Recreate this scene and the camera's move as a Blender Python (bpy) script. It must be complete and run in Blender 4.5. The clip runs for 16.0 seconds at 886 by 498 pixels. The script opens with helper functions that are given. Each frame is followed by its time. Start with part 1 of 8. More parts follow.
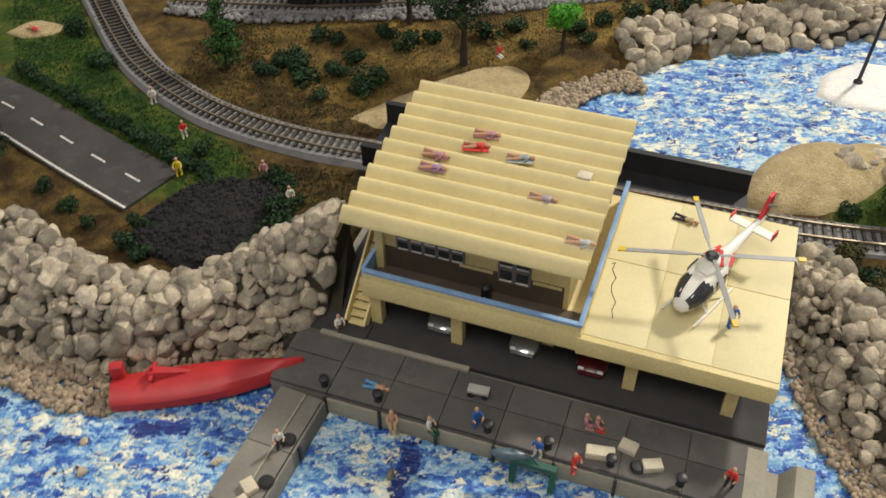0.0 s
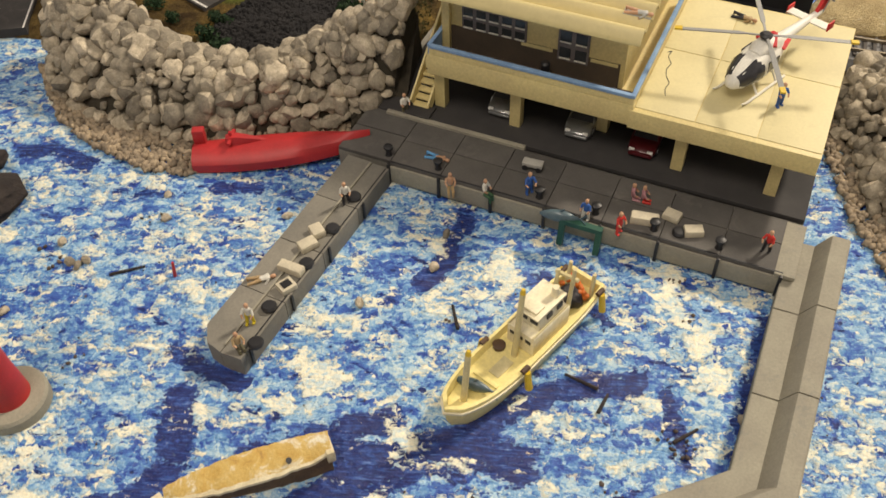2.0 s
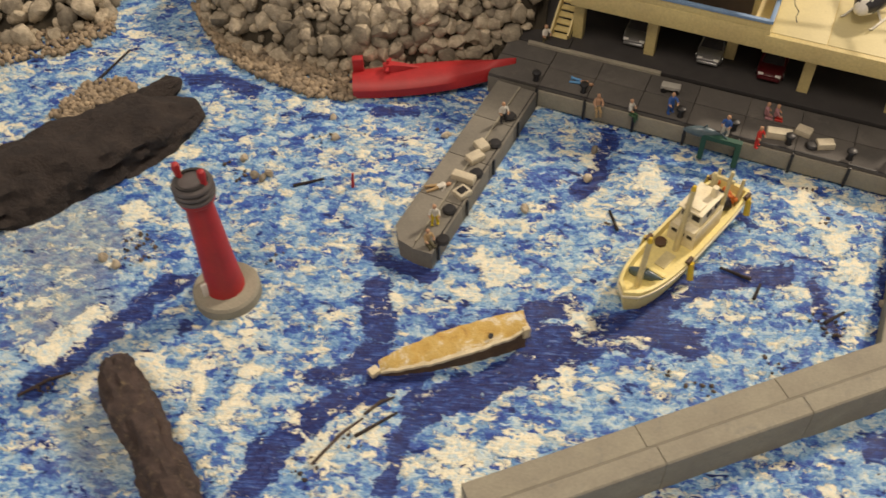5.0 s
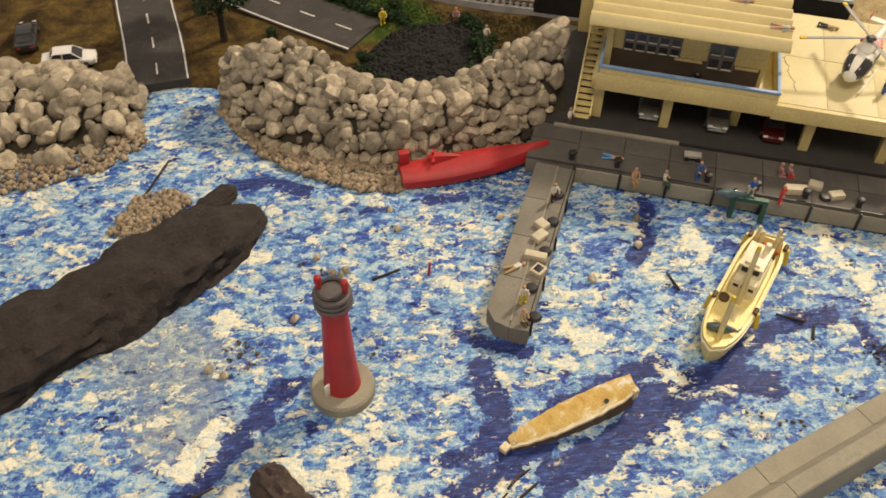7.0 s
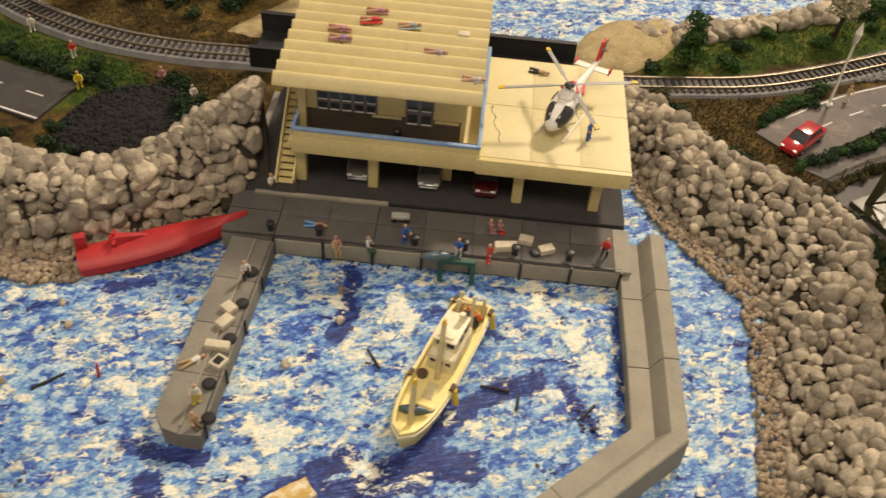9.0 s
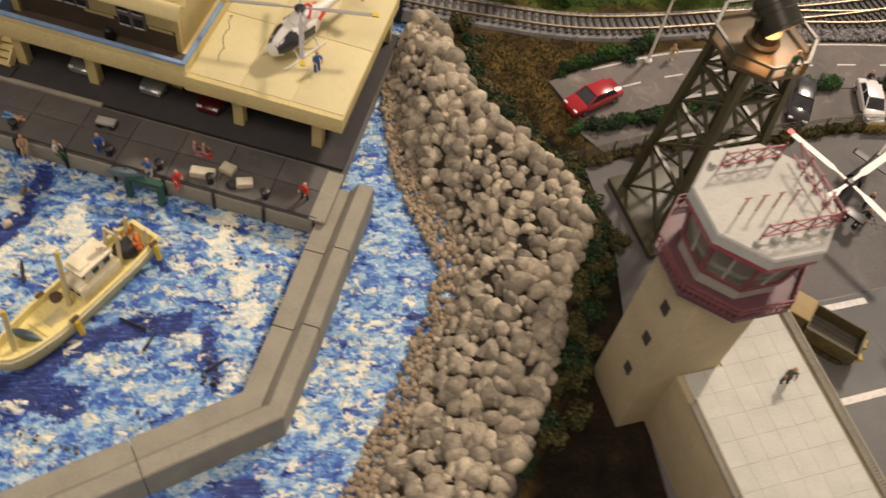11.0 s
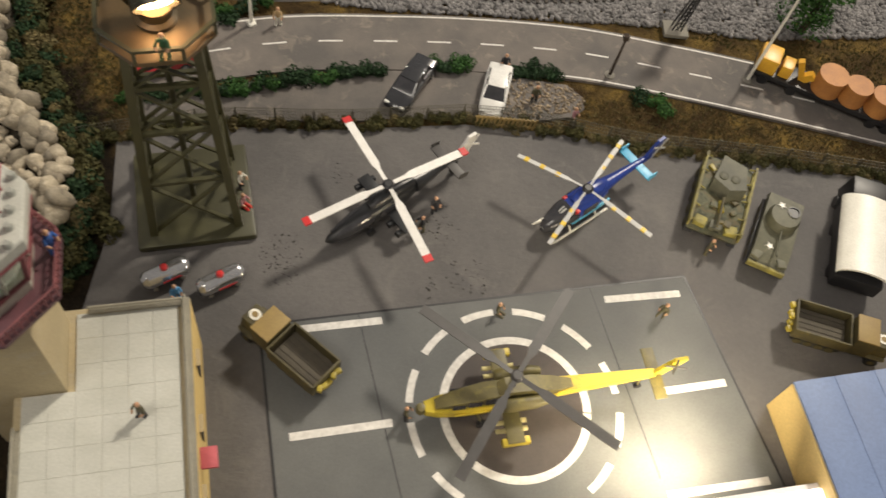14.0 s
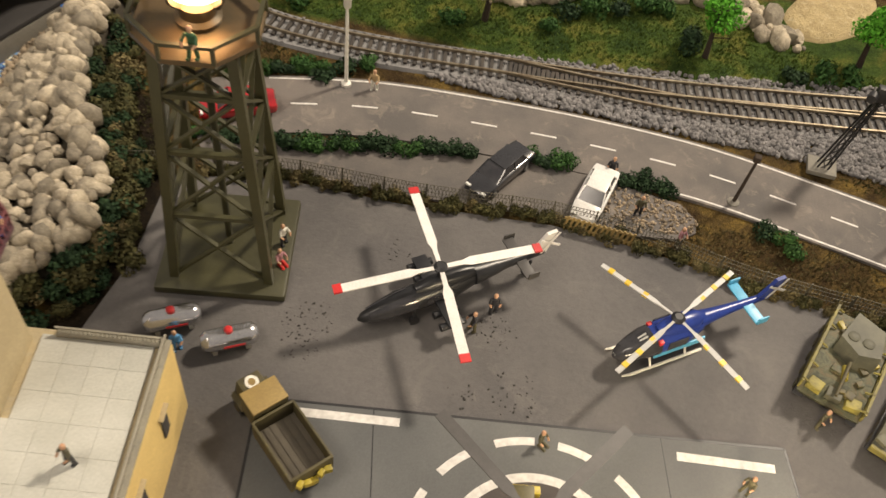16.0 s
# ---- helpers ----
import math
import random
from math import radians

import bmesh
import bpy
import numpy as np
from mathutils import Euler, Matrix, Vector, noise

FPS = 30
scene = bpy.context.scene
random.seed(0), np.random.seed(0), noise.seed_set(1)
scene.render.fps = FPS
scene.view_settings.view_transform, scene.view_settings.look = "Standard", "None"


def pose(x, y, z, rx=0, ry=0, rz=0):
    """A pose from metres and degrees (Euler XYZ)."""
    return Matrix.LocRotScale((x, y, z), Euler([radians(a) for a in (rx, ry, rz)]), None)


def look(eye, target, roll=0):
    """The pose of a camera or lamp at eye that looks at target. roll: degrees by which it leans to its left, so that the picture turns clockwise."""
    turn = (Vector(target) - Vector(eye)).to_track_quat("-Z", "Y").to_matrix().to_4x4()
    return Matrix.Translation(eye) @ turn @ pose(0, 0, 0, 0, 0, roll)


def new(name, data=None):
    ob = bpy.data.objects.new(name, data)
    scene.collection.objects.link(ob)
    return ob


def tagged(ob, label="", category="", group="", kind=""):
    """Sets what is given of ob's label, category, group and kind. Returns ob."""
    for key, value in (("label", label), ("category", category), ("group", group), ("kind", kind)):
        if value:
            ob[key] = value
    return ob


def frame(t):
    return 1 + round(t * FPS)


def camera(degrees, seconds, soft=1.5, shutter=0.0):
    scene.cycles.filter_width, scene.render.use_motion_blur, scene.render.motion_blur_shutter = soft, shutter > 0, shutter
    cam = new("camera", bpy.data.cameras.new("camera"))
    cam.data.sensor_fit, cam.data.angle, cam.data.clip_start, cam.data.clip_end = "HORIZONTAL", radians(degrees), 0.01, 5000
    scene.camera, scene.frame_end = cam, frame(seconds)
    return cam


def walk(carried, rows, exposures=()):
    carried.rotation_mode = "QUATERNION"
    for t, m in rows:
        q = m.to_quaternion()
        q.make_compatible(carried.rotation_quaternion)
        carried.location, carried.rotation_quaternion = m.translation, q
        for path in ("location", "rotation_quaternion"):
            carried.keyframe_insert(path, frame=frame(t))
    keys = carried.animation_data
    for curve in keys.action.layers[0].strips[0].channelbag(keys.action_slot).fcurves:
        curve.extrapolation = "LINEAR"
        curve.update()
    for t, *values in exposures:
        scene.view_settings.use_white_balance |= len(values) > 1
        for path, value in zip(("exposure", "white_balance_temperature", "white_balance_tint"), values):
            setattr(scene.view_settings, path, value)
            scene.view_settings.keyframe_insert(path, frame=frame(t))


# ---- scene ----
cam = camera(52.1, 16.0, shutter=0.4)
PATH = [
    (0, (0.032, 0.032, 0.52), (0.0, 1.481, -0.858), -1.1),
    (0.5, (0.026, -0.002, 0.513), (-0.021, 1.43, -0.883), 0.3),
    (1, (0.029, -0.033, 0.489), (-0.053, 1.348, -0.956), -0.8),
    (1.5, (0.028, -0.053, 0.473), (-0.084, 1.289, -1.006), -1.2),
    (2, (0.036, -0.075, 0.47), (-0.122, 1.259, -1.012), -2.2),
    (2.5, (0.035, -0.088, 0.458), (-0.132, 1.226, -1.04), -1.6),
    (3, (0.036, -0.099, 0.456), (-0.187, 1.194, -1.053), -2.4),
    (3.5, (0.034, -0.118, 0.465), (-0.243, 1.166, -1.043), -3.4),
    (4, (0.028, -0.141, 0.474), (-0.273, 1.158, -1.017), -3.3),
    (4.5, (-0.018, -0.155, 0.482), (-0.238, 1.13, -1.035), -2.5),
    (5, (-0.073, -0.166, 0.489), (-0.225, 1.132, -1.025), -2.2),
    (5.2, (-0.104, -0.168, 0.5), (-0.223, 1.115, -1.03), -1.9),
    (7.3, (-0.236, -0.18, 0.543), (-0.041, 1.213, -0.877), 1.8),
    (7.5, (-0.226, -0.174, 0.541), (0.009, 1.226, -0.865), 2.3),
    (8, (-0.187, -0.163, 0.544), (0.13, 1.238, -0.845), 2.6),
    (8.5, (-0.144, -0.14, 0.532), (0.268, 1.244, -0.851), 4.3),
    (8.7, (-0.121, -0.136, 0.53), (0.31, 1.242, -0.852), 4.6),
    (10.8, (0.169, -0.096, 0.575), (0.492, 1.07, -1.018), 11.6),
    (11, (0.203, -0.093, 0.581), (0.499, 1.033, -1.046), 12.2),
    (11.5, (0.297, -0.097, 0.597), (0.53, 1.009, -1.054), 13.0),
    (12, (0.384, -0.106, 0.592), (0.591, 0.983, -1.073), 13.6),
    (12.5, (0.462, -0.103, 0.588), (0.64, 0.99, -1.078), 13.5),
    (13, (0.495, -0.086, 0.587), (0.686, 0.977, -1.095), 15.4),
    (13.5, (0.536, -0.048, 0.596), (0.698, 0.98, -1.112), 12.6),
    (14, (0.623, -0.024, 0.588), (0.807, 0.984, -1.13), 13.5),
    (14.5, (0.644, -0.038, 0.574), (0.804, 1.048, -1.098), 12.3),
    (15, (0.664, -0.055, 0.571), (0.588, 1.1, -1.06), 8.2),
    (15.5, (0.68, -0.038, 0.547), (0.495, 1.194, -1.017), 8.4),
    (16, (0.688, 0.008, 0.493), (0.509, 1.238, -1.075), 8.9),
]
walk(cam, [(t, look(eye, target, roll)) for t, eye, target, roll in PATH],
     exposures=[(0, 0.27, 6100, 14), (3, 0.22, 7000, 18), (4.5, 0.04, 7000, 20), (5.2, 0.01, 7200, 20), (7.3, 0.22, 7400, 18), (8.7, 0.22, 7400, 19), (10.8, 0.06, 7000, 24), (13, -0.04, 6700, 20), (14.5, 0.07, 6300, 13), (15.5, 0.27, 6000, 13), (16, 0.30, 6900, 17)])

# ---------------------------------------------------------------- light
# The display hall: one strong ceiling spot behind the layout, soft light from the rest of the ceiling.
world = bpy.data.worlds.new("hall")
scene.world = world
world.use_nodes = True
world.node_tree.nodes["Background"].inputs[0].default_value = (1.0, 0.94, 0.84, 1)
world.node_tree.nodes["Background"].inputs[1].default_value = 0.30


def area_lamp(name, eye, target, watts, size, colour):
    data = bpy.data.lights.new(name, "AREA")
    data.shape, data.size, data.energy, data.color = "DISK", size, watts, colour
    ob = new(name, data)
    ob.matrix_world = look(eye, target)
    return ob


area_lamp("ceiling_spot", (2.15, 2.25, 2.6), (0.3, 0.35, 0), 118, 0.42, (1.0, 0.92, 0.74))
area_lamp("ceiling_wash", (-0.4, -0.9, 2.8), (0.2, 0.3, 0), 34, 1.2, (1.0, 0.93, 0.78))

# ---------------------------------------------------------------- helpers: all lengths below are in centimetres
CM = 0.01


def link_mesh(name, bm, mats, smooth=35):
    bm.transform(Matrix.Scale(CM, 4))
    me = bpy.data.meshes.new(name)
    bmesh.ops.recalc_face_normals(bm, faces=bm.faces)
    bm.to_mesh(me)
    bm.free()
    for m in (mats if isinstance(mats, (list, tuple)) else [mats]):
        me.materials.append(m)
    if smooth:
        me.shade_smooth()
        me.set_sharp_from_angle(angle=radians(smooth))
    return me


def part(name, bm, mat, parent=None, label="", smooth=35):
    ob = new(name, link_mesh(name, bm, mat, smooth))
    if parent is not None:
        ob.parent = parent
    if label:
        ob["label"] = label
    return ob


def thing(name, x, y, z, rz=0, label="", category="", group="", kind=""):
    ob = new(name)
    ob.empty_display_size = 0.01
    ob.matrix_basis = pose(x * CM, y * CM, z * CM, 0, 0, rz)
    return tagged(ob, label, category, group, kind)


def place(x, y, z, rz=0, rx=0, ry=0):
    return pose(x * CM, y * CM, z * CM, rx, ry, rz)


def structure(name, bm, mat, label="", category="", smooth=35, kind="structure"):
    return tagged(part(name, bm, mat, None, "", smooth), label, category, "", kind)


def B():
    return bmesh.new()


def box(bm, cx, cy, cz, sx, sy, sz, rz=0, bevel=0.0, top=1.0, m=None, mi=0, tx=None):
    """A box by its centre and size, turned about z; top: how much the upper face shrinks."""
    tx = top if tx is None else tx
    vs = []
    for dz in (-1, 1):
        k, kx = (top, tx) if dz > 0 else (1, 1)
        for dx, dy in ((-1, -1), (1, -1), (1, 1), (-1, 1)):
            vs.append(bm.verts.new((dx * sx / 2 * kx, dy * sy / 2 * k, dz * sz / 2)))
    fs = [bm.faces.new([vs[i] for i in q]) for q in ((3, 2, 1, 0), (4, 5, 6, 7), (0, 1, 5, 4), (1, 2, 6, 5), (2, 3, 7, 6), (3, 0, 4, 7))]
    for f in fs:
        f.material_index = mi
    if bevel > 0:
        es = list({e for f in fs for e in f.edges})
        r = bmesh.ops.bevel(bm, geom=es, offset=bevel, segments=2, affect="EDGES", profile=0.6)
        vs = list({v for f in r["faces"] for v in f.verts} | {v for v in vs if v.is_valid})
    mm = Matrix.Translation((cx, cy, cz)) @ Matrix.Rotation(radians(rz), 4, "Z")
    if m is not None:
        mm = m @ mm
    for v in vs:
        v.co = mm @ v.co
    return bm


def cyl(bm, p0, p1, r0, r1=None, n=12, caps=True, mi=0):
    """A round bar or cone from p0 to p1."""
    r1 = r0 if r1 is None else r1
    p0, p1 = Vector(p0), Vector(p1)
    d = (p1 - p0).normalized()
    a = d.orthogonal().normalized()
    b = d.cross(a)
    ra, rb = [], []
    for i in range(n):
        w = 2 * math.pi * (i + 0.5) / n
        o = a * math.cos(w) + b * math.sin(w)
        ra.append(bm.verts.new(p0 + o * r0))
        rb.append(bm.verts.new(p1 + o * r1))
    fs = [bm.faces.new((ra[i], ra[(i + 1) % n], rb[(i + 1) % n], rb[i])) for i in range(n)]
    if caps:
        fs += [bm.faces.new(ra[::-1]), bm.faces.new(rb)]
    for f in fs:
        f.material_index = mi
    return bm


def bar(bm, p0, p1, w, h, mi=0):
    """A straight bar of rectangular section between two points."""
    p0, p1 = Vector(p0), Vector(p1)
    d = (p1 - p0)
    L = d.length
    d.normalize()
    up = Vector((0, 0, 1)) if abs(d.z) < 0.95 else Vector((0, 1, 0))
    s = d.cross(up).normalized()
    u = s.cross(d)
    vs = [bm.verts.new(p + s * (a * w / 2) + u * (b * h / 2)) for p in (p0, p1) for a, b in ((-1, -1), (1, -1), (1, 1), (-1, 1))]
    for q in ((3, 2, 1, 0), (4, 5, 6, 7), (0, 1, 5, 4), (1, 2, 6, 5), (2, 3, 7, 6), (3, 0, 4, 7)):
        bm.faces.new([vs[i] for i in q]).material_index = mi
    return bm


def lathe(bm, prof, n=24, at=(0, 0, 0), mi=0, rot=None):
    """A turned shape from (radius, height) pairs."""
    rings = []
    for r, z in prof:
        ring = []
        for i in range(n):
            w = 2 * math.pi * (i + 0.5) / n
            p = Vector((r * math.cos(w), r * math.sin(w), z))
            if rot is not None:
                p = rot @ p
            ring.append(bm.verts.new(p + Vector(at)))
        rings.append(ring)
    fs = [bm.faces.new((a[i], a[(i + 1) % n], b[(i + 1) % n], b[i])) for a, b in zip(rings, rings[1:]) for i in range(n)]
    fs += [bm.faces.new(rings[0][::-1]), bm.faces.new(rings[-1])]
    for f in fs:
        f.material_index = mi
    return bm


def prism(bm, pts, z0, z1, mi=0):
    lo = [bm.verts.new((x, y, z0)) for x, y in pts]
    hi = [bm.verts.new((x, y, z1)) for x, y in pts]
    n = len(pts)
    fs = [bm.faces.new(hi), bm.faces.new(lo[::-1])]
    fs += [bm.faces.new((lo[i], lo[(i + 1) % n], hi[(i + 1) % n], hi[i])) for i in range(n)]
    for f in fs:
        f.material_index = mi
    return bm


def loft(bm, rings, caps=True, mi=0):
    """Skin through rings of points of equal count."""
    rr = [[bm.verts.new(p) for p in ring] for ring in rings]
    n = len(rr[0])
    fs = [bm.faces.new((a[i], a[(i + 1) % n], b[(i + 1) % n], b[i])) for a, b in zip(rr, rr[1:]) for i in range(n)]
    if caps:
        fs += [bm.faces.new(rr[0][::-1]), bm.faces.new(rr[-1])]
    for f in fs:
        f.material_index = mi
    return bm


def line_points(pts, step):
    """Points at even steps along a smooth curve through pts, with the heading there."""
    out = []
    P = [Vector(p) for p in pts]
    P = [P[0] * 2 - P[1]] + P + [P[-1] * 2 - P[-2]]
    fine = []
    for a, b, c, d in zip(P, P[1:], P[2:], P[3:]):
        for k in range(24):
            t = k / 24
            fine.append(0.5 * ((2 * b) + (c - a) * t + (2 * a - 5 * b + 4 * c - d) * t * t + (3 * b - a - 3 * c + d) * t ** 3))
    fine.append(P[-2])
    acc, nxt = 0.0, 0.0
    for a, b in zip(fine, fine[1:]):
        L = (b - a).length
        while nxt <= acc + L and L > 0:
            out.append((a.lerp(b, (nxt - acc) / L), (b - a).normalized()))
            nxt += step
        acc += L
    return out


def ribbon(bm, pts, half0, half1, z0, z1, step=1.0, mi=0):
    """A strip along a curve between two sideways offsets, with depth."""
    rows = []
    for p, d in line_points([(x, y, 0) for x, y in pts], step):
        s = Vector((-d.y, d.x, 0))
        a, b = p + s * half0, p + s * half1
        rows.append([(a.x, a.y, z0), (b.x, b.y, z0), (b.x, b.y, z1), (a.x, a.y, z1)])
    return loft(bm, rows, mi=mi)


def inside(x, y, poly):
    hit = False
    for (x0, y0), (x1, y1) in zip(poly, poly[1:] + poly[:1]):
        if (y0 > y) != (y1 > y) and x < (x1 - x0) * (y - y0) / (y1 - y0) + x0:
            hit = not hit
    return hit


# ---------------------------------------------------------------- materials
def start(name):
    m = bpy.data.materials.new(name)
    m.use_nodes = True
    nt = m.node_tree
    bsdf = nt.nodes["Principled BSDF"]
    geo = nt.nodes.new("ShaderNodeNewGeometry")
    sc = nt.nodes.new("ShaderNodeVectorMath")
    sc.operation = "SCALE"
    sc.inputs["Scale"].default_value = 100.0
    nt.links.new(geo.outputs["Position"], sc.inputs[0])
    return m, nt, bsdf, sc.outputs[0]


def noise_node(nt, vec, scale, detail=4, rough=0.6, distort=0.0):
    n = nt.nodes.new("ShaderNodeTexNoise")
    n.inputs["Scale"].default_value, n.inputs["Detail"].default_value = scale, detail
    n.inputs["Roughness"].default_value, n.inputs["Distortion"].default_value = rough, distort
    nt.links.new(vec, n.inputs["Vector"])
    return n.outputs["Fac"]


def ramp_node(nt, fac, stops, interp="LINEAR"):
    r = nt.nodes.new("ShaderNodeValToRGB")
    r.color_ramp.interpolation = interp
    el = r.color_ramp.elements
    while len(el) < len(stops):
        el.new(0.5)
    for e, (p, c) in zip(el, stops):
        e.position = p
        e.color = (*c, 1) if len(c) == 3 else c
    nt.links.new(fac, r.inputs[0])
    return r.outputs[0]


def mix_node(nt, fac, a, b, kind="MIX"):
    n = nt.nodes.new("ShaderNodeMix")
    n.data_type, n.blend_type = "RGBA", kind
    for sock, v in ((n.inputs[0], fac), (n.inputs[6], a), (n.inputs[7], b)):
        if isinstance(v, (int, float)):
            sock.default_value = v
        elif isinstance(v, tuple):
            sock.default_value = (*v, 1)
        else:
            nt.links.new(v, sock)
    return n.outputs[2]


def bump_node(nt, bsdf, height, dist, strength=1.0):
    b = nt.nodes.new("ShaderNodeBump")
    b.inputs["Strength"].default_value, b.inputs["Distance"].default_value = strength, dist * CM
    nt.links.new(height, b.inputs["Height"])
    nt.links.new(b.outputs[0], bsdf.inputs["Normal"])


def mat(name, c, c2=None, scale=1.0, rough=0.6, metal=0.0, bump=0.0, bscale=8.0, vary=0.0, dirt=None, coat=0.0, grain=1.0):
    """Two tones at a coarse scale, fine grain over them, grime in patches, relief, and a shift from piece to piece."""
    m, nt, bsdf, vec = start(name)
    c2 = c2 or tuple(x * 0.82 for x in c)
    coarse = noise_node(nt, vec, scale, 3)
    fac = ramp_node(nt, coarse, [(0.35, (0, 0, 0)), (0.65, (1, 1, 1))])
    col = mix_node(nt, fac, c, c2)
    fine = noise_node(nt, vec, bscale, 5, 0.7)
    shade = ramp_node(nt, fine, [(0.25, (1 - 0.20 * grain,) * 3), (0.75, (1 + 0.12 * grain,) * 3)])
    col = mix_node(nt, 1.0, col, shade, "MULTIPLY")
    if dirt:
        d = ramp_node(nt, noise_node(nt, vec, scale * 2.3, 6, 0.75, 0.6), [(0.55, (0, 0, 0)), (0.72, (1, 1, 1))])
        col = mix_node(nt, d, col, dirt)
    if vary:
        info = nt.nodes.new("ShaderNodeObjectInfo")
        isl = nt.nodes.new("ShaderNodeNewGeometry")
        add = nt.nodes.new("ShaderNodeMath")
        add.operation = "ADD"
        nt.links.new(info.outputs["Random"], add.inputs[0])
        nt.links.new(isl.outputs["Random Per Island"], add.inputs[1])
        fr = nt.nodes.new("ShaderNodeMath")
        fr.operation = "FRACT"
        nt.links.new(add.outputs[0], fr.inputs[0])
        v = ramp_node(nt, fr.outputs[0], [(0.0, (1 - vary, 1 - vary, 1 - vary)), (1.0, (1 + vary, 1 + vary * 0.95, 1 + vary * 0.85))])
        col = mix_node(nt, 1.0, col, v, "MULTIPLY")
    nt.links.new(col, bsdf.inputs["Base Color"])
    rr = nt.nodes.new("ShaderNodeMapRange")
    rr.inputs["To Min"].default_value, rr.inputs["To Max"].default_value = max(0.03, rough - 0.1), min(1, rough + 0.1)
    nt.links.new(fine, rr.inputs["Value"])
    nt.links.new(rr.outputs[0], bsdf.inputs["Roughness"])
    bsdf.inputs["Metallic"].default_value = metal
    bsdf.inputs["Coat Weight"].default_value = coat
    if bump:
        bump_node(nt, bsdf, fine, bump)
    return m


def glow(name, c, strength):
    m, nt, bsdf, vec = start(name)
    bsdf.inputs["Base Color"].default_value = (*c, 1)
    bsdf.inputs["Emission Color"].default_value = (*c, 1)
    bsdf.inputs["Emission Strength"].default_value = strength
    return m


def glass(name, tint=(0.8, 0.85, 0.85)):
    m, nt, bsdf, vec = start(name)
    bsdf.inputs["Base Color"].default_value = (*tint, 1)
    bsdf.inputs["Transmission Weight"].default_value = 1.0
    bsdf.inputs["Roughness"].default_value = 0.06
    bsdf.inputs["IOR"].default_value = 1.2
    return m


def water_paint():
    """Brush-painted plaster sea: dabs of mid blue, sharp-edged navy troughs, cream-white crests laid on top, varnished."""
    m, nt, bsdf, vec = start("painted_sea")

    def stroke(name):
        at = nt.nodes.new("ShaderNodeAttribute")
        at.attribute_name = name
        return at.outputs["Fac"]

    def calc(op, a, b):
        n = nt.nodes.new("ShaderNodeMath")
        n.operation = op
        for i, v in enumerate((a, b)):
            if isinstance(v, (int, float)):
                n.inputs[i].default_value = v
            else:
                nt.links.new(v, n.inputs[i])
        return n.outputs[0]

    def total(*terms):
        out = calc("MULTIPLY", *terms[0])
        for v, k in terms[1:]:
            out = calc("ADD", out, calc("MULTIPLY", v, k))
        return out

    def mask(v, lo, hi):
        return ramp_node(nt, v, [(lo, (0, 0, 0)), (hi, (1, 1, 1))])

    def cells(v, scale):
        n = nt.nodes.new("ShaderNodeTexVoronoi")
        n.inputs["Scale"].default_value = scale
        nt.links.new(v, n.inputs["Vector"])
        sp = nt.nodes.new("ShaderNodeSeparateColor")
        nt.links.new(n.outputs["Color"], sp.inputs[0])
        return sp.outputs[0], sp.outputs[1], n.outputs["Distance"]
    st = nt.nodes.new("ShaderNodeMapping")
    st.inputs["Rotation"].default_value = (0, 0, radians(-50))
    st.inputs["Scale"].default_value = (0.72, 1.25, 1)
    nt.links.new(vec, st.inputs["Vector"])
    sv = st.outputs[0]
    wob = nt.nodes.new("ShaderNodeTexNoise")
    wob.inputs["Scale"].default_value = 1.7
    wob.inputs["Detail"].default_value = 3
    nt.links.new(vec, wob.inputs["Vector"])
    wv = nt.nodes.new("ShaderNodeVectorMath")
    wv.operation = "MULTIPLY_ADD"
    nt.links.new(wob.outputs["Color"], wv.inputs[0])
    wv.inputs[1].default_value = (1.5, 1.5, 1.5)
    nt.links.new(sv, wv.inputs[2])
    r1, g1, d1 = cells(wv.outputs[0], 1.25)
    r2, g2, d2 = cells(wv.outputs[0], 2.8)
    big = noise_node(nt, vec, 0.10, 3, 0.5, 0.4)
    mid = noise_node(nt, sv, 0.50, 4, 0.6, 0.9)
    dab = noise_node(nt, sv, 1.7, 4, 0.6, 0.6)
    fine = noise_node(nt, vec, 6.5, 4, 0.7)
    hair = nt.nodes.new("ShaderNodeMapping")
    hair.inputs["Rotation"].default_value = (0, 0, radians(-20))
    hair.inputs["Scale"].default_value = (0.6, 6.0, 1)
    nt.links.new(vec, hair.inputs["Vector"])
    bristle = noise_node(nt, hair.outputs[0], 1.2, 3, 0.6, 0.4)
    deep, foam, shoal = stroke("deep"), stroke("foam"), stroke("shoal")
    # blues
    tone = total((dab, 0.28), (r1, 0.16), (r2, 0.13), (mid, 0.30), (fine, 0.06), (bristle, 0.10))
    blue = ramp_node(nt, tone, [(0.37, (0.018, 0.055, 0.32)), (0.45, (0.045, 0.135, 0.47)), (0.50, (0.11, 0.285, 0.57)), (0.555, (0.27, 0.48, 0.69)), (0.61, (0.50, 0.66, 0.73)), (0.69, (0.70, 0.76, 0.70))])
    blue = mix_node(nt, calc("MULTIPLY", shoal, 0.6), blue, ramp_node(nt, dab, [(0.35, (0.16, 0.24, 0.34)), (0.5, (0.34, 0.40, 0.40)), (0.65, (0.50, 0.50, 0.42))]))
    navy = ramp_node(nt, total((dab, 0.5), (bristle, 0.5)), [(0.40, (0.004, 0.013, 0.10)), (0.50, (0.007, 0.026, 0.17)), (0.58, (0.020, 0.070, 0.31)), (0.66, (0.10, 0.21, 0.50))])
    edge = calc("ADD", deep, total((calc("SUBTRACT", dab, 0.5), 1.7), (calc("SUBTRACT", g2, 0.5), 0.30), (calc("SUBTRACT", mid, 0.5), 1.3)))
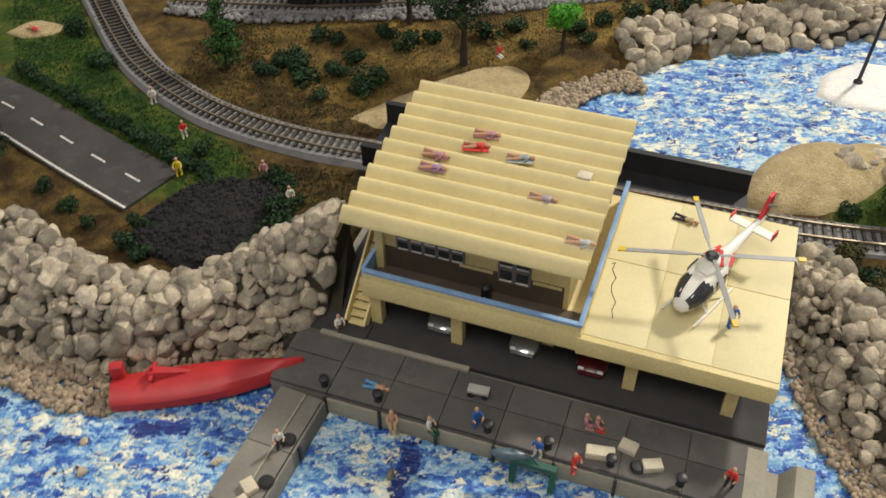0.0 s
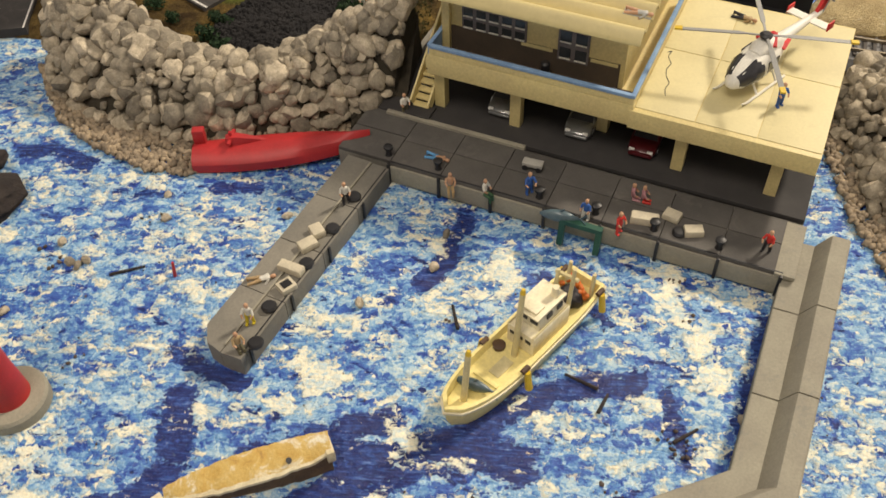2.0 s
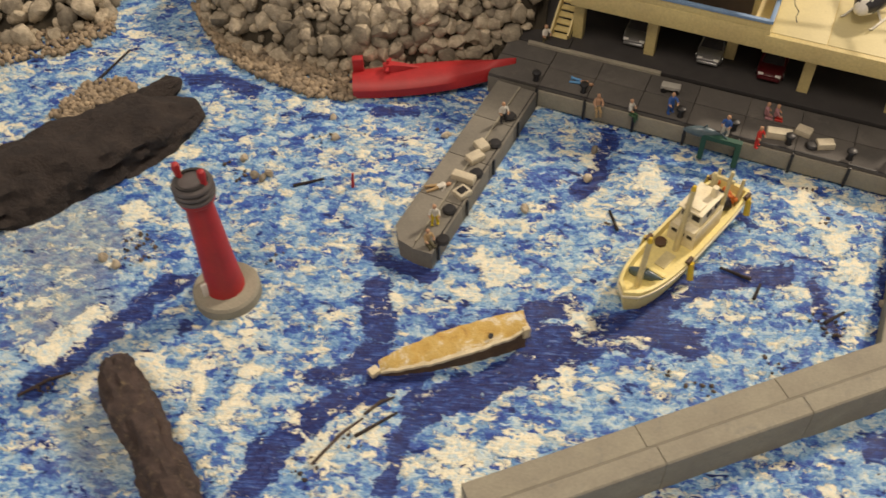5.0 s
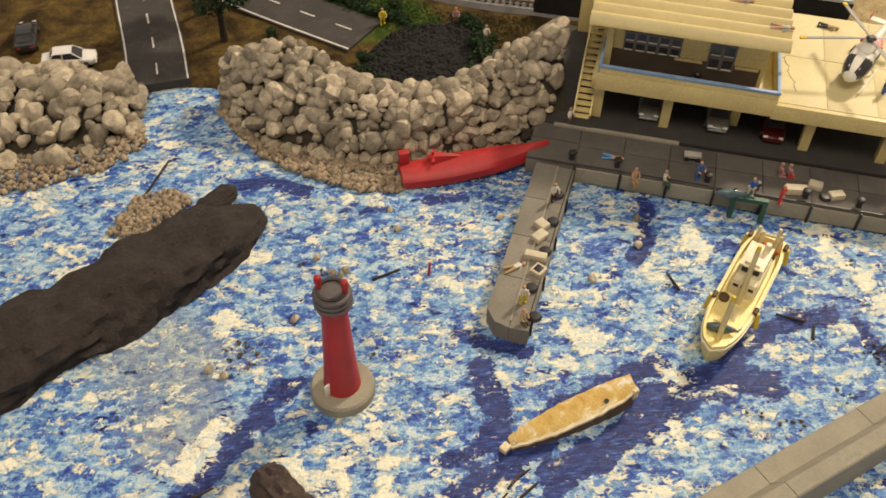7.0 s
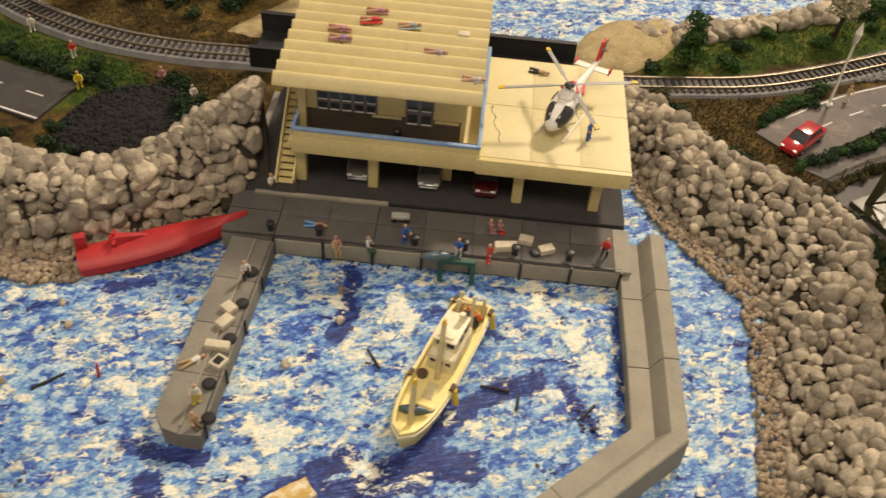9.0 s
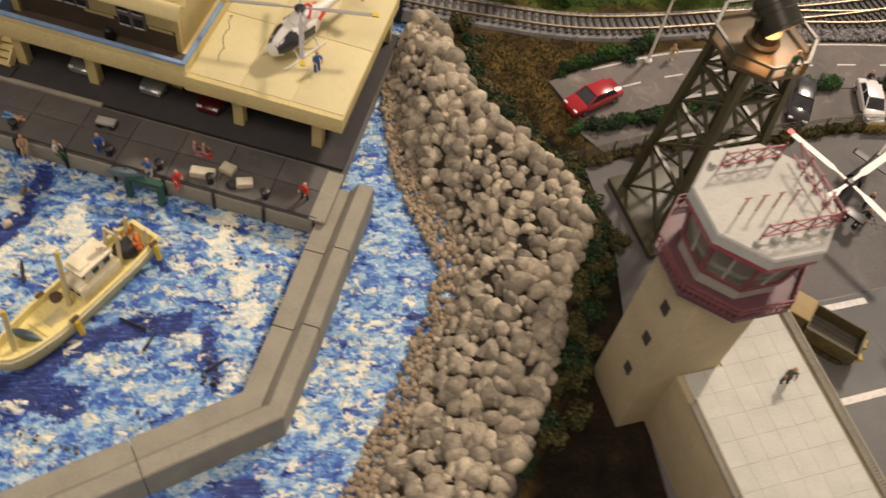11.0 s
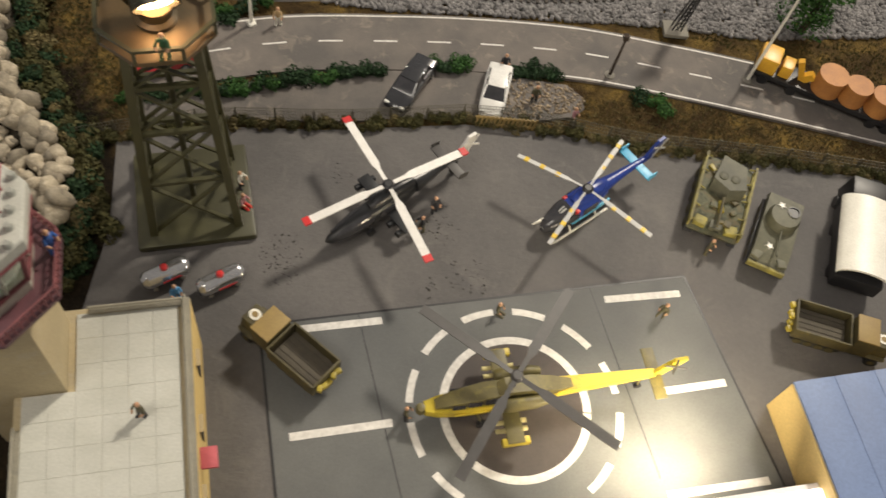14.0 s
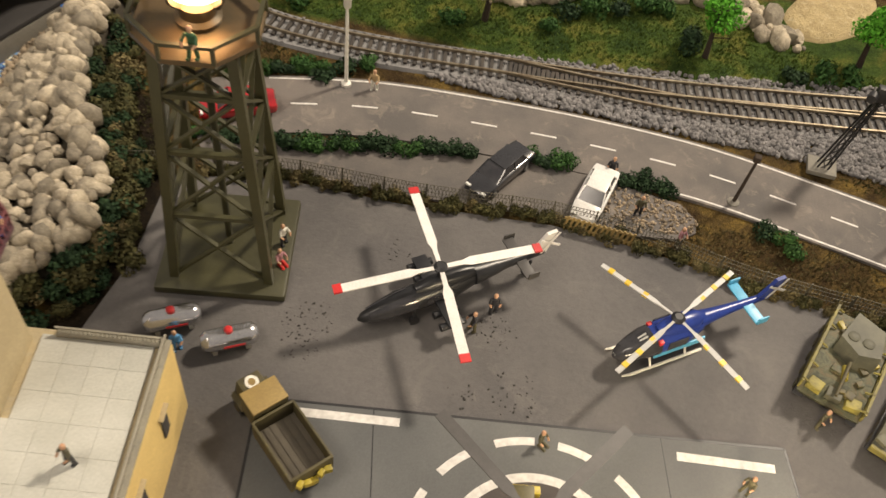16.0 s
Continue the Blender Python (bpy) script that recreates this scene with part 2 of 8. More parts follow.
    spots = calc("SUBTRACT", 1.0, mask(total((mid, 0.7), (dab, 0.3)), 0.375, 0.40))
    dark = calc("MAXIMUM", mask(edge, 0.56, 0.68), spots)
    col = mix_node(nt, dark, blue, navy)
    # crests
    crest = total((noise_node(nt, sv, 0.42, 3, 0.55, 0.5), 0.50), (g1, 0.16), (g2, 0.10), (dab, 0.22), (big, 0.22), (fine, 0.06), (foam, 0.17), (dark, -0.07))
    white = mask(crest, 0.676, 0.720)
    cream = ramp_node(nt, total((dab, 0.6), (r2, 0.25), (bristle, 0.15)), [(0.38, (0.50, 0.66, 0.72)), (0.47, (0.76, 0.79, 0.68)), (0.60, (0.92, 0.88, 0.68))])
    col = mix_node(nt, white, col, cream)
    col = mix_node(nt, 1.0, col, ramp_node(nt, fine, [(0.28, (0.80, 0.81, 0.84)), (0.72, (1.12, 1.11, 1.09))]), "MULTIPLY")
    grit = mask(noise_node(nt, vec, 0.55, 7, 0.85, 0.3), 0.70, 0.715)
    col = mix_node(nt, calc("MULTIPLY", grit, 0.6), col, (0.09, 0.07, 0.06))
    nt.links.new(col, bsdf.inputs["Base Color"])
    bsdf.inputs["Roughness"].default_value = 0.24
    hgt = total((dab, 0.8), (fine, 0.35), (d1, -0.35), (d2, -0.25), (white, 0.4), (bristle, 0.3))
    bump_node(nt, bsdf, hgt, 0.20)
    return m


def land_cover():
    """Flock and ground foam: brown earth, ochre and green, mixed by the cover painted on the land."""
    m, nt, bsdf, vec = start("ground_foam")
    at = nt.nodes.new("ShaderNodeAttribute")
    at.attribute_name = "cover"
    sep = nt.nodes.new("ShaderNodeSeparateColor")
    nt.links.new(at.outputs["Color"], sep.inputs[0])
    n1 = noise_node(nt, vec, 0.35, 5, 0.65, 0.4)
    n2 = noise_node(nt, vec, 4.0, 5, 0.75)
    n3 = noise_node(nt, vec, 14.0, 3, 0.7)
    earth = ramp_node(nt, n1, [(0.35, (0.042, 0.026, 0.012)), (0.5, (0.095, 0.064, 0.024)), (0.68, (0.20, 0.135, 0.038))])
    green = ramp_node(nt, n1, [(0.35, (0.024, 0.050, 0.011)), (0.5, (0.055, 0.095, 0.018)), (0.65, (0.13, 0.14, 0.03))])
    straw = ramp_node(nt, n1, [(0.35, (0.12, 0.085, 0.025)), (0.6, (0.32, 0.22, 0.06)), (0.7, (0.42, 0.30, 0.09))])
    col = mix_node(nt, sep.outputs[0], earth, green)
    col = mix_node(nt, sep.outputs[1], col, straw)
    # dark earth, blackened further to stand for the shade by the control tower
    shaded_soil = ramp_node(nt, n1, [(0.35, (0.010, 0.008, 0.006)), (0.6, (0.028, 0.020, 0.012)), (0.7, (0.045, 0.034, 0.018))])
    col = mix_node(nt, sep.outputs[2], col, shaded_soil)
    col = mix_node(nt, 1.0, col, ramp_node(nt, n2, [(0.28, (0.45, 0.45, 0.45)), (0.72, (1.5, 1.45, 1.35))]), "MULTIPLY")
    col = mix_node(nt, 1.0, col, ramp_node(nt, n3, [(0.28, (0.6, 0.6, 0.6)), (0.72, (1.35, 1.35, 1.35))]), "MULTIPLY")
    nt.links.new(col, bsdf.inputs["Base Color"])
    bsdf.inputs["Roughness"].default_value = 0.95
    bsdf.inputs["Specular IOR Level"].default_value = 0.15
    mx = nt.nodes.new("ShaderNodeMath")
    mx.operation = "ADD"
    nt.links.new(n2, mx.inputs[0])
    nt.links.new(n3, mx.inputs[1])
    bump_node(nt, bsdf, mx.outputs[0], 0.16)
    return m


SEA = water_paint()
LAND = land_cover()
ROCK = mat("boulder_stone", (0.47, 0.41, 0.31), (0.26, 0.225, 0.17), 1.3, 0.9, bump=0.10, bscale=7.0, vary=0.46, dirt=(0.56, 0.50, 0.40), grain=1.5)
CORE = mat("rubble_earth", (0.050, 0.040, 0.025), (0.032, 0.027, 0.018), 2.0, 0.95, bump=0.15, bscale=4.0)
GRAVEL = mat("gravel", (0.36, 0.285, 0.195), (0.23, 0.185, 0.135), 1.5, 0.9, bump=0.03, bscale=9, vary=0.35)
BALLAST = mat("ballast", (0.25, 0.24, 0.24), (0.16, 0.155, 0.155), 1.0, 0.9, bump=0.12, bscale=7, vary=0.3)
SAND = mat("sand", (0.56, 0.44, 0.23), (0.42, 0.32, 0.16), 0.6, 0.95, bump=0.35, bscale=4.0, dirt=(0.66, 0.58, 0.38))
CONCRETE = mat("grey_concrete", (0.225, 0.21, 0.175), (0.175, 0.165, 0.14), 0.35, 0.8, bump=0.015, bscale=6, dirt=(0.15, 0.145, 0.13), vary=0.10)
CONCRETE_L = mat("pale_concrete", (0.31, 0.29, 0.225), (0.26, 0.24, 0.19), 0.4, 0.8, bump=0.015, bscale=6, dirt=(0.20, 0.195, 0.17))
ASPHALT = mat("model_asphalt", (0.050, 0.045, 0.042), (0.036, 0.033, 0.032), 0.30, 0.85, bump=0.02, bscale=10, dirt=(0.085, 0.075, 0.068))
APRON = mat("apron_asphalt", (0.120, 0.112, 0.108), (0.088, 0.083, 0.082), 0.12, 0.75, bump=0.05, bscale=3.0, dirt=(0.140, 0.130, 0.122))
APRON_PAD = mat("landing_pad_paint", (0.125, 0.128, 0.125), (0.095, 0.098, 0.098), 0.15, 0.7, bump=0.01, bscale=8)
ROADTOP = mat("road_asphalt", (0.160, 0.140, 0.125), (0.105, 0.096, 0.090), 0.25, 0.85, bump=0.03, bscale=9, dirt=(0.24, 0.205, 0.17))
LINEPAINT = mat("road_paint", (0.72, 0.70, 0.66), (0.55, 0.53, 0.50), 2.5, 0.7, bscale=10)
CREAM = mat("cream_plastic", (0.66, 0.55, 0.25), (0.60, 0.49, 0.23), 0.3, 0.5, bscale=5, bump=0.006)
CREAM_ROOF = mat("cream_sheet", (0.64, 0.54, 0.26), (0.57, 0.48, 0.23), 0.35, 0.5, bscale=3, bump=0.004, dirt=(0.53, 0.45, 0.22), grain=0.35)
DECKPAINT = mat("deck_panels", (0.64, 0.565, 0.31), (0.58, 0.51, 0.28), 0.25, 0.6, bscale=4, bump=0.004, dirt=(0.55, 0.48, 0.27), grain=0.4)
BLUERAIL = mat("pale_blue_paint", (0.22, 0.36, 0.56), (0.16, 0.27, 0.45), 0.8, 0.5)
BLACK = mat("black_plastic", (0.012, 0.012, 0.014), (0.02, 0.02, 0.022), 0.6, 0.45)
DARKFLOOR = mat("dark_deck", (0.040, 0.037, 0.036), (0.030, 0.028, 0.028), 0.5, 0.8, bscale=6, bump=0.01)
WHITEP = mat("white_plastic", (0.80, 0.78, 0.70), (0.72, 0.70, 0.62), 0.6, 0.45)
REDP = mat("red_plastic", (0.46, 0.024, 0.026), (0.36, 0.02, 0.022), 0.5, 0.5)

# ---------------------------------------------------------------- land and sea
HARBOUR = [(-95, -35), (26, -35), (31, 8), (35, 18), (36, 25), (36, 31), (32, 38), (30, 47), (29.5, 58), (30, 67), (33, 70.5), (40, 68.5), (50, 68.5),
           (63, 71), (70, 75), (79, 77), (90, 86), (92, 96), (70, 97), (50, 92), (33, 88), (22, 84), (13, 79.5), (10, 74), (-1, 60), (-9, 55), (-13, 50),
           (-20, 49), (-30, 50), (-36, 53), (-39, 57.5), (-47, 57.5), (-48, 52), (-53, 48), (-62, 46), (-95, 44)]
GREEN = [(-60, 120), (-42, 78), (-24, 63), (-12, 60), (-16, 70), (-26, 78), (-33, 86), (-40, 100), (-46, 120)]
GREEN_E = [(34, 59), (50, 58.5), (66, 60), (80, 63), (100, 68), (100, 80), (80, 76), (62, 70), (45, 67), (36, 66)]
STRAW = [(-22, 98), (-14, 80), (-4, 77), (12, 84), (20, 88), (52, 96), (52, 130), (-22, 130)]
# ground behind the sea wall where tower shade is painted into the cover
TOWER_SHADE = [(31, 52), (36, 42), (41, 38), (43, 30), (40, 22), (36, 12), (32, 2), (46, 2), (46, 30), (44, 40)]


def land_height(x, y):
    base = 0.75 + 0.25 * max(0, min(1, (x + 5) / 40))
    return base + 0.12 * noise.noise(Vector((x * 0.2, y * 0.2, 0))) + 0.05 * noise.noise(Vector((x, y, 3)))


def land():
    xs, ys = np.arange(-95, 150.1, 1.0), np.arange(-35, 175.1, 1.0)
    wet = np.array([[1.0 if inside(x, y, HARBOUR) else 0.0 for x in xs] for y in ys])
    soft = wet.copy()
    for _ in range(2):
        p = np.pad(soft, 1, mode="edge")
        soft = (p[1:-1, 1:-1] * 2 + p[:-2, 1:-1] + p[2:, 1:-1] + p[1:-1, :-2] + p[1:-1, 2:]) / 6
    verts, faces, cover = [], [], []
    for j, y in enumerate(ys):
        for i, x in enumerate(xs):
            h = land_height(x, y)
            verts.append((x * CM, y * CM, (h * (1 - soft[j, i]) - 1.6 * soft[j, i]) * CM))
            w = 1.6 * noise.noise(Vector((x * 0.15, y * 0.15, 7)))
            g = 1.0 if inside(x + w, y + w, GREEN) or inside(x + w, y + w, GREEN_E) else 0.0
            s = 0.75 if inside(x + w, y + w, STRAW) else 0.0
            s *= 0.5 + noise.noise(Vector((x * 0.12, y * 0.12, 1)))
            cover.append((g, max(0, s), 1.0 if inside(x + w, y + w, TOWER_SHADE) else 0.0, 1))
    n = len(xs)
    for j in range(len(ys) - 1):
        for i in range(n - 1):
            a = j * n + i
            if wet[j, i] and wet[j + 1, i + 1] and soft[j, i] > 0.999 and soft[j + 1, i + 1] > 0.999:
                continue
            faces.append((a, a + 1, a + n + 1, a + n))
    me = bpy.data.meshes.new("ground")
    me.from_pydata(verts, [], faces)
    ca = me.color_attributes.new("cover", "FLOAT_COLOR", "POINT")
    ca.data.foreach_set("color", np.array(cover, dtype=np.float32).ravel())
    me.materials.append(LAND)
    me.shade_smooth()
    return tagged(new("ground", me), "flocked brown and green model landscape ground", "ground", "", "structure")


# brush strokes on the sea: half width and line; the navy ones include a jetty shadow
TROUGH_AND_SHADOW = [
    (1.15, [(-22.2, 6.3), (-20.9, 9.0), (-18.4, 12.0), (-15.5, 13.5), (-12.5, 15.4), (-10.6, 17.8), (-6.3, 19.6), (-3.4, 20.8)]),
    (1.15, [(-16.2, 21.6), (-15.9, 18.7), (-15.8, 15.1)]),
    (1.45, [(-12.5, 12.5), (-9.4, 13.6), (-5.4, 16.1), (-1.8, 18.1), (1.8, 18.9), (4.3, 18.7)]),
    (1.1, [(-6.3, 19.1), (-3.3, 18.4), (-0.0, 19.6), (3.0, 21.5), (6.0, 23.5), (9.1, 24.2), (11.4, 24.4)]),
    (1.0, [(-37.6, 12.1), (-35.5, 14.3), (-33.5, 17.2), (-31.4, 20.3), (-29.7, 21.5)]),
    (0.9, [(-0.0, 37.8), (-0.9, 34.5), (-2.1, 32.0)]),
    (0.9, [(-35.5, 43.0), (-33.2, 43.5), (-29.8, 41.9)]),
    (0.6, [(-26.2, 39.2), (-22.4, 38.8)]),
    (0.8, [(-18.8, 39.8), (-16.1, 40.3)]),
    (0.9, [(-19.6, 13.9), (-16.5, 15.1)]),
    (0.6, [(13.2, 24.1), (13.5, 21.3), (14.0, 19.5)]),
    (0.6, [(20.2, 29.8), (18.4, 24.5), (16.8, 19.8)]),
    # shadow at the foot of the jetty, painted as a navy stroke
    (0.7, [(-18.0, 25.1), (-15.7, 23.7), (-12.8, 22.9)]),
    (0.6, [(5.4, 32.6), (7.8, 31.6), (10.0, 29.0)]),
    (1.0, [(14.7, 11.5), (16.9, 12.1)]),
    (0.7, [(-14.0, 7.1), (-12.8, 12.1)]),
]
FOAM = [
    (0.8, [(-2.8, 19.9), (-2.4, 19.4)]),
    (0.6, [(-0.4, 17.6), (1.4, 18.2)]),
    (0.6, [(-4.9, 14.8), (-3.4, 15.3)]),
    (0.7, [(-7.3, 13.6), (-6.7, 13.9)]),
    (1.0, [(-16.9, 11.3), (-15.4, 10.9)]),
    (0.7, [(-18.2, 9.3), (-17.7, 8.6)]),
    (0.75, [(13.9, 33.3), (14.7, 29.4), (15.9, 26.8), (16.3, 24.9)]),
    (0.9, [(2.7, 34.2), (3.3, 32.4)]),
    (0.6, [(-1.8, 35.1), (-1.6, 34.5)]),
    (1.0, [(-9.0, 24.5), (-7.8, 23.6)]),
    (0.8, [(-18.5, 30.1), (-17.7, 29.6)]),
    (0.6, [(-15.2, 20.7), (-14.8, 19.5)]),
    (1.0, [(-30.2, 13.9), (-28.5, 12.7)]),
    (0.7, [(-26.9, 14.2), (-26.7, 9.6)]),
    (0.8, [(-23.7, 14.0), (-24.2, 10.7)]),
    (1.0, [(-37.5, 14.5), (-35.6, 17.5)]),
    (0.8, [(-35.6, 28.1), (-34.4, 27.3)]),
    (0.9, [(-35.3, 34.7), (-33.2, 33.9)]),
    (1.0, [(-10.4, 10.0), (-9.1, 7.5)]),
    (0.8, [(-6.7, 10.3), (-5.7, 10.0)]),
    (0.7, [(4.5, 22.4), (5.5, 21.3)]),
]
SHOAL = [
    (4, [(-40.7, 24.8), (-38.7, 23.3)]),
    (3, [(-38.3, 18.2), (-36.2, 17.0)]),
    (2.5, [(-32.4, 9.5), (-30.8, 8.1)]),
]


def strokes(x, y, lines, soft):
    """How strongly the nearest of some brush strokes covers each point."""
    wob = np.array([noise.noise(Vector((a * 0.55, b * 0.55, 2))) + 0.5 * noise.noise(Vector((a * 1.6, b * 1.6, 9))) for a, b in zip(x, y)])
    best = np.zeros(len(x))
    for w, pts in lines:
        for (x0, y0), (x1, y1) in zip(pts, pts[1:]):
            dx, dy = x1 - x0, y1 - y0
            t = np.clip(((x - x0) * dx + (y - y0) * dy) / (dx * dx + dy * dy), 0, 1)
            d = np.hypot(x - x0 - t * dx, y - y0 - t * dy) + 0.75 * min(1, w) * wob
            best = np.maximum(best, np.clip((w - d) / soft + 0.5, 0, 1))
    return best


def sea():
    xs, ys = np.arange(-95, 96.1, 0.5), np.arange(-35, 100.1, 0.5)
    gx, gy = [g.ravel() for g in np.meshgrid(xs, ys)]
    deep, foam, shoal = strokes(gx, gy, TROUGH_AND_SHADOW, 0.7), strokes(gx, gy, FOAM, 0.7), strokes(gx, gy, SHOAL, 3.0)
    z = np.array([0.16 * noise.noise(Vector((a * 0.45, b * 0.6, 0))) + 0.09 * noise.noise(Vector((a * 1.4, b * 1.6, 4))) for a, b in zip(gx, gy)]) - 0.06 * deep + 0.07 * foam
    n, m = len(xs), len(ys)
    a = (np.arange(m - 1)[:, None] * n + np.arange(n - 1)[None, :]).ravel()
    me = bpy.data.meshes.new("water")
    me.from_pydata((np.stack([gx, gy, z], 1) * CM).tolist(), [], np.stack([a, a + 1, a + n + 1, a + n], 1).tolist())
    for name, v in (("deep", deep), ("foam", foam), ("shoal", shoal)):
        me.attributes.new(name, "FLOAT", "POINT").data.foreach_set("value", v.astype(np.float32))
    me.materials.append(SEA)
    me.shade_smooth()
    return tagged(new("water", me), "glossy painted sea in blue and white brush dabs", "water", "", "structure")


land()
sea()


def mound(name, pts, z, top, material, label, category):
    """A low sheet with an uneven surface inside an outline."""
    cx, cy = sum(p[0] for p in pts) / len(pts), sum(p[1] for p in pts) / len(pts)
    bm = B()
    rings = []
    edge = line_points([(x, y, 0) for x, y in pts + [pts[0]]], 0.9)[:-1]
    for k in (1.0, 0.93, 0.75, 0.5, 0.25, 0.06):
        ring = []
        for p, d in edge:
            x, y = cx + (p.x - cx) * k, cy + (p.y - cy) * k
            w = 0.35 * noise.noise(Vector((x * 0.6, y * 0.6, 5)))
            hz = z - 0.5 if k == 1.0 else z + top * (1 - k ** 3) + 0.25 * top * noise.noise(Vector((x * 0.35, y * 0.35, 1))) + 0.05 * noise.noise(Vector((x * 2, y * 2, 1)))
            ring.append((x + w, y + w, hz))
        rings.append(ring)
    loft(bm, rings)
    return structure(name, bm, material, label, category, 60)


mound("sand_bank", [(27.8, 62.5), (29, 66), (33, 70), (38, 71), (43, 70), (42, 66), (38, 62.5), (33, 60.3)], 1.0, 1.2, SAND, "pale sandy beach mound beside the bay", "sand")
mound("sand_path", [(-8, 75), (-3, 79), (3, 83), (8, 85), (11, 83), (9.5, 78), (4, 76), (-2, 73.5)], 0.8, 0.5, SAND, "pale sand strip by the small bay", "sand")
mound("sand_patch", [(-47, 92), (-45, 94.5), (-42, 94.5), (-40.5, 92.5), (-42.5, 91), (-45, 90.8)], 0.75, 0.4, SAND, "small pale sand patch in the lawn", "sand")
mound("sand_cove", [(85, 74.5), (87, 79), (90, 82.5), (94, 81), (94, 76.5), (90, 72.6), (87, 72)], 1.0, 0.5, SAND, "pale sandy cove between grey stones", "sand")

# roads, parking lot, apron ---------------------------------------------------
ROAD_E = [(43.2, 45.7), (47, 47.5), (55, 50.0), (64, 51.3), (72, 52.0), (80, 52.1), (88, 51.2), (96, 50.0), (110, 47.5), (130, 44)]
bm = B()
ribbon(bm, ROAD_E, -3.1, 3.1, 0.2, 1.25)
structure("road", bm, ROADTOP, "worn grey model road with white dashes", "road")
bm = B()
prism(bm, [(45.5, 40.2), (51, 41.6), (59, 42.2), (70, 44.0), (76, 44.3), (79.0, 45.0), (80.0, 46.0), (79.9, 47.2), (78.6, 48.4), (71, 48.9), (63, 48.0), (55, 46.2), (49, 44.4), (45, 44.2), (43.6, 42.6)], 0.2, 1.18)
structure("parking_lot", bm, ROADTOP, "dusty grey asphalt parking strip behind a hedge", "parking lot")
bm = B()
prism(bm, [(45.5, -12), (140, -12), (140, 39), (110, 41.0), (95, 42.2), (84, 42.4), (77, 43.2), (70, 43.2), (59, 41.4), (51, 40.8), (43.5, 38.5), (44.5, 31), (44.0, 24), (44.0, 14)], 0.1, 1.15)
structure("airfield_apron", bm, APRON, "dark grey asphalt airfield apron with scuffs", "apron")


def strip(bm, pts, z, w):
    for (x0, y0), (x1, y1) in zip(pts, pts[1:]):
        bar(bm, (x0, y0, z), (x1, y1, z), w, 0.03)


road = bpy.data.objects["road"]
bm = B()
ribbon(bm, ROAD_E[1:], 2.75, 2.90, 1.24, 1.262)
part("edge_line", bm, LINEPAINT, road)
bm = B()
ribbon(bm, ROAD_E[4:], -2.90, -2.75, 1.24, 1.262)
part("edge_line", bm, LINEPAINT, road)
pts = line_points([(x, y, 0) for x, y in ROAD_E], 0.1)
for k in range(60, len(pts) - 30, 46):
    a, b = pts[k][0], pts[k + 20][0]
    bm = B()
    bar(bm, (a.x, a.y, 1.255), (b.x, b.y, 1.255), 0.16, 0.02)
    part("dash", bm, LINEPAINT, road)

ROAD_L = [(-60, 97), (-49, 83.5), (-40.3, 77.1), (-31.8, 70.6), (-26.2, 66.5), (-22.9, 64.1)]
bm = B()
ribbon(bm, ROAD_L, -3.4, 3.1, 0.0, 1.0)
road2 = structure("road", bm, ASPHALT, "dark asphalt road ending at a scorched pit", "road")
bm = B()
ribbon(bm, ROAD_L, -3.2, -3.0, 0.98, 1.012)
part("edge_line", bm, LINEPAINT, road2)
pts = line_points([(x, y, 0) for x, y in ROAD_L], 0.1)
for k in range(20, len(pts) - 30, 48):
    a, b = pts[k][0], pts[k + 20][0]
    bm = B()
    bar(bm, (a.x, a.y, 1.005), (b.x, b.y, 1.005), 0.17, 0.02)
    part("dash", bm, LINEPAINT, road2)
ROAD_W = [(-44.2, 57.6), (-45.5, 64), (-47.5, 72), (-50, 82), (-54, 96)]
bm = B()
ribbon(bm, ROAD_W, -3.1, 3.1, 0.0, 0.97)
road3 = structure("road", bm, ASPHALT, "dark asphalt road running down to the water", "road")
for off in (-2.85, 2.85):
    bm = B()
    ribbon(bm, ROAD_W, off - 0.08, off + 0.08, 0.95, 0.985)
    part("edge_line", bm, LINEPAINT, road3)
pts = line_points([(x, y, 0) for x, y in ROAD_W], 0.1)
for k in range(15, len(pts) - 30, 48):
    a, b = pts[k][0], pts[k + 20][0]
    bm = B()
    bar(bm, (a.x, a.y, 0.98), (b.x, b.y, 0.98), 0.17, 0.02)
    part("dash", bm, LINEPAINT, road3)
SCORCH = mat("scorched_foam", (0.008, 0.007, 0.008), (0.016, 0.014, 0.014), 0.8, 0.95, bump=0.25, bscale=5)
mound("scorched_pit", [(-24.5, 57.6), (-24.2, 60.6), (-22.2, 63.6), (-20.0, 65.6), (-16.6, 66.4), (-13.2, 65.8), (-11.0, 63), (-10.6, 60), (-13, 56), (-17, 54.5), (-21, 55.5)], 1.05, 0.25, SCORCH, "black scorched pit at the end of the road", "pit")

# helicopter pad --------------------------------------------------------------
PAD = [(55.9, 24.2), (86.8, 30.7), (91.3, 17.3), (94, 9), (60.5, 2.5)]
bm = B()
prism(bm, PAD, 1.0, 1.20)
pad = structure("landing_pad", bm, APRON_PAD, "grey landing pad with white ring markings", "landing pad")
PC = Vector((73.7, 19.4, 0))
BLACKTOP = mat("pad_disc_paint", (0.055, 0.045, 0.042), (0.075, 0.062, 0.055), 0.3, 0.7, bscale=7)
bm = B()
lathe(bm, [(4.75, 1.19), (4.75, 1.215)], 48, (PC.x, PC.y, 0))
part("disc", bm, BLACKTOP, pad, "dark round centre")


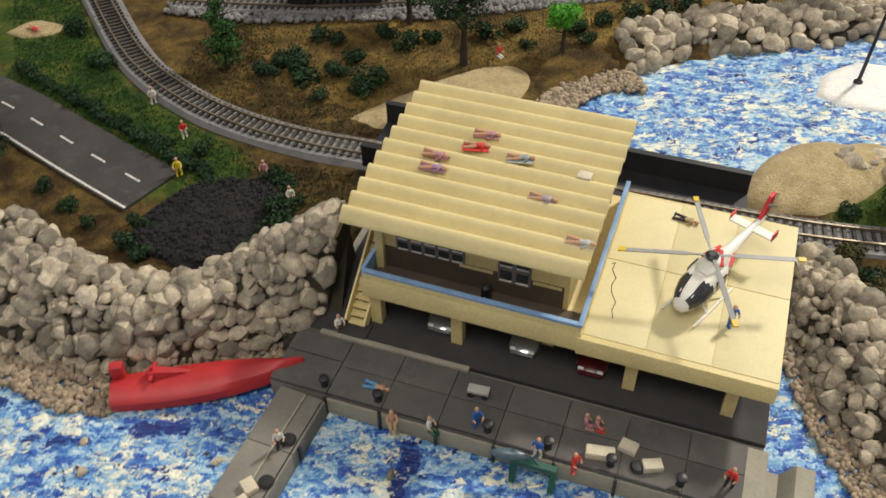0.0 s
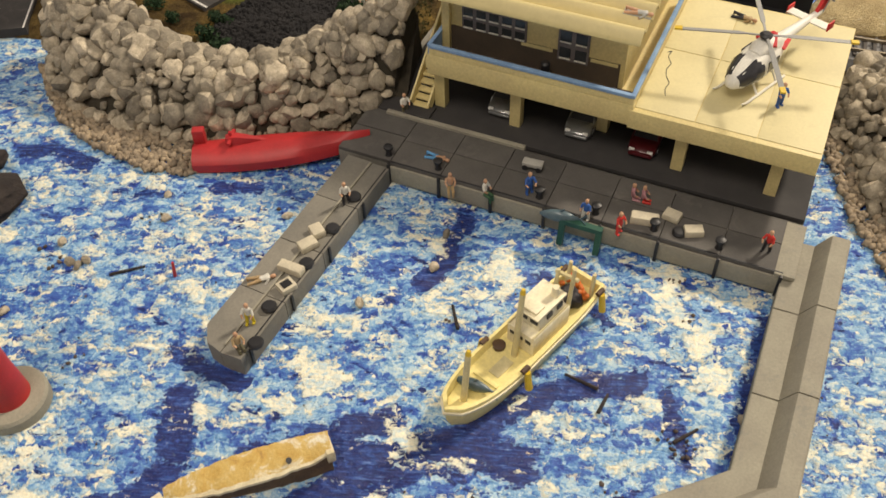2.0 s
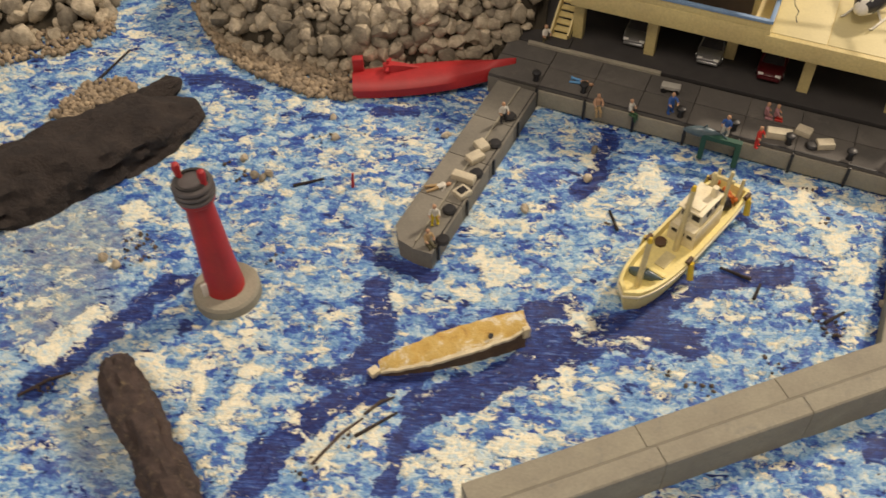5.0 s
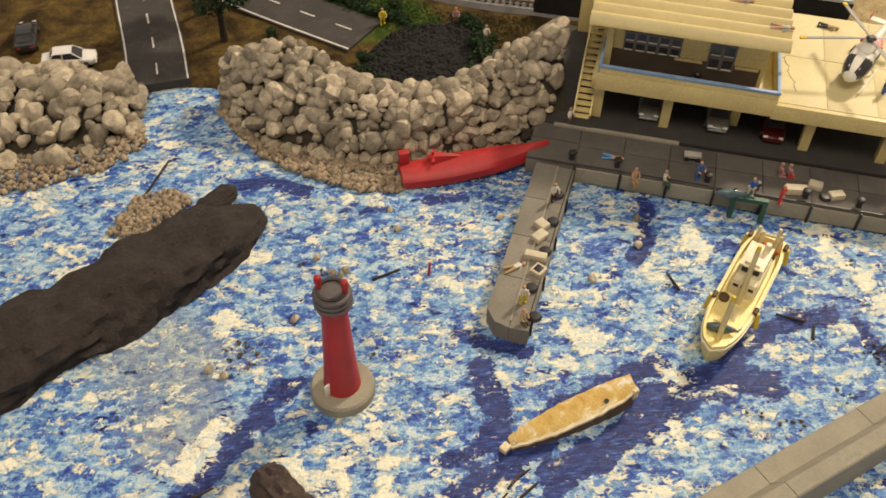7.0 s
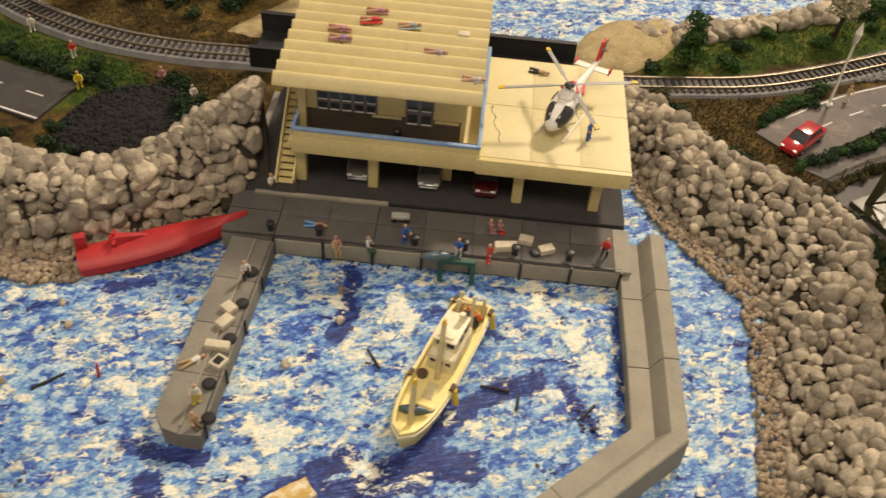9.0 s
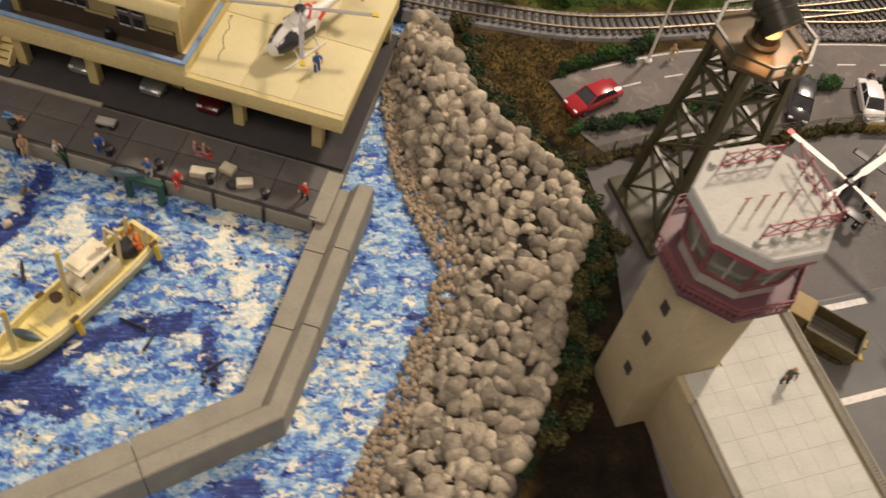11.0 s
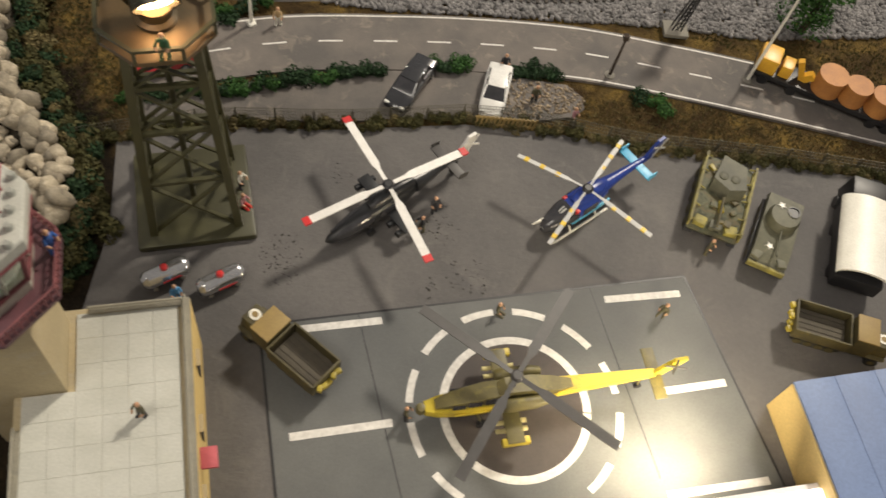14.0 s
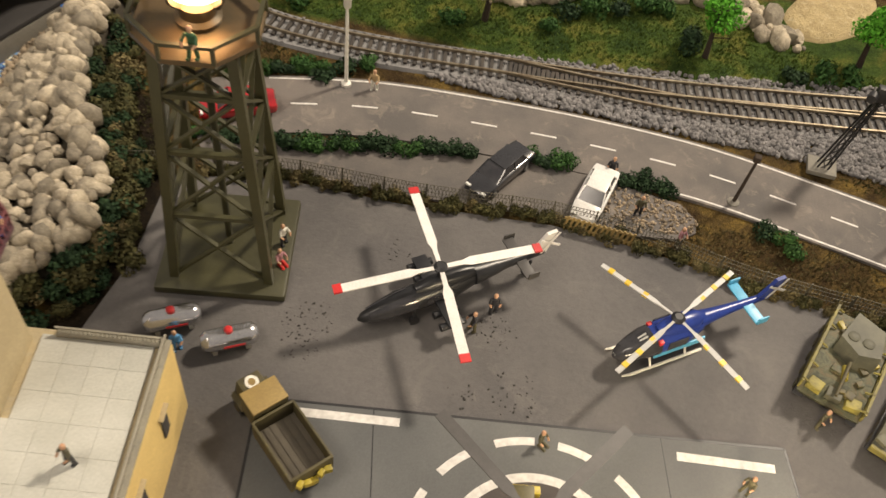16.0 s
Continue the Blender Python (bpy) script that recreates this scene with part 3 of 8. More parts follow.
def arc(bm, r0, r1, a0, a1, z0, z1):
    n = max(3, int((a1 - a0) / 5))
    rows = []
    for k in range(n + 1):
        w = radians(a0 + (a1 - a0) * k / n)
        c, s = math.cos(w), math.sin(w)
        rows.append([(PC.x + c * r0, PC.y + s * r0, z0), (PC.x + c * r1, PC.y + s * r1, z0), (PC.x + c * r1, PC.y + s * r1, z1), (PC.x + c * r0, PC.y + s * r0, z1)])
    loft(bm, rows)


bm = B()
arc(bm, 4.7, 5.25, 0, 359, 1.19, 1.222)
part("ring", bm, LINEPAINT, pad)
for k in range(12):
    bm = B()
    arc(bm, 7.0, 7.5, k * 30 + 12, k * 30 + 31, 1.19, 1.222)
    part("ring_dash", bm, LINEPAINT, pad)
for a, b in (((58.3, 24.0), (64.3, 25.2)), ((80.5, 28.2), (86.3, 29.2)), ((58.8, 16.4), (65.4, 17.8)), ((84.2, 21.3), (88.9, 22.3)), ((83.8, 14.0), (91, 15.4))):
    bm = B()
    bar(bm, (*a, 1.21), (*b, 1.21), 0.55, 0.025)
    part("stripe", bm, LINEPAINT, pad)
bm = B()
for a, b in zip(PAD, PAD[1:] + PAD[:1]):
    bar(bm, (*a, 1.17), (*b, 1.17), 0.16, 0.08)
part("joint", bm, BLACK, pad)
bm = B()
for k in range(6):
    a = Vector((57 + 5.6 * k, 24.4 + 1.18 * k, 1.2))
    b = a + Vector((4.0, -14, 0))
    if k in (1, 4):
        bar(bm, a, b, 0.07, 0.012)
part("slab_joint", bm, BLACK, pad)


# ---------------------------------------------------------------- rubble walls
def stone_mesh(seed, detail=2, rough=0.20):
    """A broken stone: a lumpy ball cut by many planes, so that it has flat faces and worn edges."""
    r = random.Random(seed * 13 + 5)
    bm = B()
    bmesh.ops.create_icosphere(bm, subdivisions=detail, radius=1)
    off = Vector((seed * 7.3, seed * 3.1, seed * 1.7))
    cuts = [(Vector((r.gauss(0, 1), r.gauss(0, 1), r.gauss(0, 1))).normalized(), r.uniform(0.61, 0.88)) for k in range(12)]
    for v in bm.verts:
        p = v.co.copy()
        q = 1.04 + rough * noise.noise(p * 1.1 + off)
        for c, d in cuts:
            if p.dot(c) > 0.1:
                q = min(q, 0.94 * d / p.dot(c) + 0.06 * q) if q > d / p.dot(c) else q
        v.co = p * (q * 1.12 + 0.05 * noise.noise(p * 2.7 + off))
    return bm


STONES = []
for k in range(9):
    STONES.append(link_mesh("stone", stone_mesh(k + 1), ROCK, 36))
random.seed(4)


def heap(name, spots, material, label, category, smooth=55, variants=None):
    """Many small stones joined into one mesh: spots are (place, size)."""
    base = []
    fine = []
    for k in range(5):
        for lst, det in ((base, 1), (fine, 2)):
            b = stone_mesh(k + 20, det)
            lst.append(([v.co.copy() for v in b.verts], [[v.index for v in f.verts] for f in b.faces]))
            b.free()
    verts, faces = [], []
    for p, s in spots:
        vs, fs = random.choice(fine if s > 0.5 else base)
        m = Matrix.LocRotScale(Vector(p), Euler((random.uniform(0, 6), random.uniform(0, 6), random.uniform(0, 6))), (s * random.uniform(.8, 1.3), s * random.uniform(.8, 1.2), s * random.uniform(.6, 1)))
        o = len(verts)
        verts += [(m @ v) * CM for v in vs]
        faces += [[i + o for i in f] for f in fs]
    me = bpy.data.meshes.new(name)
    me.from_pydata(verts, [], faces)
    me.materials.append(material)
    me.shade_smooth()
    return tagged(new(name, me), label, category, "", "stuff")


def rubble(label, crest, foot, size, limit, gravel=0, bulge=1.0, back=3.0, steps=None, taper=0.0):
    """A wall of loose boulders on a sloping core, from foot line to crest line, and over the crest."""
    n = max(len(crest), len(foot)) * 8
    def even(pts):
        q = [p for p, d in line_points(pts, 0.25)]
        return [q[int(i * (len(q) - 1) / n)] for i in range(n + 1)]
    C, F = even(crest), even(foot)
    def surf(i, t):
        p = F[i].lerp(C[i], min(1, t))
        p.z += bulge * math.sin(math.pi * min(1, t)) * 1.0
        if t > 1:
            d = (C[i] - F[i])
            d.z = 0
            d.normalize()
            k = (t - 1)
            p = C[i] + d * (k * back) - Vector((0, 0, 1)) * (C[i].z - 0.8) * min(1, k) ** 1.5
        return p
    wall = thing("rock_wall", F[0].x, F[0].y, 0, 0, label, "rock wall")
    inv = wall.matrix_basis.inverted()
    bm = B()
    rows = []
    for i in range(n + 1):
        row = [surf(i, t) - Vector((F[0].x, F[0].y, size * 0.35)) for t in (0, 0.15, 0.3, 0.45, 0.6, 0.75, 0.9, 1.0, 1.2, 1.5, 2.0)]
        rows.append([(p.x, p.y, p.z) for p in row] + [(row[-1].x, row[-1].y, -1.5), (row[0].x, row[0].y, -1.5)])
    loft(bm, rows)
    part("core", bm, CORE, wall)
    # stones in staggered rows
    length = sum((C[i + 1] - C[i]).length for i in range(n))
    slope = sum((C[i] - F[i]).length for i in range(n + 1)) / (n + 1)
    across, along = int(length / (size * 1.02)), int(slope * 1.12 / (size * 0.86))
    count, extra = 0, []
    for r in range(along + 3):
        for c in range(across):
            t = (r + random.uniform(-.3, .3)) / along
            f = (c + 0.5 * (r % 2) + random.uniform(-.25, .25)) / across
            i = max(0, min(n, int(f * n)))
            p = surf(i, max(0, min(1.6, t)))
            s = size * 0.67 * random.choice((0.6, 0.75, 0.9, 1.0, 1.1, 1.3)) * (1 - taper * (1 - min(1, t)))
            p += Vector((random.uniform(-.2, .2), random.uniform(-.2, .2), random.uniform(-.1, .15))) * size
            count += 1
            if count <= limit:
                ob = new("stone", random.choice(STONES))
                ob.parent = wall
                ob.matrix_basis = inv @ Matrix.LocRotScale(Vector(p) * CM, Euler((random.uniform(-.7, .7), random.uniform(-.7, .7), random.uniform(0, 6.3))), Vector((random.uniform(.85, 1.25), random.uniform(.8, 1.1), random.uniform(.7, 1.05))) * s)
            else:
                extra.append((p, s))
    # small stones in the gaps
    for _ in range(int(across * along * 1.7)):
        i = random.randint(0, n)
        p = surf(i, random.uniform(0, 1.05))
        extra.append((p + Vector((0, 0, -0.05 * size)), size * random.uniform(0.20, 0.48)))
    h = heap("loose_stones", [(p - Vector((F[0].x, F[0].y, 0)), s) for p, s in extra], ROCK, "", "")
    h.parent = wall
    for key in ("label", "category"):
        if key in h:
            del h[key]
    return C, F


CL = [(-36.0, 56.0, 5.0), (-34.0, 54.5, 6.3), (-31.0, 55.0, 6.6), (-27.0, 53.0, 5.4), (-23.6, 50.8, 4.6), (-18.6, 49.8, 4.6), (-14, 50.5, 5.4), (-10.5, 51.4, 7.2), (-7.6, 52.0, 8.6), (-5.2, 53.0, 9.2)]
FL = [(-37.6, 56.0, 0.2), (-36.3, 51.5, 0.2), (-33.5, 48.5, 0.2), (-29.0, 46.6, 0.3), (-24.5, 45.3, 0.4), (-19.5, 45.0, 0.5), (-15, 46.2, 0.6), (-11, 47.3, 0.8), (-8.2, 47.8, 1.2), (-6.4, 48.5, 1.8)]
rubble("curving harbour wall of pale grey tumbled boulders", CL, FL, 1.12, 300, bulge=1.3, back=2.2)
CE = [(30.8, 54.2, 3.0), (32.4, 48.5, 3.9), (34.4, 42.5, 4.2), (37.6, 38.0, 4.2), (40.3, 34.6, 4.0), (40.9, 30.4, 3.6), (38.4, 24.6, 3.0), (36.5, 18.8, 2.8), (33.4, 12.5, 2.6), (29.5, 4.0, 2.5)]
FE = [(28.3, 52.0, 0.2), (28.2, 46.0, 0.2), (29.0, 40.0, 0.2), (31.0, 34.5, 0.3), (32.4, 30.5, 0.3), (31.4, 26.5, 0.3), (29.3, 21.5, 0.3), (27.0, 15.5, 0.3), (24.3, 9.8, 0.3), (21.0, 2.0, 0.3)]
rubble("long sea wall of grey rounded boulders", CE, FE, 1.14, 300, bulge=0.9, back=2.6, taper=0.25)
rubble("low wall of grey boulders by the inlet", [(-62, 56.5, 3.2), (-56, 56.5, 3.4), (-51, 56.0, 3.6), (-48.4, 54.6, 3.0), (-47.6, 57.5, 2.4)], [(-62, 47.0, .2), (-56, 47.2, .2), (-50, 48.2, .2), (-46.0, 51.0, .2), (-45.6, 57, .2)], 1.5, 120, bulge=1.0)
rubble("bank of grey boulders along the small bay", [(21, 88.5, 1.8), (27, 91, 2.2), (34, 91.8, 2.2), (42, 92.8, 2.0), (52, 95.0, 2.0), (62, 97.5, 2)], [(21.5, 84.5, .1), (27.5, 87.5, .1), (34, 88.4, .1), (43, 89.6, .1), (53, 92.0, .1), (63, 94.5, .1)], 1.55, 90, bulge=0.7)
rubble("row of pale boulders on the bay shore", [(37.5, 67.0, 1.7), (45, 66.4, 1.7), (54, 67.2, 1.7), (63, 68.8, 1.7), (70, 72.6, 1.7), (77, 74.8, 1.6), (81.5, 73.8, 1.5), (86.5, 69.8, 1.2)], [(38.5, 69.2, .2), (45, 68.6, .2), (54, 69.2, .2), (62.5, 71, .2), (69, 74.8, .2), (77.5, 77.2, .2), (83.2, 75.2, .3), (88, 71.0, .5)], 1.35, 90, bulge=0.4, back=1.5)


def scatter(poly, n, z, s0, s1):
    xs, ys = [p[0] for p in poly], [p[1] for p in poly]
    out = []
    while len(out) < n:
        x, y = random.uniform(min(xs), max(xs)), random.uniform(min(ys), max(ys))
        if inside(x, y, poly):
            out.append((Vector((x, y, z + random.uniform(-.05, .12))), random.uniform(s0, s1)))
    return out


heap("gravel_beach", scatter([(-38.5, 54), (-33.8, 46.5), (-30, 43.8), (-25, 41.2), (-21.4, 41), (-16, 44), (-9, 46.5), (-8, 48.5), (-16, 47.2), (-24, 46.8), (-30, 48.5), (-36, 53.5)], 2100, 0.2, 0.18, 0.36), GRAVEL,
     "brown pebble beach at the foot of the boulder wall", "gravel")
heap("gravel_beach", scatter([(26.5, 50), (27.2, 39), (29.2, 32), (30.4, 29), (28.5, 24), (25.5, 17), (21, 8), (17.5, 1), (23, 1), (27, 12), (31, 22), (33.5, 29), (31.5, 36), (29.5, 44), (29, 51)], 2300, 0.2, 0.18, 0.36), GRAVEL,
     "brown pebble beach below the sea wall", "gravel")
heap("gravel_beach", scatter([(-62, 43), (-54, 43.5), (-47, 46), (-44.2, 49), (-45.5, 53), (-50, 49.5), (-62, 48.5)], 800, 0.2, 0.18, 0.36), GRAVEL, "pebble beach beside the inlet", "gravel")
slope = []
for _ in range(900):
    a, b = random.random(), random.random()
    slope.append((Vector((-9.6 + 3.4 * a, 46.6 + 6.5 * b + 1.2 * a, 0.8 + 5.5 * b * (0.6 + 0.4 * a))), random.uniform(0.2, 0.42)))
heap("gravel_slope", slope, CORE, "dark grey gravel slope beside the harbour building", "gravel")
bm = B()
loft(bm, [[(-9.8, 46.6, 0.4), (-5.6, 46.6, 0.6), (-5.6, 46.6, -1), (-9.8, 46.6, -1)], [(-9.8, 54.5, 4.6), (-5.0, 54.5, 6.2), (-5.0, 54.5, -1), (-9.8, 54.5, -1)]])
structure("embankment", bm, CORE, "dark rubble embankment under the gravel slope", "embankment")
heap("gravel_islet", scatter([(-46, 37.5), (-44.2, 42), (-41, 42.6), (-39.3, 41), (-43, 37)], 420, 0.2, 0.18, 0.34), GRAVEL, "small pebble islet beside a dark log", "gravel")
heap("gravel_beach", scatter([(10, 79), (12.5, 82.5), (17, 85), (21.5, 84), (22.3, 80.5), (18, 80.5), (14, 77)], 900, 0.3, 0.2, 0.42), GRAVEL, "pebble beach at the head of the small bay", "gravel")
heap("ballast_stones", scatter([(57, 55.0), (62, 56.4), (72, 57.4), (84, 59.6), (97, 62.8), (115, 67), (115, 59), (97, 56.0), (88, 56.4), (80, 55.9), (72, 55.5), (64, 54.9)], 6500, 1.1, 0.16, 0.30), BALLAST, "grey ballast stones beside the tracks", "ballast")
heap("ballast_stones", scatter([(56, 58.5), (66, 60.5), (77, 63), (97, 68.5), (115, 73), (115, 68), (97, 65.5), (78, 61.6), (66, 59.4)], 1500, 1.1, 0.16, 0.30), BALLAST, "grey ballast stones behind the tracks", "ballast")

heap("ballast_bank", scatter([(-30, 96.0), (-20, 93.6), (0, 93.9), (20, 97.6), (40, 101), (40, 102.5), (20, 99.5), (0, 96.2), (-20, 96), (-30, 98.2)], 1500, 1.05, 0.2, 0.42), BALLAST, "grey ballast bank in front of the rear track", "ballast")
heap("gravel_patch", scatter([(71.5, 44.6), (76, 44.6), (79.5, 45.6), (80.2, 46.8), (78.6, 48.3), (74, 48.4), (72, 46.6)], 520, 1.18, 0.07, 0.16), GRAVEL, "pale gravel spread over the parking strip", "gravel")
grit = []
for gx, gy, gr, gn in ((56.7, 30.3, 1.3, 60), (56.9, 28.4, 1.0, 34), (68.3, 33.2, 1.1, 46), (70.4, 29.1, 1.3, 50), (67.4, 28.2, 0.8, 20), (60.3, 37.5, 0.8, 22)):
    for _ in range(gn):
        a, q = random.uniform(0, 6.3), random.random() ** 0.6 * gr * 1.3
        grit.append((Vector((gx + q * math.cos(a), gy + q * math.sin(a), 1.15)), random.uniform(0.03, 0.10)))
heap("scattered_grit", grit, mat("dark_grit", (0.04, 0.037, 0.035), (0.06, 0.055, 0.05), 1.0, 0.9), "black grit and chips lying on the apron", "grit")

heap("scorched_tufts", scatter([(-24.0, 57.8), (-23.8, 60.4), (-21.8, 63.4), (-19.8, 65.2), (-16.6, 66.0), (-13.4, 65.4), (-11.4, 62.8), (-11.0, 60), (-13.2, 56.6), (-17, 55), (-21, 55.8)], 1500, 1.15, 0.12, 0.34), SCORCH, "black burnt tufts filling the scorched pit", "burnt tufts")

# ---------------------------------------------------------------- tracks
RAIL = mat("rail_steel", (0.42, 0.36, 0.26), (0.30, 0.24, 0.17), 1.0, 0.35, metal=0.85, bscale=6)
SLEEPER = mat("brown_sleeper", (0.055, 0.045, 0.036), (0.035, 0.030, 0.026), 1.2, 0.7, vary=0.2)
ROADBED = mat("roadbed_side", (0.24, 0.235, 0.23), (0.18, 0.178, 0.175), 0.6, 0.95, bump=0.08, bscale=8)


def track(label, pts, z=1.5, bed=True, sleepers=True):
    t = thing("railway_track", pts[0][0], pts[0][1], 0, 0, label, "railway track")
    ox, oy = pts[0]
    q = [(x - ox, y - oy) for x, y in pts]
    if bed:
        bm = B()
        rows = []
        for p, d in line_points([(x, y, 0) for x, y in q], 1.0):
            s = Vector((-d.y, d.x, 0))
            rows.append([tuple(p + s * k + Vector((0, 0, h))) for k, h in ((-2.3, 0.4), (-1.75, z - 0.22), (1.75, z - 0.22), (2.3, 0.4))])
        loft(bm, rows)
        part("roadbed", bm, ROADBED, t)
        spots = []
        for p, d in line_points([(x, y, 0) for x, y in q], 0.42):
            s = Vector((-d.y, d.x, 0))
            for _ in range(3):
                spots.append((p + s * random.uniform(-1.8, 1.8) + Vector((0, 0, z - 0.24)), random.uniform(0.10, 0.17)))
        h = heap("ballast", spots, BALLAST, "", "")
        h.parent = t
    for off in (-0.85, 0.85):
        bm = B()
        ribbon(bm, q, off - 0.075, off + 0.075, z + 0.02, z + 0.26, 0.7)
        part("rail", bm, RAIL, t)
    if sleepers:
        bm = B()
        box(bm, 0, 0, 0, 0.30, 2.75, 0.2, bevel=0.03)
        me = link_mesh("sleeper", bm, SLEEPER)
        for p, d in line_points([(x, y, 0) for x, y in q], 0.765)[:300]:
            ob = new("sleeper", me)
            ob.parent = t
            ob.matrix_basis = place(p.x, p.y, z - 0.07, math.degrees(math.atan2(d.y, d.x)) + random.uniform(-1, 1))
    return t


track("curved model railway track with brown sleepers", [(-48, 125), (-43.5, 110), (-37.6, 98.3), (-30.5, 86.0), (-23.6, 78.6), (-17.2, 74.2), (-10.9, 71.4), (-5.0, 69.6), (10, 64.8), (22, 61.2), (31, 58.6), (38, 57.2), (45.1, 56.2), (52.4, 56.5), (62.4, 57.9), (67.4, 58.6), (77.3, 60.5), (95.8, 65.2), (115, 71)])
track("railway siding leaving a turnout", [(64, 58.1), (69, 58.35), (77.5, 58.9), (87.4, 61.0), (95.8, 63.0), (116, 68.5)], 1.47, bed=True)
track("straight railway track on grey ballast", [(-29, 98.6), (-18, 97.3), (-5, 97.4), (30, 102.6), (60, 108), (100, 116)], 1.5)

# bridge over the channel
bridge = thing("railway_bridge", 0, 0, 0, 0, "black plate-girder railway bridge behind the harbour building", "bridge")
for a, b in (((-3.4, 74.4), (28.2, 63.4)), ((-5.3, 67.9), (29.0, 56.9))):
    bm = B()
    bar(bm, (*a, 1.75), (*b, 1.75), 0.35, 3.1)
    bar(bm, (*a, 3.35), (*b, 3.35), 0.6, 0.15)
    part("girder", bm, BLACK, bridge)
bm = B()
prism(bm, [(-4.6, 70.6), (-3.4, 74.2), (28.2, 63.2), (27.4, 60.2)], 0.8, 1.25)
part("bridge_deck", bm, BLACK, bridge)

# ---------------------------------------------------------------- pier, jetty, breakwater
HX, HY, HA = -5.9, 41.3, -18.7


def hp(u, v, a=HA):
    c, s = math.cos(radians(a)), math.sin(radians(a))
    return (HX + c * u - s * v, HY + s * u + c * v)


def panel(name, parent, x, y, z, sx, sy, sz, material, bevel=0.05, label=""):
    bm = B()
    box(bm, x, y, z, sx, sy, sz, 0, bevel)
    return part(name, bm, material, parent, label)


# grey concrete with the building's shade on the slabs mixed into its colour
QUAY_SHADE = mat("shaded_quay_concrete", (0.105, 0.098, 0.090), (0.080, 0.075, 0.070), 0.35, 0.8, bump=0.015, bscale=6, dirt=(0.12, 0.112, 0.10), vary=0.12)
pier = thing("pier", HX, HY, 0, HA, "grey concrete quay with black fenders, its top darkened for building shade", "pier")
panel("pier_base", pier, 12.2, 10.4, 0.7, 33.2, 20.4, 1.9, CONCRETE, 0.02)
for k in range(7):
    panel("wall_panel", pier, 2.0 + 4.03 * k, 0.05, 0.95, 3.88, 0.36, 1.5, CONCRETE_L, 0.04)
    panel("top_slab", pier, 2.0 + 4.03 * k, 1.35, 1.83, 3.99, 2.6, 0.34, QUAY_SHADE, 0.04)
    panel("top_slab", pier, 2.0 + 4.03 * k, 3.85, 1.83, 3.99, 2.3, 0.34, QUAY_SHADE, 0.04)
for k in range(2):
    panel("top_slab", pier, -2.2 - 0.0 * k, 1.6 + 2.9 * k, 1.83, 4.3, 2.8, 0.34, QUAY_SHADE, 0.04)
panel("top_slab", pier, 28.4, 2.4, 1.86, 1.3, 5.0, 0.34, CONCRETE_L, 0.04)
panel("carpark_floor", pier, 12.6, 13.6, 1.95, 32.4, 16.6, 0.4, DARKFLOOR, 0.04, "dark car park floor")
panel("kerb", pier, 3.0, 5.15, 1.98, 11.4, 0.4, 0.5, CONCRETE_L, 0.05, "pale concrete kerb")
for k in range(8):
    panel("fender", pier, 0.0 + 4.03 * k, -0.22, 1.05, 0.22, 0.2, 1.9, BLACK, 0.04)
bm = B()
bar(bm, (-0.1, 0.12, 2.01), (28.3, 0.12, 2.01), 0.10, 0.06)
part("edge_groove", bm, BLACK, pier)
bm = B()
lathe(bm, [(0.28, 0), (0.22, 0.15), (0.2, 0.55), (0.36, 0.66), (0.36, 0.82), (0.2, 0.9)], 12)
bm_b = link_mesh("bollard", bm, BLACK)
for k, u in enumerate((-0.4, 3.6, 11.4, 15.5, 19.6, 24.0)):
    b = thing("bollard", *hp(u, 0.75), 2.0, 15 * k, "black cast mooring bollard on the quay", "bollard", "quay bollards")
    o = new("post", bm_b)
    o.parent = b
    bm = B()
    cyl(bm, (-0.35, 0, 0.74), (0.35, 0, 0.74), 0.13, 0.13, 10)
    part("cap", bm, BLACK, b)

jetty = thing("jetty", *hp(-1.65, 0), 0, HA - 2.6, "narrow grey concrete jetty with a raised edge", "jetty")
for k in range(4):
    y0 = -0.15 - 4.68 * k
    if k < 3:
        panel("deck_slab", jetty, -0.75, y0 - 2.3, 0.85, 2.0, 4.62, 1.7, CONCRETE, 0.04)
        panel("deck_slab", jetty, 1.0, y0 - 2.3, 0.78, 1.45, 4.62, 1.7, CONCRETE, 0.04)
    else:
        bm = B()
        prism(bm, [(-1.75, y0), (0.25, y0), (0.25, y0 - 5.0), (-0.9, y0 - 4.75), (-1.75, y0 - 3.6)], 0, 1.7)
        part("deck_slab", bm, CONCRETE, jetty)
        bm = B()
        prism(bm, [(0.28, y0), (1.73, y0), (1.73, y0 - 4.9), (0.28, y0 - 5.0)], 0, 1.63)
        part("deck_slab", bm, CONCRETE, jetty)
    panel("fender", jetty, 1.8, y0 - 4.0, 0.9, 0.18, 0.22, 1.5, BLACK, 0.04)
bm = B()
bar(bm, (0.25, -0.3, 1.72), (0.25, -18.6, 1.72), 0.14, 0.16)
part("edge_strip", bm, CONCRETE_L, jetty)
bm = B()
bar(bm, (1.52, -0.3, 1.64), (1.52, -18.6, 1.64), 0.09, 0.04)
part("edge_groove", bm, BLACK, jetty)

bw = thing("breakwater", 16, 18.2, 0, 0, "angled grey concrete breakwater with a sloped parapet", "breakwater")
PROF = [(0, -1.0), (0, 1.45), (0.08, 1.5), (1.55, 1.55), (2.25, 2.85), (2.35, 2.95), (3.4, 2.95), (3.5, 2.85), (3.6, -1.0)]


def bw_ring(p, n, k=1.0):
    return [(p[0] + n[0] * a * k, p[1] + n[1] * a * k, z) for a, z in PROF]


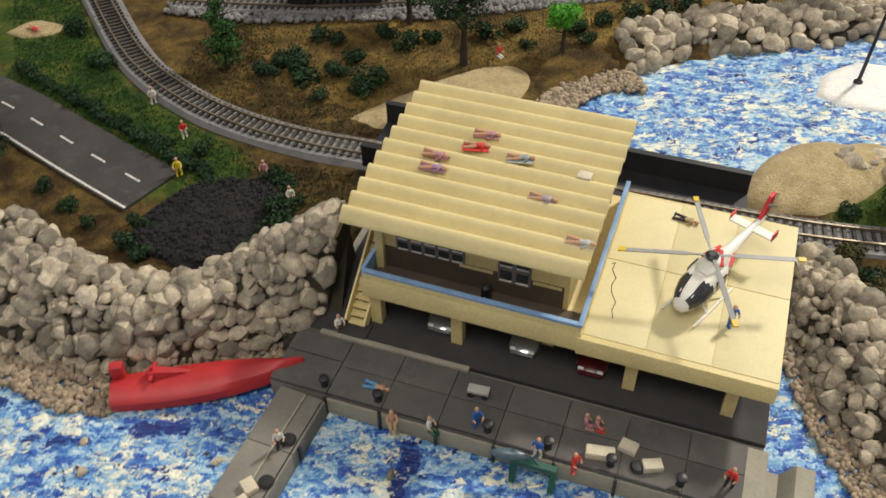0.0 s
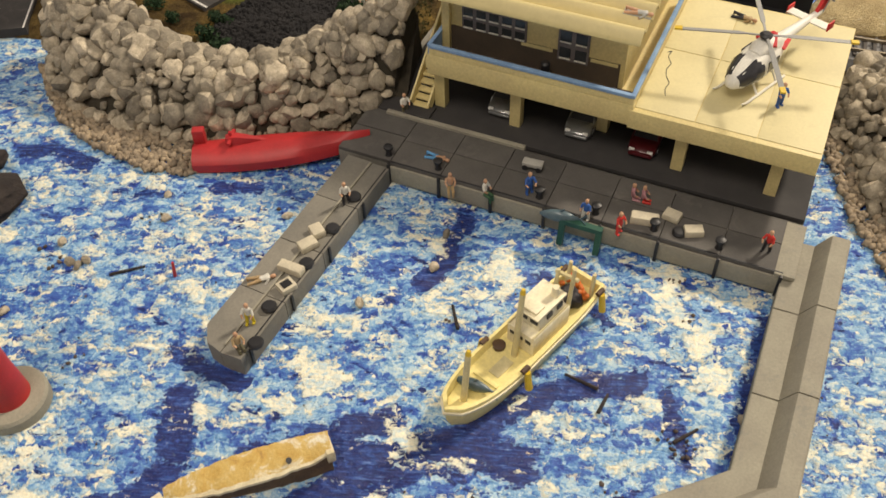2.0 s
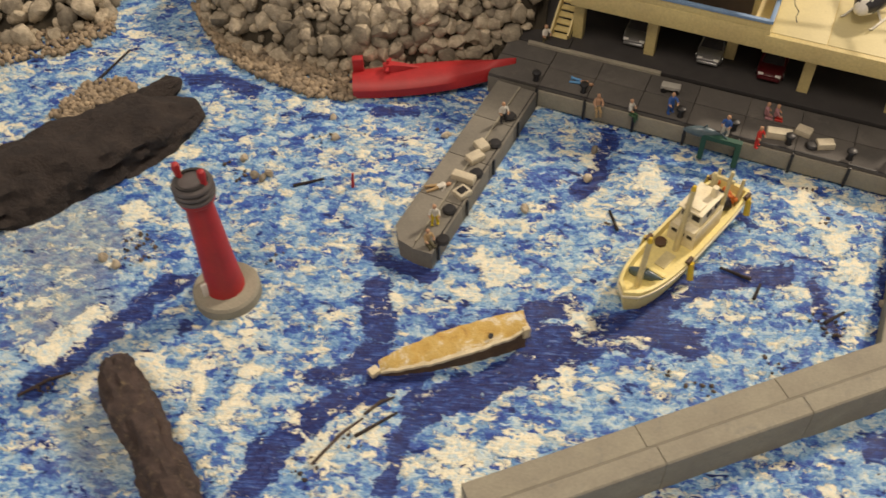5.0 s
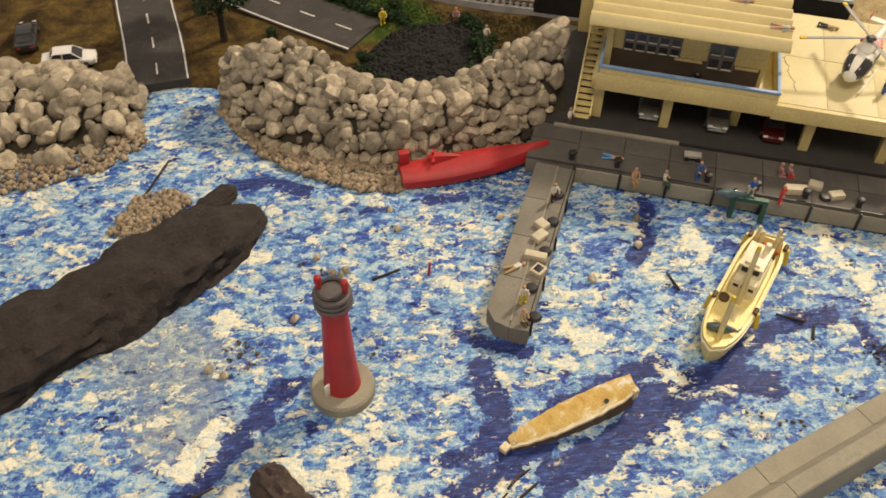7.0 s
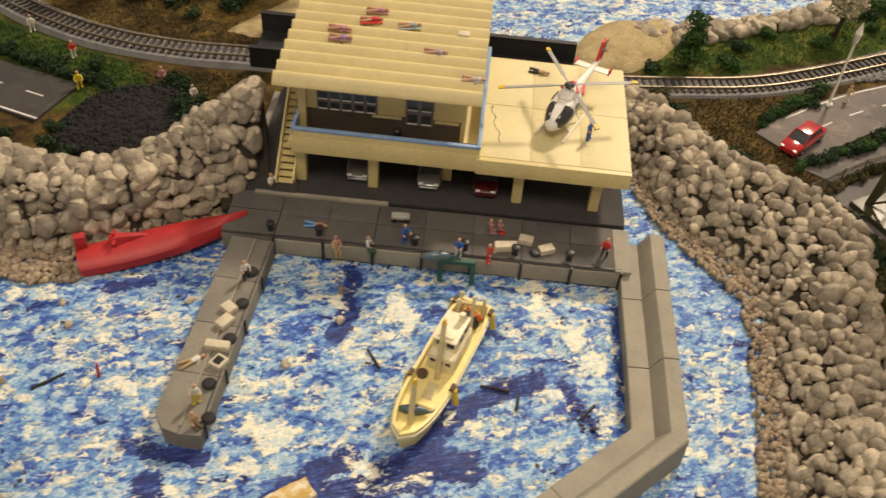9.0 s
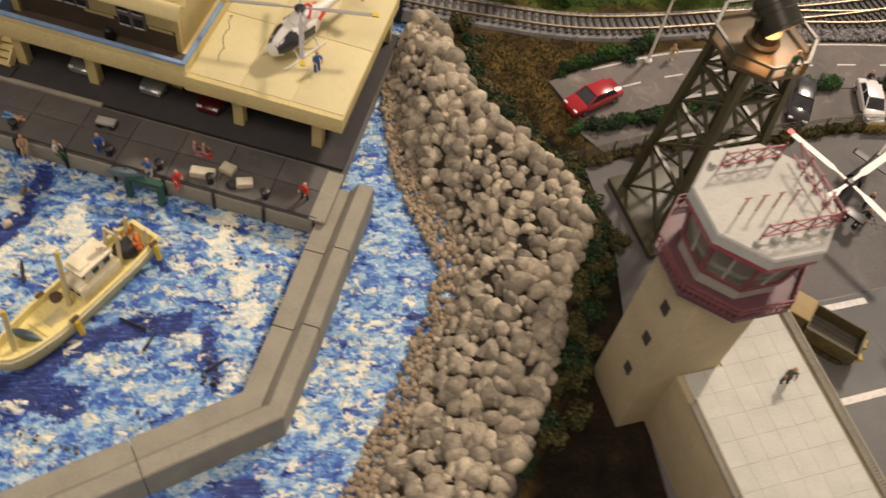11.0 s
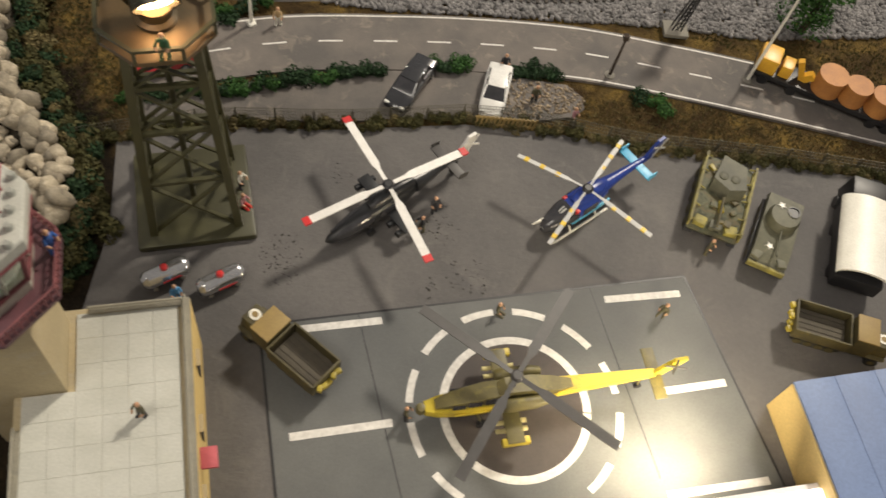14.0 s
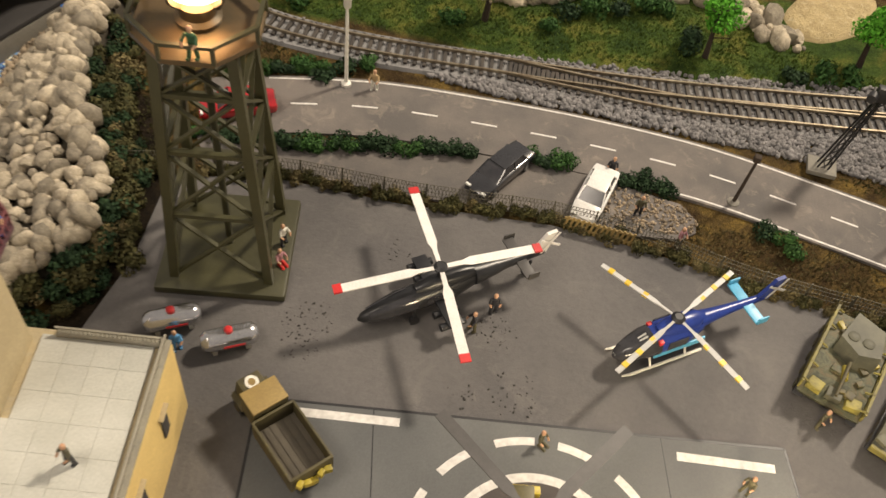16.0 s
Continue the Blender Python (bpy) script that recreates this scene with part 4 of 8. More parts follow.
n1, n2 = (0.943, -0.333), (0.41, -0.912)
mit = ((n1[0] + n2[0]), (n1[1] + n2[1]))
mk = 2.0 / (mit[0] ** 2 + mit[1] ** 2)
top_end, low_end = (6.1, 17.6), (-25.5, -11.5)
for a, na, b, nb, ka, kb in (((6.1, 17.6), n1, (4.05, 11.7), n1, 1, 1), ((4.0, 11.6), n1, (1.85, 5.2), n1, 1, 1), ((1.8, 5.1), n1, (0, 0), (mit[0] * mk, mit[1] * mk), 1, 1),
                            ((0, 0), (mit[0] * mk, mit[1] * mk), (-7.0, -3.15), n2, 1, 1), ((-7.05, -3.18), n2, (-15.6, -7.02), n2, 1, 1), ((-15.65, -7.05), n2, low_end, n2, 1, 1)):
    bm = B()
    loft(bm, [bw_ring(a, na), bw_ring(b, nb)])
    part("segment", bm, CONCRETE_L, bw, smooth=20)

# ---------------------------------------------------------------- harbour building
BA = -19.5
bld = thing("harbour_building", HX, HY, 0, BA, "cream model harbour building with corrugated roof and open car park", "building")
WIN = mat("dark_window", (0.03, 0.035, 0.04), (0.05, 0.055, 0.06), 0.8, 0.12)
for u, v in ((0.8, 7.6), (7.0, 7.6), (13.2, 9.6), (19.4, 7.6), (26.0, 7.6), (0.8, 20), (13.2, 20), (26, 20)):
    bm = B()
    box(bm, u, v, 3.95, 0.85, 0.85, 3.7, 0, 0.05)
    box(bm, u, v, 5.55, 1.5, 1.1, 0.5, 0, 0.05)
    part("column", bm, CREAM, bld)
panel("back_wall", bld, 12.5, 21.3, 4.0, 31.0, 0.6, 4.0, CREAM, 0.03)
panel("side_wall", bld, -0.9, 17.2, 4.0, 0.5, 7.6, 4.0, CREAM, 0.03)
panel("front_beam", bld, 8.1, 6.5, 6.7, 15.6, 0.55, 1.7, CREAM, 0.05)
panel("floor_slab", bld, 7.9, 14.2, 6.35, 15.9, 15.0, 0.7, CREAM, 0.03)
BROWNWALL = mat("dark_brown_panel", (0.085, 0.062, 0.042), (0.065, 0.048, 0.034), 0.5, 0.8, bscale=4, bump=0.004)
panel("balcony_floor", bld, 8.1, 7.68, 6.74, 15.2, 2.1, 0.1, BROWNWALL, 0.0, "dark brown balcony floor")
for x, y, sx, sy in ((8.15, 6.35, 15.2, 0.34), (0.5, 8.6, 0.3, 4.6), (15.75, 13.9, 0.34, 15.4)):
    panel("rail_cap", bld, x, y, 8.28 if sx > 1 else 8.3, sx, sy, 0.26, BLUERAIL, 0.05, "pale blue rail")
panel("parapet", bld, 8.1, 6.35, 7.8, 15.2, 0.2, 0.8, CREAM, 0.03)
panel("parapet", bld, 0.5, 8.6, 7.5, 0.2, 4.6, 1.5, BLUERAIL, 0.03)
panel("parapet", bld, 15.75, 13.9, 7.4, 0.22, 15.3, 1.6, CREAM, 0.03)
# upper storey
panel("upper_wall", bld, 7.6, 9.0, 9.4, 13.6, 0.45, 5.4, CREAM, 0.03)
panel("upper_wall", bld, 0.9, 15.4, 9.4, 0.45, 12.4, 5.4, CREAM, 0.03)
panel("upper_wall", bld, 14.2, 15.4, 9.4, 0.45, 12.4, 5.4, CREAM, 0.03)
panel("upper_wall", bld, 7.6, 21.6, 9.4, 13.6, 0.45, 5.4, CREAM, 0.03)


FRAMEGREY = mat("mauve_grey_frame", (0.17, 0.15, 0.15), (0.13, 0.115, 0.115), 0.6, 0.7)


def window(parent, x, y, z, w, h, cols, rows=2):
    f = panel("window", parent, x, y, z, w, 0.16, h, FRAMEGREY, 0.03, "grey framed window")
    for i in range(cols):
        for j in range(rows):
            bm = B()
            pw, ph = w / cols * 0.72, h / rows * 0.66
            box(bm, x - w / 2 + w / cols * (i + .5), y - 0.07, z - h / 2 + h / rows * (j + .5), pw, 0.06, ph)
            part("pane", bm, WIN, f)
            bm = B()
            bar(bm, (x - w / 2 + w / cols * (i + .5) - pw / 2, y - 0.12, z - h / 2 + h / rows * (j + .5) - ph / 2), (x - w / 2 + w / cols * (i + .5) + pw / 2, y - 0.12, z - h / 2 + h / rows * (j + .5) - ph / 2), 0.08, 0.10)
            part("sash", bm, WHITEP, f)


window(bld, 4.6, 8.72, 9.7, 5.0, 1.9, 5)
window(bld, 10.6, 8.72, 9.4, 2.3, 2.7, 2)
panel("lower_wall_panel", bld, 7.55, 8.745, 7.78, 13.0, 0.08, 1.94, BROWNWALL, 0.0, "dark brown lower wall panel")
panel("wall_strip", bld, 7.9, 8.74, 8.6, 2.4, 0.1, 0.3, CREAM_ROOF, 0.02)
panel("wall_strip", bld, 12.9, 8.74, 8.6, 2.0, 0.1, 0.3, CREAM_ROOF, 0.02)
panel("wall_post", bld, 0.9, 8.6, 9.4, 0.6, 0.5, 5.4, CREAM, 0.03)
bm = B()
lathe(bm, [(0.32, 6.8), (0.36, 7.2), (0.34, 8.0), (0.2, 8.15)], 12, (8.9, 7.9, 0))
part("barrel", bm, BLACK, bld, "dark drum on the balcony")
# corrugated roof, ridges along the front
bm = B()
rows = []
N = 11
for k in range(N * 12 + 1):
    v = 6.6 + 16.0 * k / (N * 12)
    ph = (k % 12) / 12
    w = 0.70 * (1 - abs(2 * ((k % 12) / 12) - 1) ** 1.5)
    zb = 12.2 + 0.05 * (v - 6.6)
    rows.append([(-1.0, v, zb + w), (15.6, v, zb + w), (15.6, v, zb + w - 0.16), (-1.0, v, zb + w - 0.16)])
loft(bm, rows)
part("roof", bm, CREAM_ROOF, bld, "corrugated cream roof", smooth=60)
# helicopter deck
deck = panel("helicopter_deck", bld, 22.0, 14.0, 6.45, 12.7, 15.7, 1.5, CREAM, 0.06, "cream flat helicopter deck")
for i in range(3):
    for j in range(2):
        panel("deck_panel", deck, 17.95 + 4.15 * i, 10.35 + 7.5 * j, 7.22, 4.08, 7.42, 0.06, DECKPAINT, 0.015)
bm = B()
p = Vector((16.3, 13.6, 7.262))
random.seed(9)
for k in range(9):
    q = p + Vector((random.uniform(-.15, .5), -0.75 if k > 1 else 0.1, 0))
    bar(bm, p, q, 0.05, 0.02)
    p = q
part("crack", bm, BLACK, deck)
# stairs along the side
for k in range(16):
    y, z = 6.6 + 0.50 * k, 2.35 + 0.38 * k
    panel("step", bld, -0.45, y, z, 1.35, 0.6, 0.16, CREAM, 0.02)
for x in (-1.2, 0.3):
    bm = B()
    bar(bm, (x, 6.3, 2.6), (x, 14.4, 8.8), 0.16, 0.9)
    part("stringer", bm, CREAM, bld)
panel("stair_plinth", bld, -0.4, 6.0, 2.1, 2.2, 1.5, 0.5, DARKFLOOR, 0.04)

# ---------------------------------------------------------------- control tower
CA = 11.5
TANWALL = mat("tower_card", (0.46, 0.38, 0.23), (0.40, 0.33, 0.20), 0.3, 0.7, bscale=6, dirt=(0.40, 0.35, 0.25))
YELLOWWALL = mat("yellow_card", (0.62, 0.46, 0.18), (0.56, 0.41, 0.16), 0.4, 0.7, bscale=6)
TILEROOF = mat("white_roof_tiles", (0.50, 0.50, 0.45), (0.45, 0.45, 0.40), 0.5, 0.7, bscale=8, vary=0.04, dirt=(0.50, 0.50, 0.44))
MAROON = mat("maroon_paint", (0.13, 0.050, 0.060), (0.09, 0.042, 0.052), 0.8, 0.5)
PINKRED = mat("red_lattice", (0.33, 0.065, 0.08), (0.26, 0.05, 0.065), 1.0, 0.5)
TGLASS = glass("tower_glass", (0.62, 0.70, 0.68))
paint_pink = mat("pink_red_paint", (0.55, 0.12, 0.14), (0.45, 0.09, 0.11), 1.0, 0.6)
ct = thing("control_building", 52.3, 22.5, 1.1, CA, "yellow card airport building with flat tiled roof", "building")
panel("wall", ct, -5.0, -9.3, 3.45, 9.6, 18.6, 6.9, TANWALL, 0.03)
panel("wall", ct, -0.1, -9.3, 3.45, 0.2, 18.6, 6.9, YELLOWWALL, 0.03)
for x, y, sx, sy in ((-0.25, -9.3, 0.5, 18.6), (-9.6, -12.9, 0.5, 11.4), (-3.1, -0.25, 5.4, 0.5), (-4.65, -18.35, 8.2, 0.5)):
    panel("roof_edge", ct, x, y, 7.0, sx, sy, 0.26, CONCRETE_L, 0.04)
    bm = B()
    L = max(sx, sy)
    ax = sy > sx
    nn = int(L / 0.22)
    for k in range(nn + 1):
        o = -L / 2 + 0.1 + (L - 0.2) * k / nn
        px, py = (x, y + o) if ax else (x + o, y)
        bar(bm, (px, py, 7.1), (px, py, 7.55), 0.06, 0.06)
    a, b = ((x, y - L / 2, 7.55), (x, y + L / 2, 7.55)) if ax else ((x - L / 2, y, 7.55), (x + L / 2, y, 7.55))
    bar(bm, a, b, 0.12, 0.1)
    part("railing", bm, CONCRETE_L, ct)
for i in range(6):
    for j in range(11):
        if i < 2 and j > 7:
            continue
        panel("roof_tile", ct, -8.65 + 1.44 * i, -17.4 + 1.62 * j, 6.97, 1.425, 1.605, 0.12, TILEROOF, 0.0)
for j in range(3):
    window(ct, -2.0 - 2.6 * j, -18.66, 3.5, 1.4, 1.6, 2, 2)
for y in (-3.2, -7.4, -11.6, -15.6):
    f = panel("window", ct, 0.05, y, 4.0, 0.1, 0.8, 2.0, DARKFLOOR, 0.02)
    panel("awning", ct, 0.12, y, 5.2, 0.3, 1.1, 0.12, TANWALL, 0.02)
for y in (-13.2, -16.2):
    panel("window", ct, -9.82, y, 3.8, 0.1, 0.9, 1.8, DARKFLOOR, 0.02)
panel("canopy", ct, 0.5, -9.6, 5.4, 1.0, 1.3, 0.25, paint_pink, 0.08, "pink red door canopy")
# shaft and cab
tw = thing("control_tower", 43.95, 18.0, 1.7, CA, "tan airport control tower with octagonal glass cab", "tower")
panel("shaft", tw, -0.4, -0.2, 7.8, 5.1, 4.5, 16.6, TANWALL, 0.05)
for z in (5, 9, 12.6):
    panel("vent", tw, -2.97, -0.6, z, 0.1, 0.7, 1.0, DARKFLOOR, 0.02)
    panel("vent", tw, -0.2, -2.28, z + 1.0, 0.6, 0.1, 0.9, YELLOWWALL, 0.02)
for z in (8.6, 13.6, 11.2):
    bm = B()
    bar(bm, (-0.2, -2.27, z), (1.1, -2.27, z), 0.06, 0.08)
    part("slot", bm, DARKFLOOR, tw)
def octa(bm, r0, z0, r1, z1, caps=True):
    lathe(bm, [(r0, z0), (r1, z1)], 8)
bm = B(); lathe(bm, [(2.9, 15.0), (4.1, 16.0), (4.35, 16.1), (4.35, 16.4), (3.4, 16.45)], 8); part("gallery", bm, MAROON, tw, "maroon gallery", smooth=20)
RAILRED = mat("dull_red_rail", (0.24, 0.075, 0.08), (0.17, 0.06, 0.065), 1.0, 0.6)
CABWHITE = mat("pale_cab_panel", (0.50, 0.48, 0.40), (0.42, 0.40, 0.34), 0.8, 0.6)
bm = B(); lathe(bm, [(3.0, 16.4), (3.1, 17.6), (3.0, 17.65)], 8); part("cab_wall", bm, CABWHITE, tw, "pale cab wall", smooth=20)
cab = B(); lathe(cab, [(3.04, 17.6), (3.5, 20.4)], 8); part("cab_glass", cab, TGLASS, tw, "tinted cab glass", smooth=20)
for k in range(8):
    w, w2 = 2 * math.pi * (k + .5) / 8, 2 * math.pi * (k + 1.5) / 8
    c, s, c2, s2 = math.cos(w), math.sin(w), math.cos(w2), math.sin(w2)
    bm = B(); bar(bm, (3.08 * c, 3.08 * s, 17.5), (3.55 * c, 3.55 * s, 20.5), 0.22, 0.22); part("mullion", bm, RAILRED, tw)
    for r, z, h in ((3.14, 17.6, .22), (3.5, 20.2, .28)):
        bm = B(); bar(bm, (r * c, r * s, z), (r * c2, r * s2, z), .16, h); part("window_rail", bm, RAILRED, tw)
    m0, m1 = Vector((c + c2, s + s2, 0)) * (3.1 / 2), Vector((c + c2, s + s2, 0)) * (3.54 / 2)
    bm = B(); bar(bm, m0 + Vector((0, 0, 17.6)), m1 + Vector((0, 0, 20.3)), .1, .1); part("glazing_bar", bm, CABWHITE, tw)
    bm = B()
    for z in (16.9, 17.3):
        bar(bm, (4.3 * c, 4.3 * s, z), (4.3 * c2, 4.3 * s2, z), 0.09, 0.09)
    for i in range(9):
        f = i / 9
        x, y = 4.3 * (c + (c2 - c) * f), 4.3 * (s + (s2 - s) * f)
        bar(bm, (x, y, 16.35), (x, y, 17.3), 0.07, 0.07)
    part("gallery_rail", bm, RAILRED, tw, "dark red picket rail")
bm = B(); lathe(bm, [(3.7, 20.35), (3.95, 20.4), (3.95, 20.7), (3.7, 20.75)], 8); part("roof_trim", bm, PINKRED, tw, smooth=20)
bm = B(); lathe(bm, [(3.92, 20.72), (4.0, 20.8), (4.0, 21.5), (3.9, 21.6)], 8); part("cab_roof", bm, TILEROOF, tw, "white octagonal roof", smooth=20)
console = B(); lathe(console, [(2.2, 16.4), (2.2, 18.0), (1.0, 18.3)], 8); part("console", console, WHITEP, tw, smooth=20)
# lamp domes and red lattice aerials on the cab roof
DOME = mat("grey_dome", (0.38, 0.39, 0.35), (0.30, 0.31, 0.28), 1.5, 0.5)
for row, y in enumerate((-2.6, 2.6)):
    for k in range(5):
        bm = B(); lathe(bm, [(0.22, 21.6), (0.22, 21.75), (0.14, 21.9)], 10, (-2.0 + k * 1.0, y, 0)); part("roof_dome", bm, DOME, tw)
for k in range(5):
    bm = B(); lathe(bm, [(0.22, 21.6), (0.22, 21.75), (0.14, 21.9)], 10, (3.1, -1.8 + k * 0.9, 0)); part("roof_dome", bm, DOME, tw)
for y0, ln in ((-2.4, 4.2), (2.3, 3.6)):
    bm = B()
    for z in (22.0, 22.9):
        bar(bm, (-1.8, y0, z), (-1.8 + ln, y0, z), 0.07, 0.07)
    for k in range(3):
        x = -1.8 + ln / 3 * k
        bar(bm, (x, y0, 22.0), (x + ln / 3, y0, 22.9), 0.05, 0.05)
        bar(bm, (x, y0, 22.9), (x + ln / 3, y0, 22.0), 0.05, 0.05)
    for k in range(4):
        x = -1.8 + ln / 3 * k
        bar(bm, (x, y0, 21.6), (x, y0, 23.1), 0.07, 0.07)
    part("aerial", bm, PINKRED, tw, "red lattice aerial")
bm = B()
for z in (22.0, 22.9):
    bar(bm, (2.7, -2.4, z), (2.7, 2.3, z), 0.07, 0.07)
for k in range(4):
    y = -2.4 + 1.17 * k
    bar(bm, (2.7, y, 22.0), (2.7, y + 1.17, 22.9), 0.05, 0.05)
    bar(bm, (2.7, y, 21.6), (2.7, y, 23.1), 0.07, 0.07)
part("aerial", bm, PINKRED, tw, "red lattice aerial")
bm = B()
for k in range(4):
    bar(bm, (-2.0 + k * 1.0, -0.6, 21.6), (-2.0 + k * 1.0, -0.6, 22.9), 0.07, 0.07)
    bar(bm, (-2.2 + k * 1.0, -0.6, 22.9), (-1.8 + k * 1.0, -0.6, 22.9), 0.06, 0.06)
part("aerial", bm, PINKRED, tw, "short red masts")

# ---------------------------------------------------------------- beacon tower
OLIVE = mat("olive_plastic", (0.058, 0.055, 0.024), (0.046, 0.044, 0.020), 0.5, 0.4, bscale=6, bump=0.004)
OLIVE_D = mat("dark_olive_metal", (0.040, 0.038, 0.022), (0.030, 0.029, 0.018), 0.5, 0.4, metal=0.2)
# olive brown warmed in colour to stand for the lens's orange light
OLIVE_GLOW = mat("olive_with_lamp_glow", (0.13, 0.085, 0.04), (0.09, 0.065, 0.032), 0.6, 0.45, metal=0.3)
bt = thing("beacon_tower", 50.0, 34.0, 1.15, 13.5, "olive lattice beacon tower with a lit floodlight", "beacon tower")
panel("base_plate", bt, 0, 0, 0.32, 8.2, 8.2, 0.64, OLIVE, 0.22)
H, R0, R1 = 17.4, 2.95, 1.95
def leg(k, z):
    r = R0 + (R1 - R0) * z / H
    return Vector(((-1, 1, 1, -1)[k] * r, (-1, -1, 1, 1)[k] * r, 0.6 + z))
for k in range(4):
    bm = B(); bar(bm, leg(k, 0), leg(k, H), 0.55, 0.55); part("leg", bm, OLIVE, bt)
    j = (k + 1) % 4
    zs = [0.1, 5.6, 10.6, 14.6, H]
    for a, b in zip(zs, zs[1:]):
        bm = B(); bar(bm, leg(k, a), leg(j, b), 0.28, 0.16); part("brace", bm, OLIVE, bt)
        bm = B(); bar(bm, leg(j, a), leg(k, b), 0.28, 0.16); part("brace", bm, OLIVE, bt)
        bm = B(); bar(bm, leg(k, b), leg(j, b), 0.3, 0.3); part("girt", bm, OLIVE, bt)
bm = B(); cyl(bm, (0, 0, 0.6), (0, 0, H + .5), 0.22, 0.22, 10); part("mast", bm, OLIVE, bt)
bm = B(); lathe(bm, [(2.2, 17.6), (3.3, 18.1), (3.45, 18.2), (3.45, 18.5), (3.3, 18.55)], 8); part("platform", bm, OLIVE_GLOW, bt, "octagonal olive platform tinted with the lamp's orange glow", smooth=20)
for k in range(8):
    w, w2 = 2 * math.pi * (k + .5) / 8, 2 * math.pi * (k + 1.5) / 8
    a, b = Vector((3.4 * math.cos(w), 3.4 * math.sin(w), 0)), Vector((3.4 * math.cos(w2), 3.4 * math.sin(w2), 0))
    bm = B(); bar(bm, a + Vector((0, 0, 19.4)), b + Vector((0, 0, 19.4)), 0.22, 0.2); bar(bm, a + Vector((0, 0, 18.4)), a + Vector((0, 0, 19.4)), 0.2, 0.2); part("railing", bm, OLIVE, bt)
bm = B(); lathe(bm, [(1.15, 18.5), (1.2, 18.8), (0.95, 19.0), (0.95, 19.6)], 20); part("turntable", bm, OLIVE_GLOW, bt)
lampr = Matrix.Rotation(radians(12), 3, "Z") @ Matrix.Rotation(radians(122), 3, "X")
bm = B(); lathe(bm, [(0.45, -1.6), (1.0, -1.45), (1.26, -1.0), (1.28, -0.6), (1.24, -0.55), (1.24, -0.1), (1.29, -0.05), (1.3, 0.9), (1.36, 0.95), (1.36, 1.2), (1.24, 1.2), (1.22, 0.85)], 28, (0, 0, 21.0), rot=lampr)
part("lamp_housing", bm, OLIVE_D, bt, "dark drum floodlight housing")
bm = B(); lathe(bm, [(1.2, 0.86), (0.95, 1.02), (0.45, 1.1)], 28, (0, 0, 21.0), rot=lampr)
part("lens", bm, glow("beacon_glow", (1.0, 0.60, 0.26), 24), bt, "glowing warm lens")
bm = B()
for sx in (-1.7, 1.7):
    bar(bm, lampr.to_4x4() @ Vector((sx, 0, 0)) + Vector((0, 0, 21)), (sx * .55, 0, 19.3), 0.25, 0.3)
part("yoke", bm, OLIVE_D, bt)

# ---------------------------------------------------------------- vessels
HULLP = mat("ivory_plastic", (0.82, 0.70, 0.28), (0.78, 0.67, 0.30), 0.4, 0.45, bscale=5)
YELLOWP = mat("yellow_plastic", (0.72, 0.50, 0.03), (0.62, 0.42, 0.03), 0.8, 0.45)
GREYP = mat("grey_plastic", (0.42, 0.41, 0.37), (0.36, 0.35, 0.32), 0.8, 0.5)
ORANGEP = mat("orange_plastic", (0.62, 0.16, 0.02), (0.52, 0.13, 0.02), 1.0, 0.5)
NET = mat("black_netting", (0.012, 0.012, 0.016), (0.03, 0.028, 0.035), 3.0, 0.35, bump=0.12, bscale=7)
GREENP = mat("dark_green_plastic", (0.02, 0.09, 0.06), (0.015, 0.07, 0.05), 0.8, 0.45)
FISHM = mat("blue_grey_fish", (0.06, 0.10, 0.13), (0.10, 0.15, 0.17), 1.0, 0.3)
BROWNP = mat("brown_plastic", (0.10, 0.055, 0.03), (0.07, 0.04, 0.025), 1.0, 0.6)


def outline(L, W, z, k=1.0, bow=0.42, stern=0.78, n=20, sheer=0.0):
    """A boat's plan: square-ish stern at -L/2, round bow at +L/2."""
    half = []
    for i in range(n + 1):
        t = i / n
        x = -L / 2 + L * t
        if t < 0.25:
            w = stern + (1 - stern) * math.sin(t / 0.25 * math.pi / 2)
        elif t < 1 - bow:
            w = 1.0
        else:
            q = (t - 1 + bow) / bow
            w = math.sqrt(max(0.0004, 1 - q ** 2.3))
        half.append((x, w * W / 2))
    pts = [(x * (1 - (1 - k) * 0.35), y * k, z + sheer * max(0, x / L * 2) ** 2) for x, y in half]
    pts += [(x * (1 - (1 - k) * 0.35), -y * k, z + sheer * max(0, x / L * 2) ** 2) for x, y in half[::-1]]
    return pts


BOATWHITE = mat("boat_ivory_white", (0.84, 0.78, 0.58), (0.76, 0.68, 0.46), 0.7, 0.5, bscale=4, bump=0.01)
BOATPOLE = mat("pale_yellow_pole", (0.66, 0.58, 0.32), (0.56, 0.48, 0.26), 0.8, 0.5)
boat = thing("fishing_boat", 4.25, 25.9, 0, 232.8, "ivory toy fishing boat with white wheelhouse and nets", "boat")
bm = B()
loft(bm, [outline(14, 3.3, -0.3, 0.72), outline(14, 3.3, 0.8, 0.93, sheer=.2), outline(14, 3.3, 1.85, 1.0, sheer=.5), outline(14, 3.3, 1.92, 0.99, sheer=.5), outline(14, 3.3, 1.92, 0.87, sheer=.5), outline(14, 3.3, 1.2, 0.84, sheer=.2)])
part("hull", bm, HULLP, boat, "ivory hull")
bm = B()
loft(bm, [outline(14, 3.3, z, k, sheer=.45) for z, k in ((1.5, 1.0), (1.5, 1.05), (1.68, 1.05), (1.68, 1.0))], caps=False)
part("rub_rail", bm, BOATWHITE, boat)
cabin = B()
box(cabin, -1.7, 0, 2.0, 3.6, 2.1, 1.7, 0, 0.12)
part("deckhouse", cabin, BOATWHITE, boat, "white deckhouse")
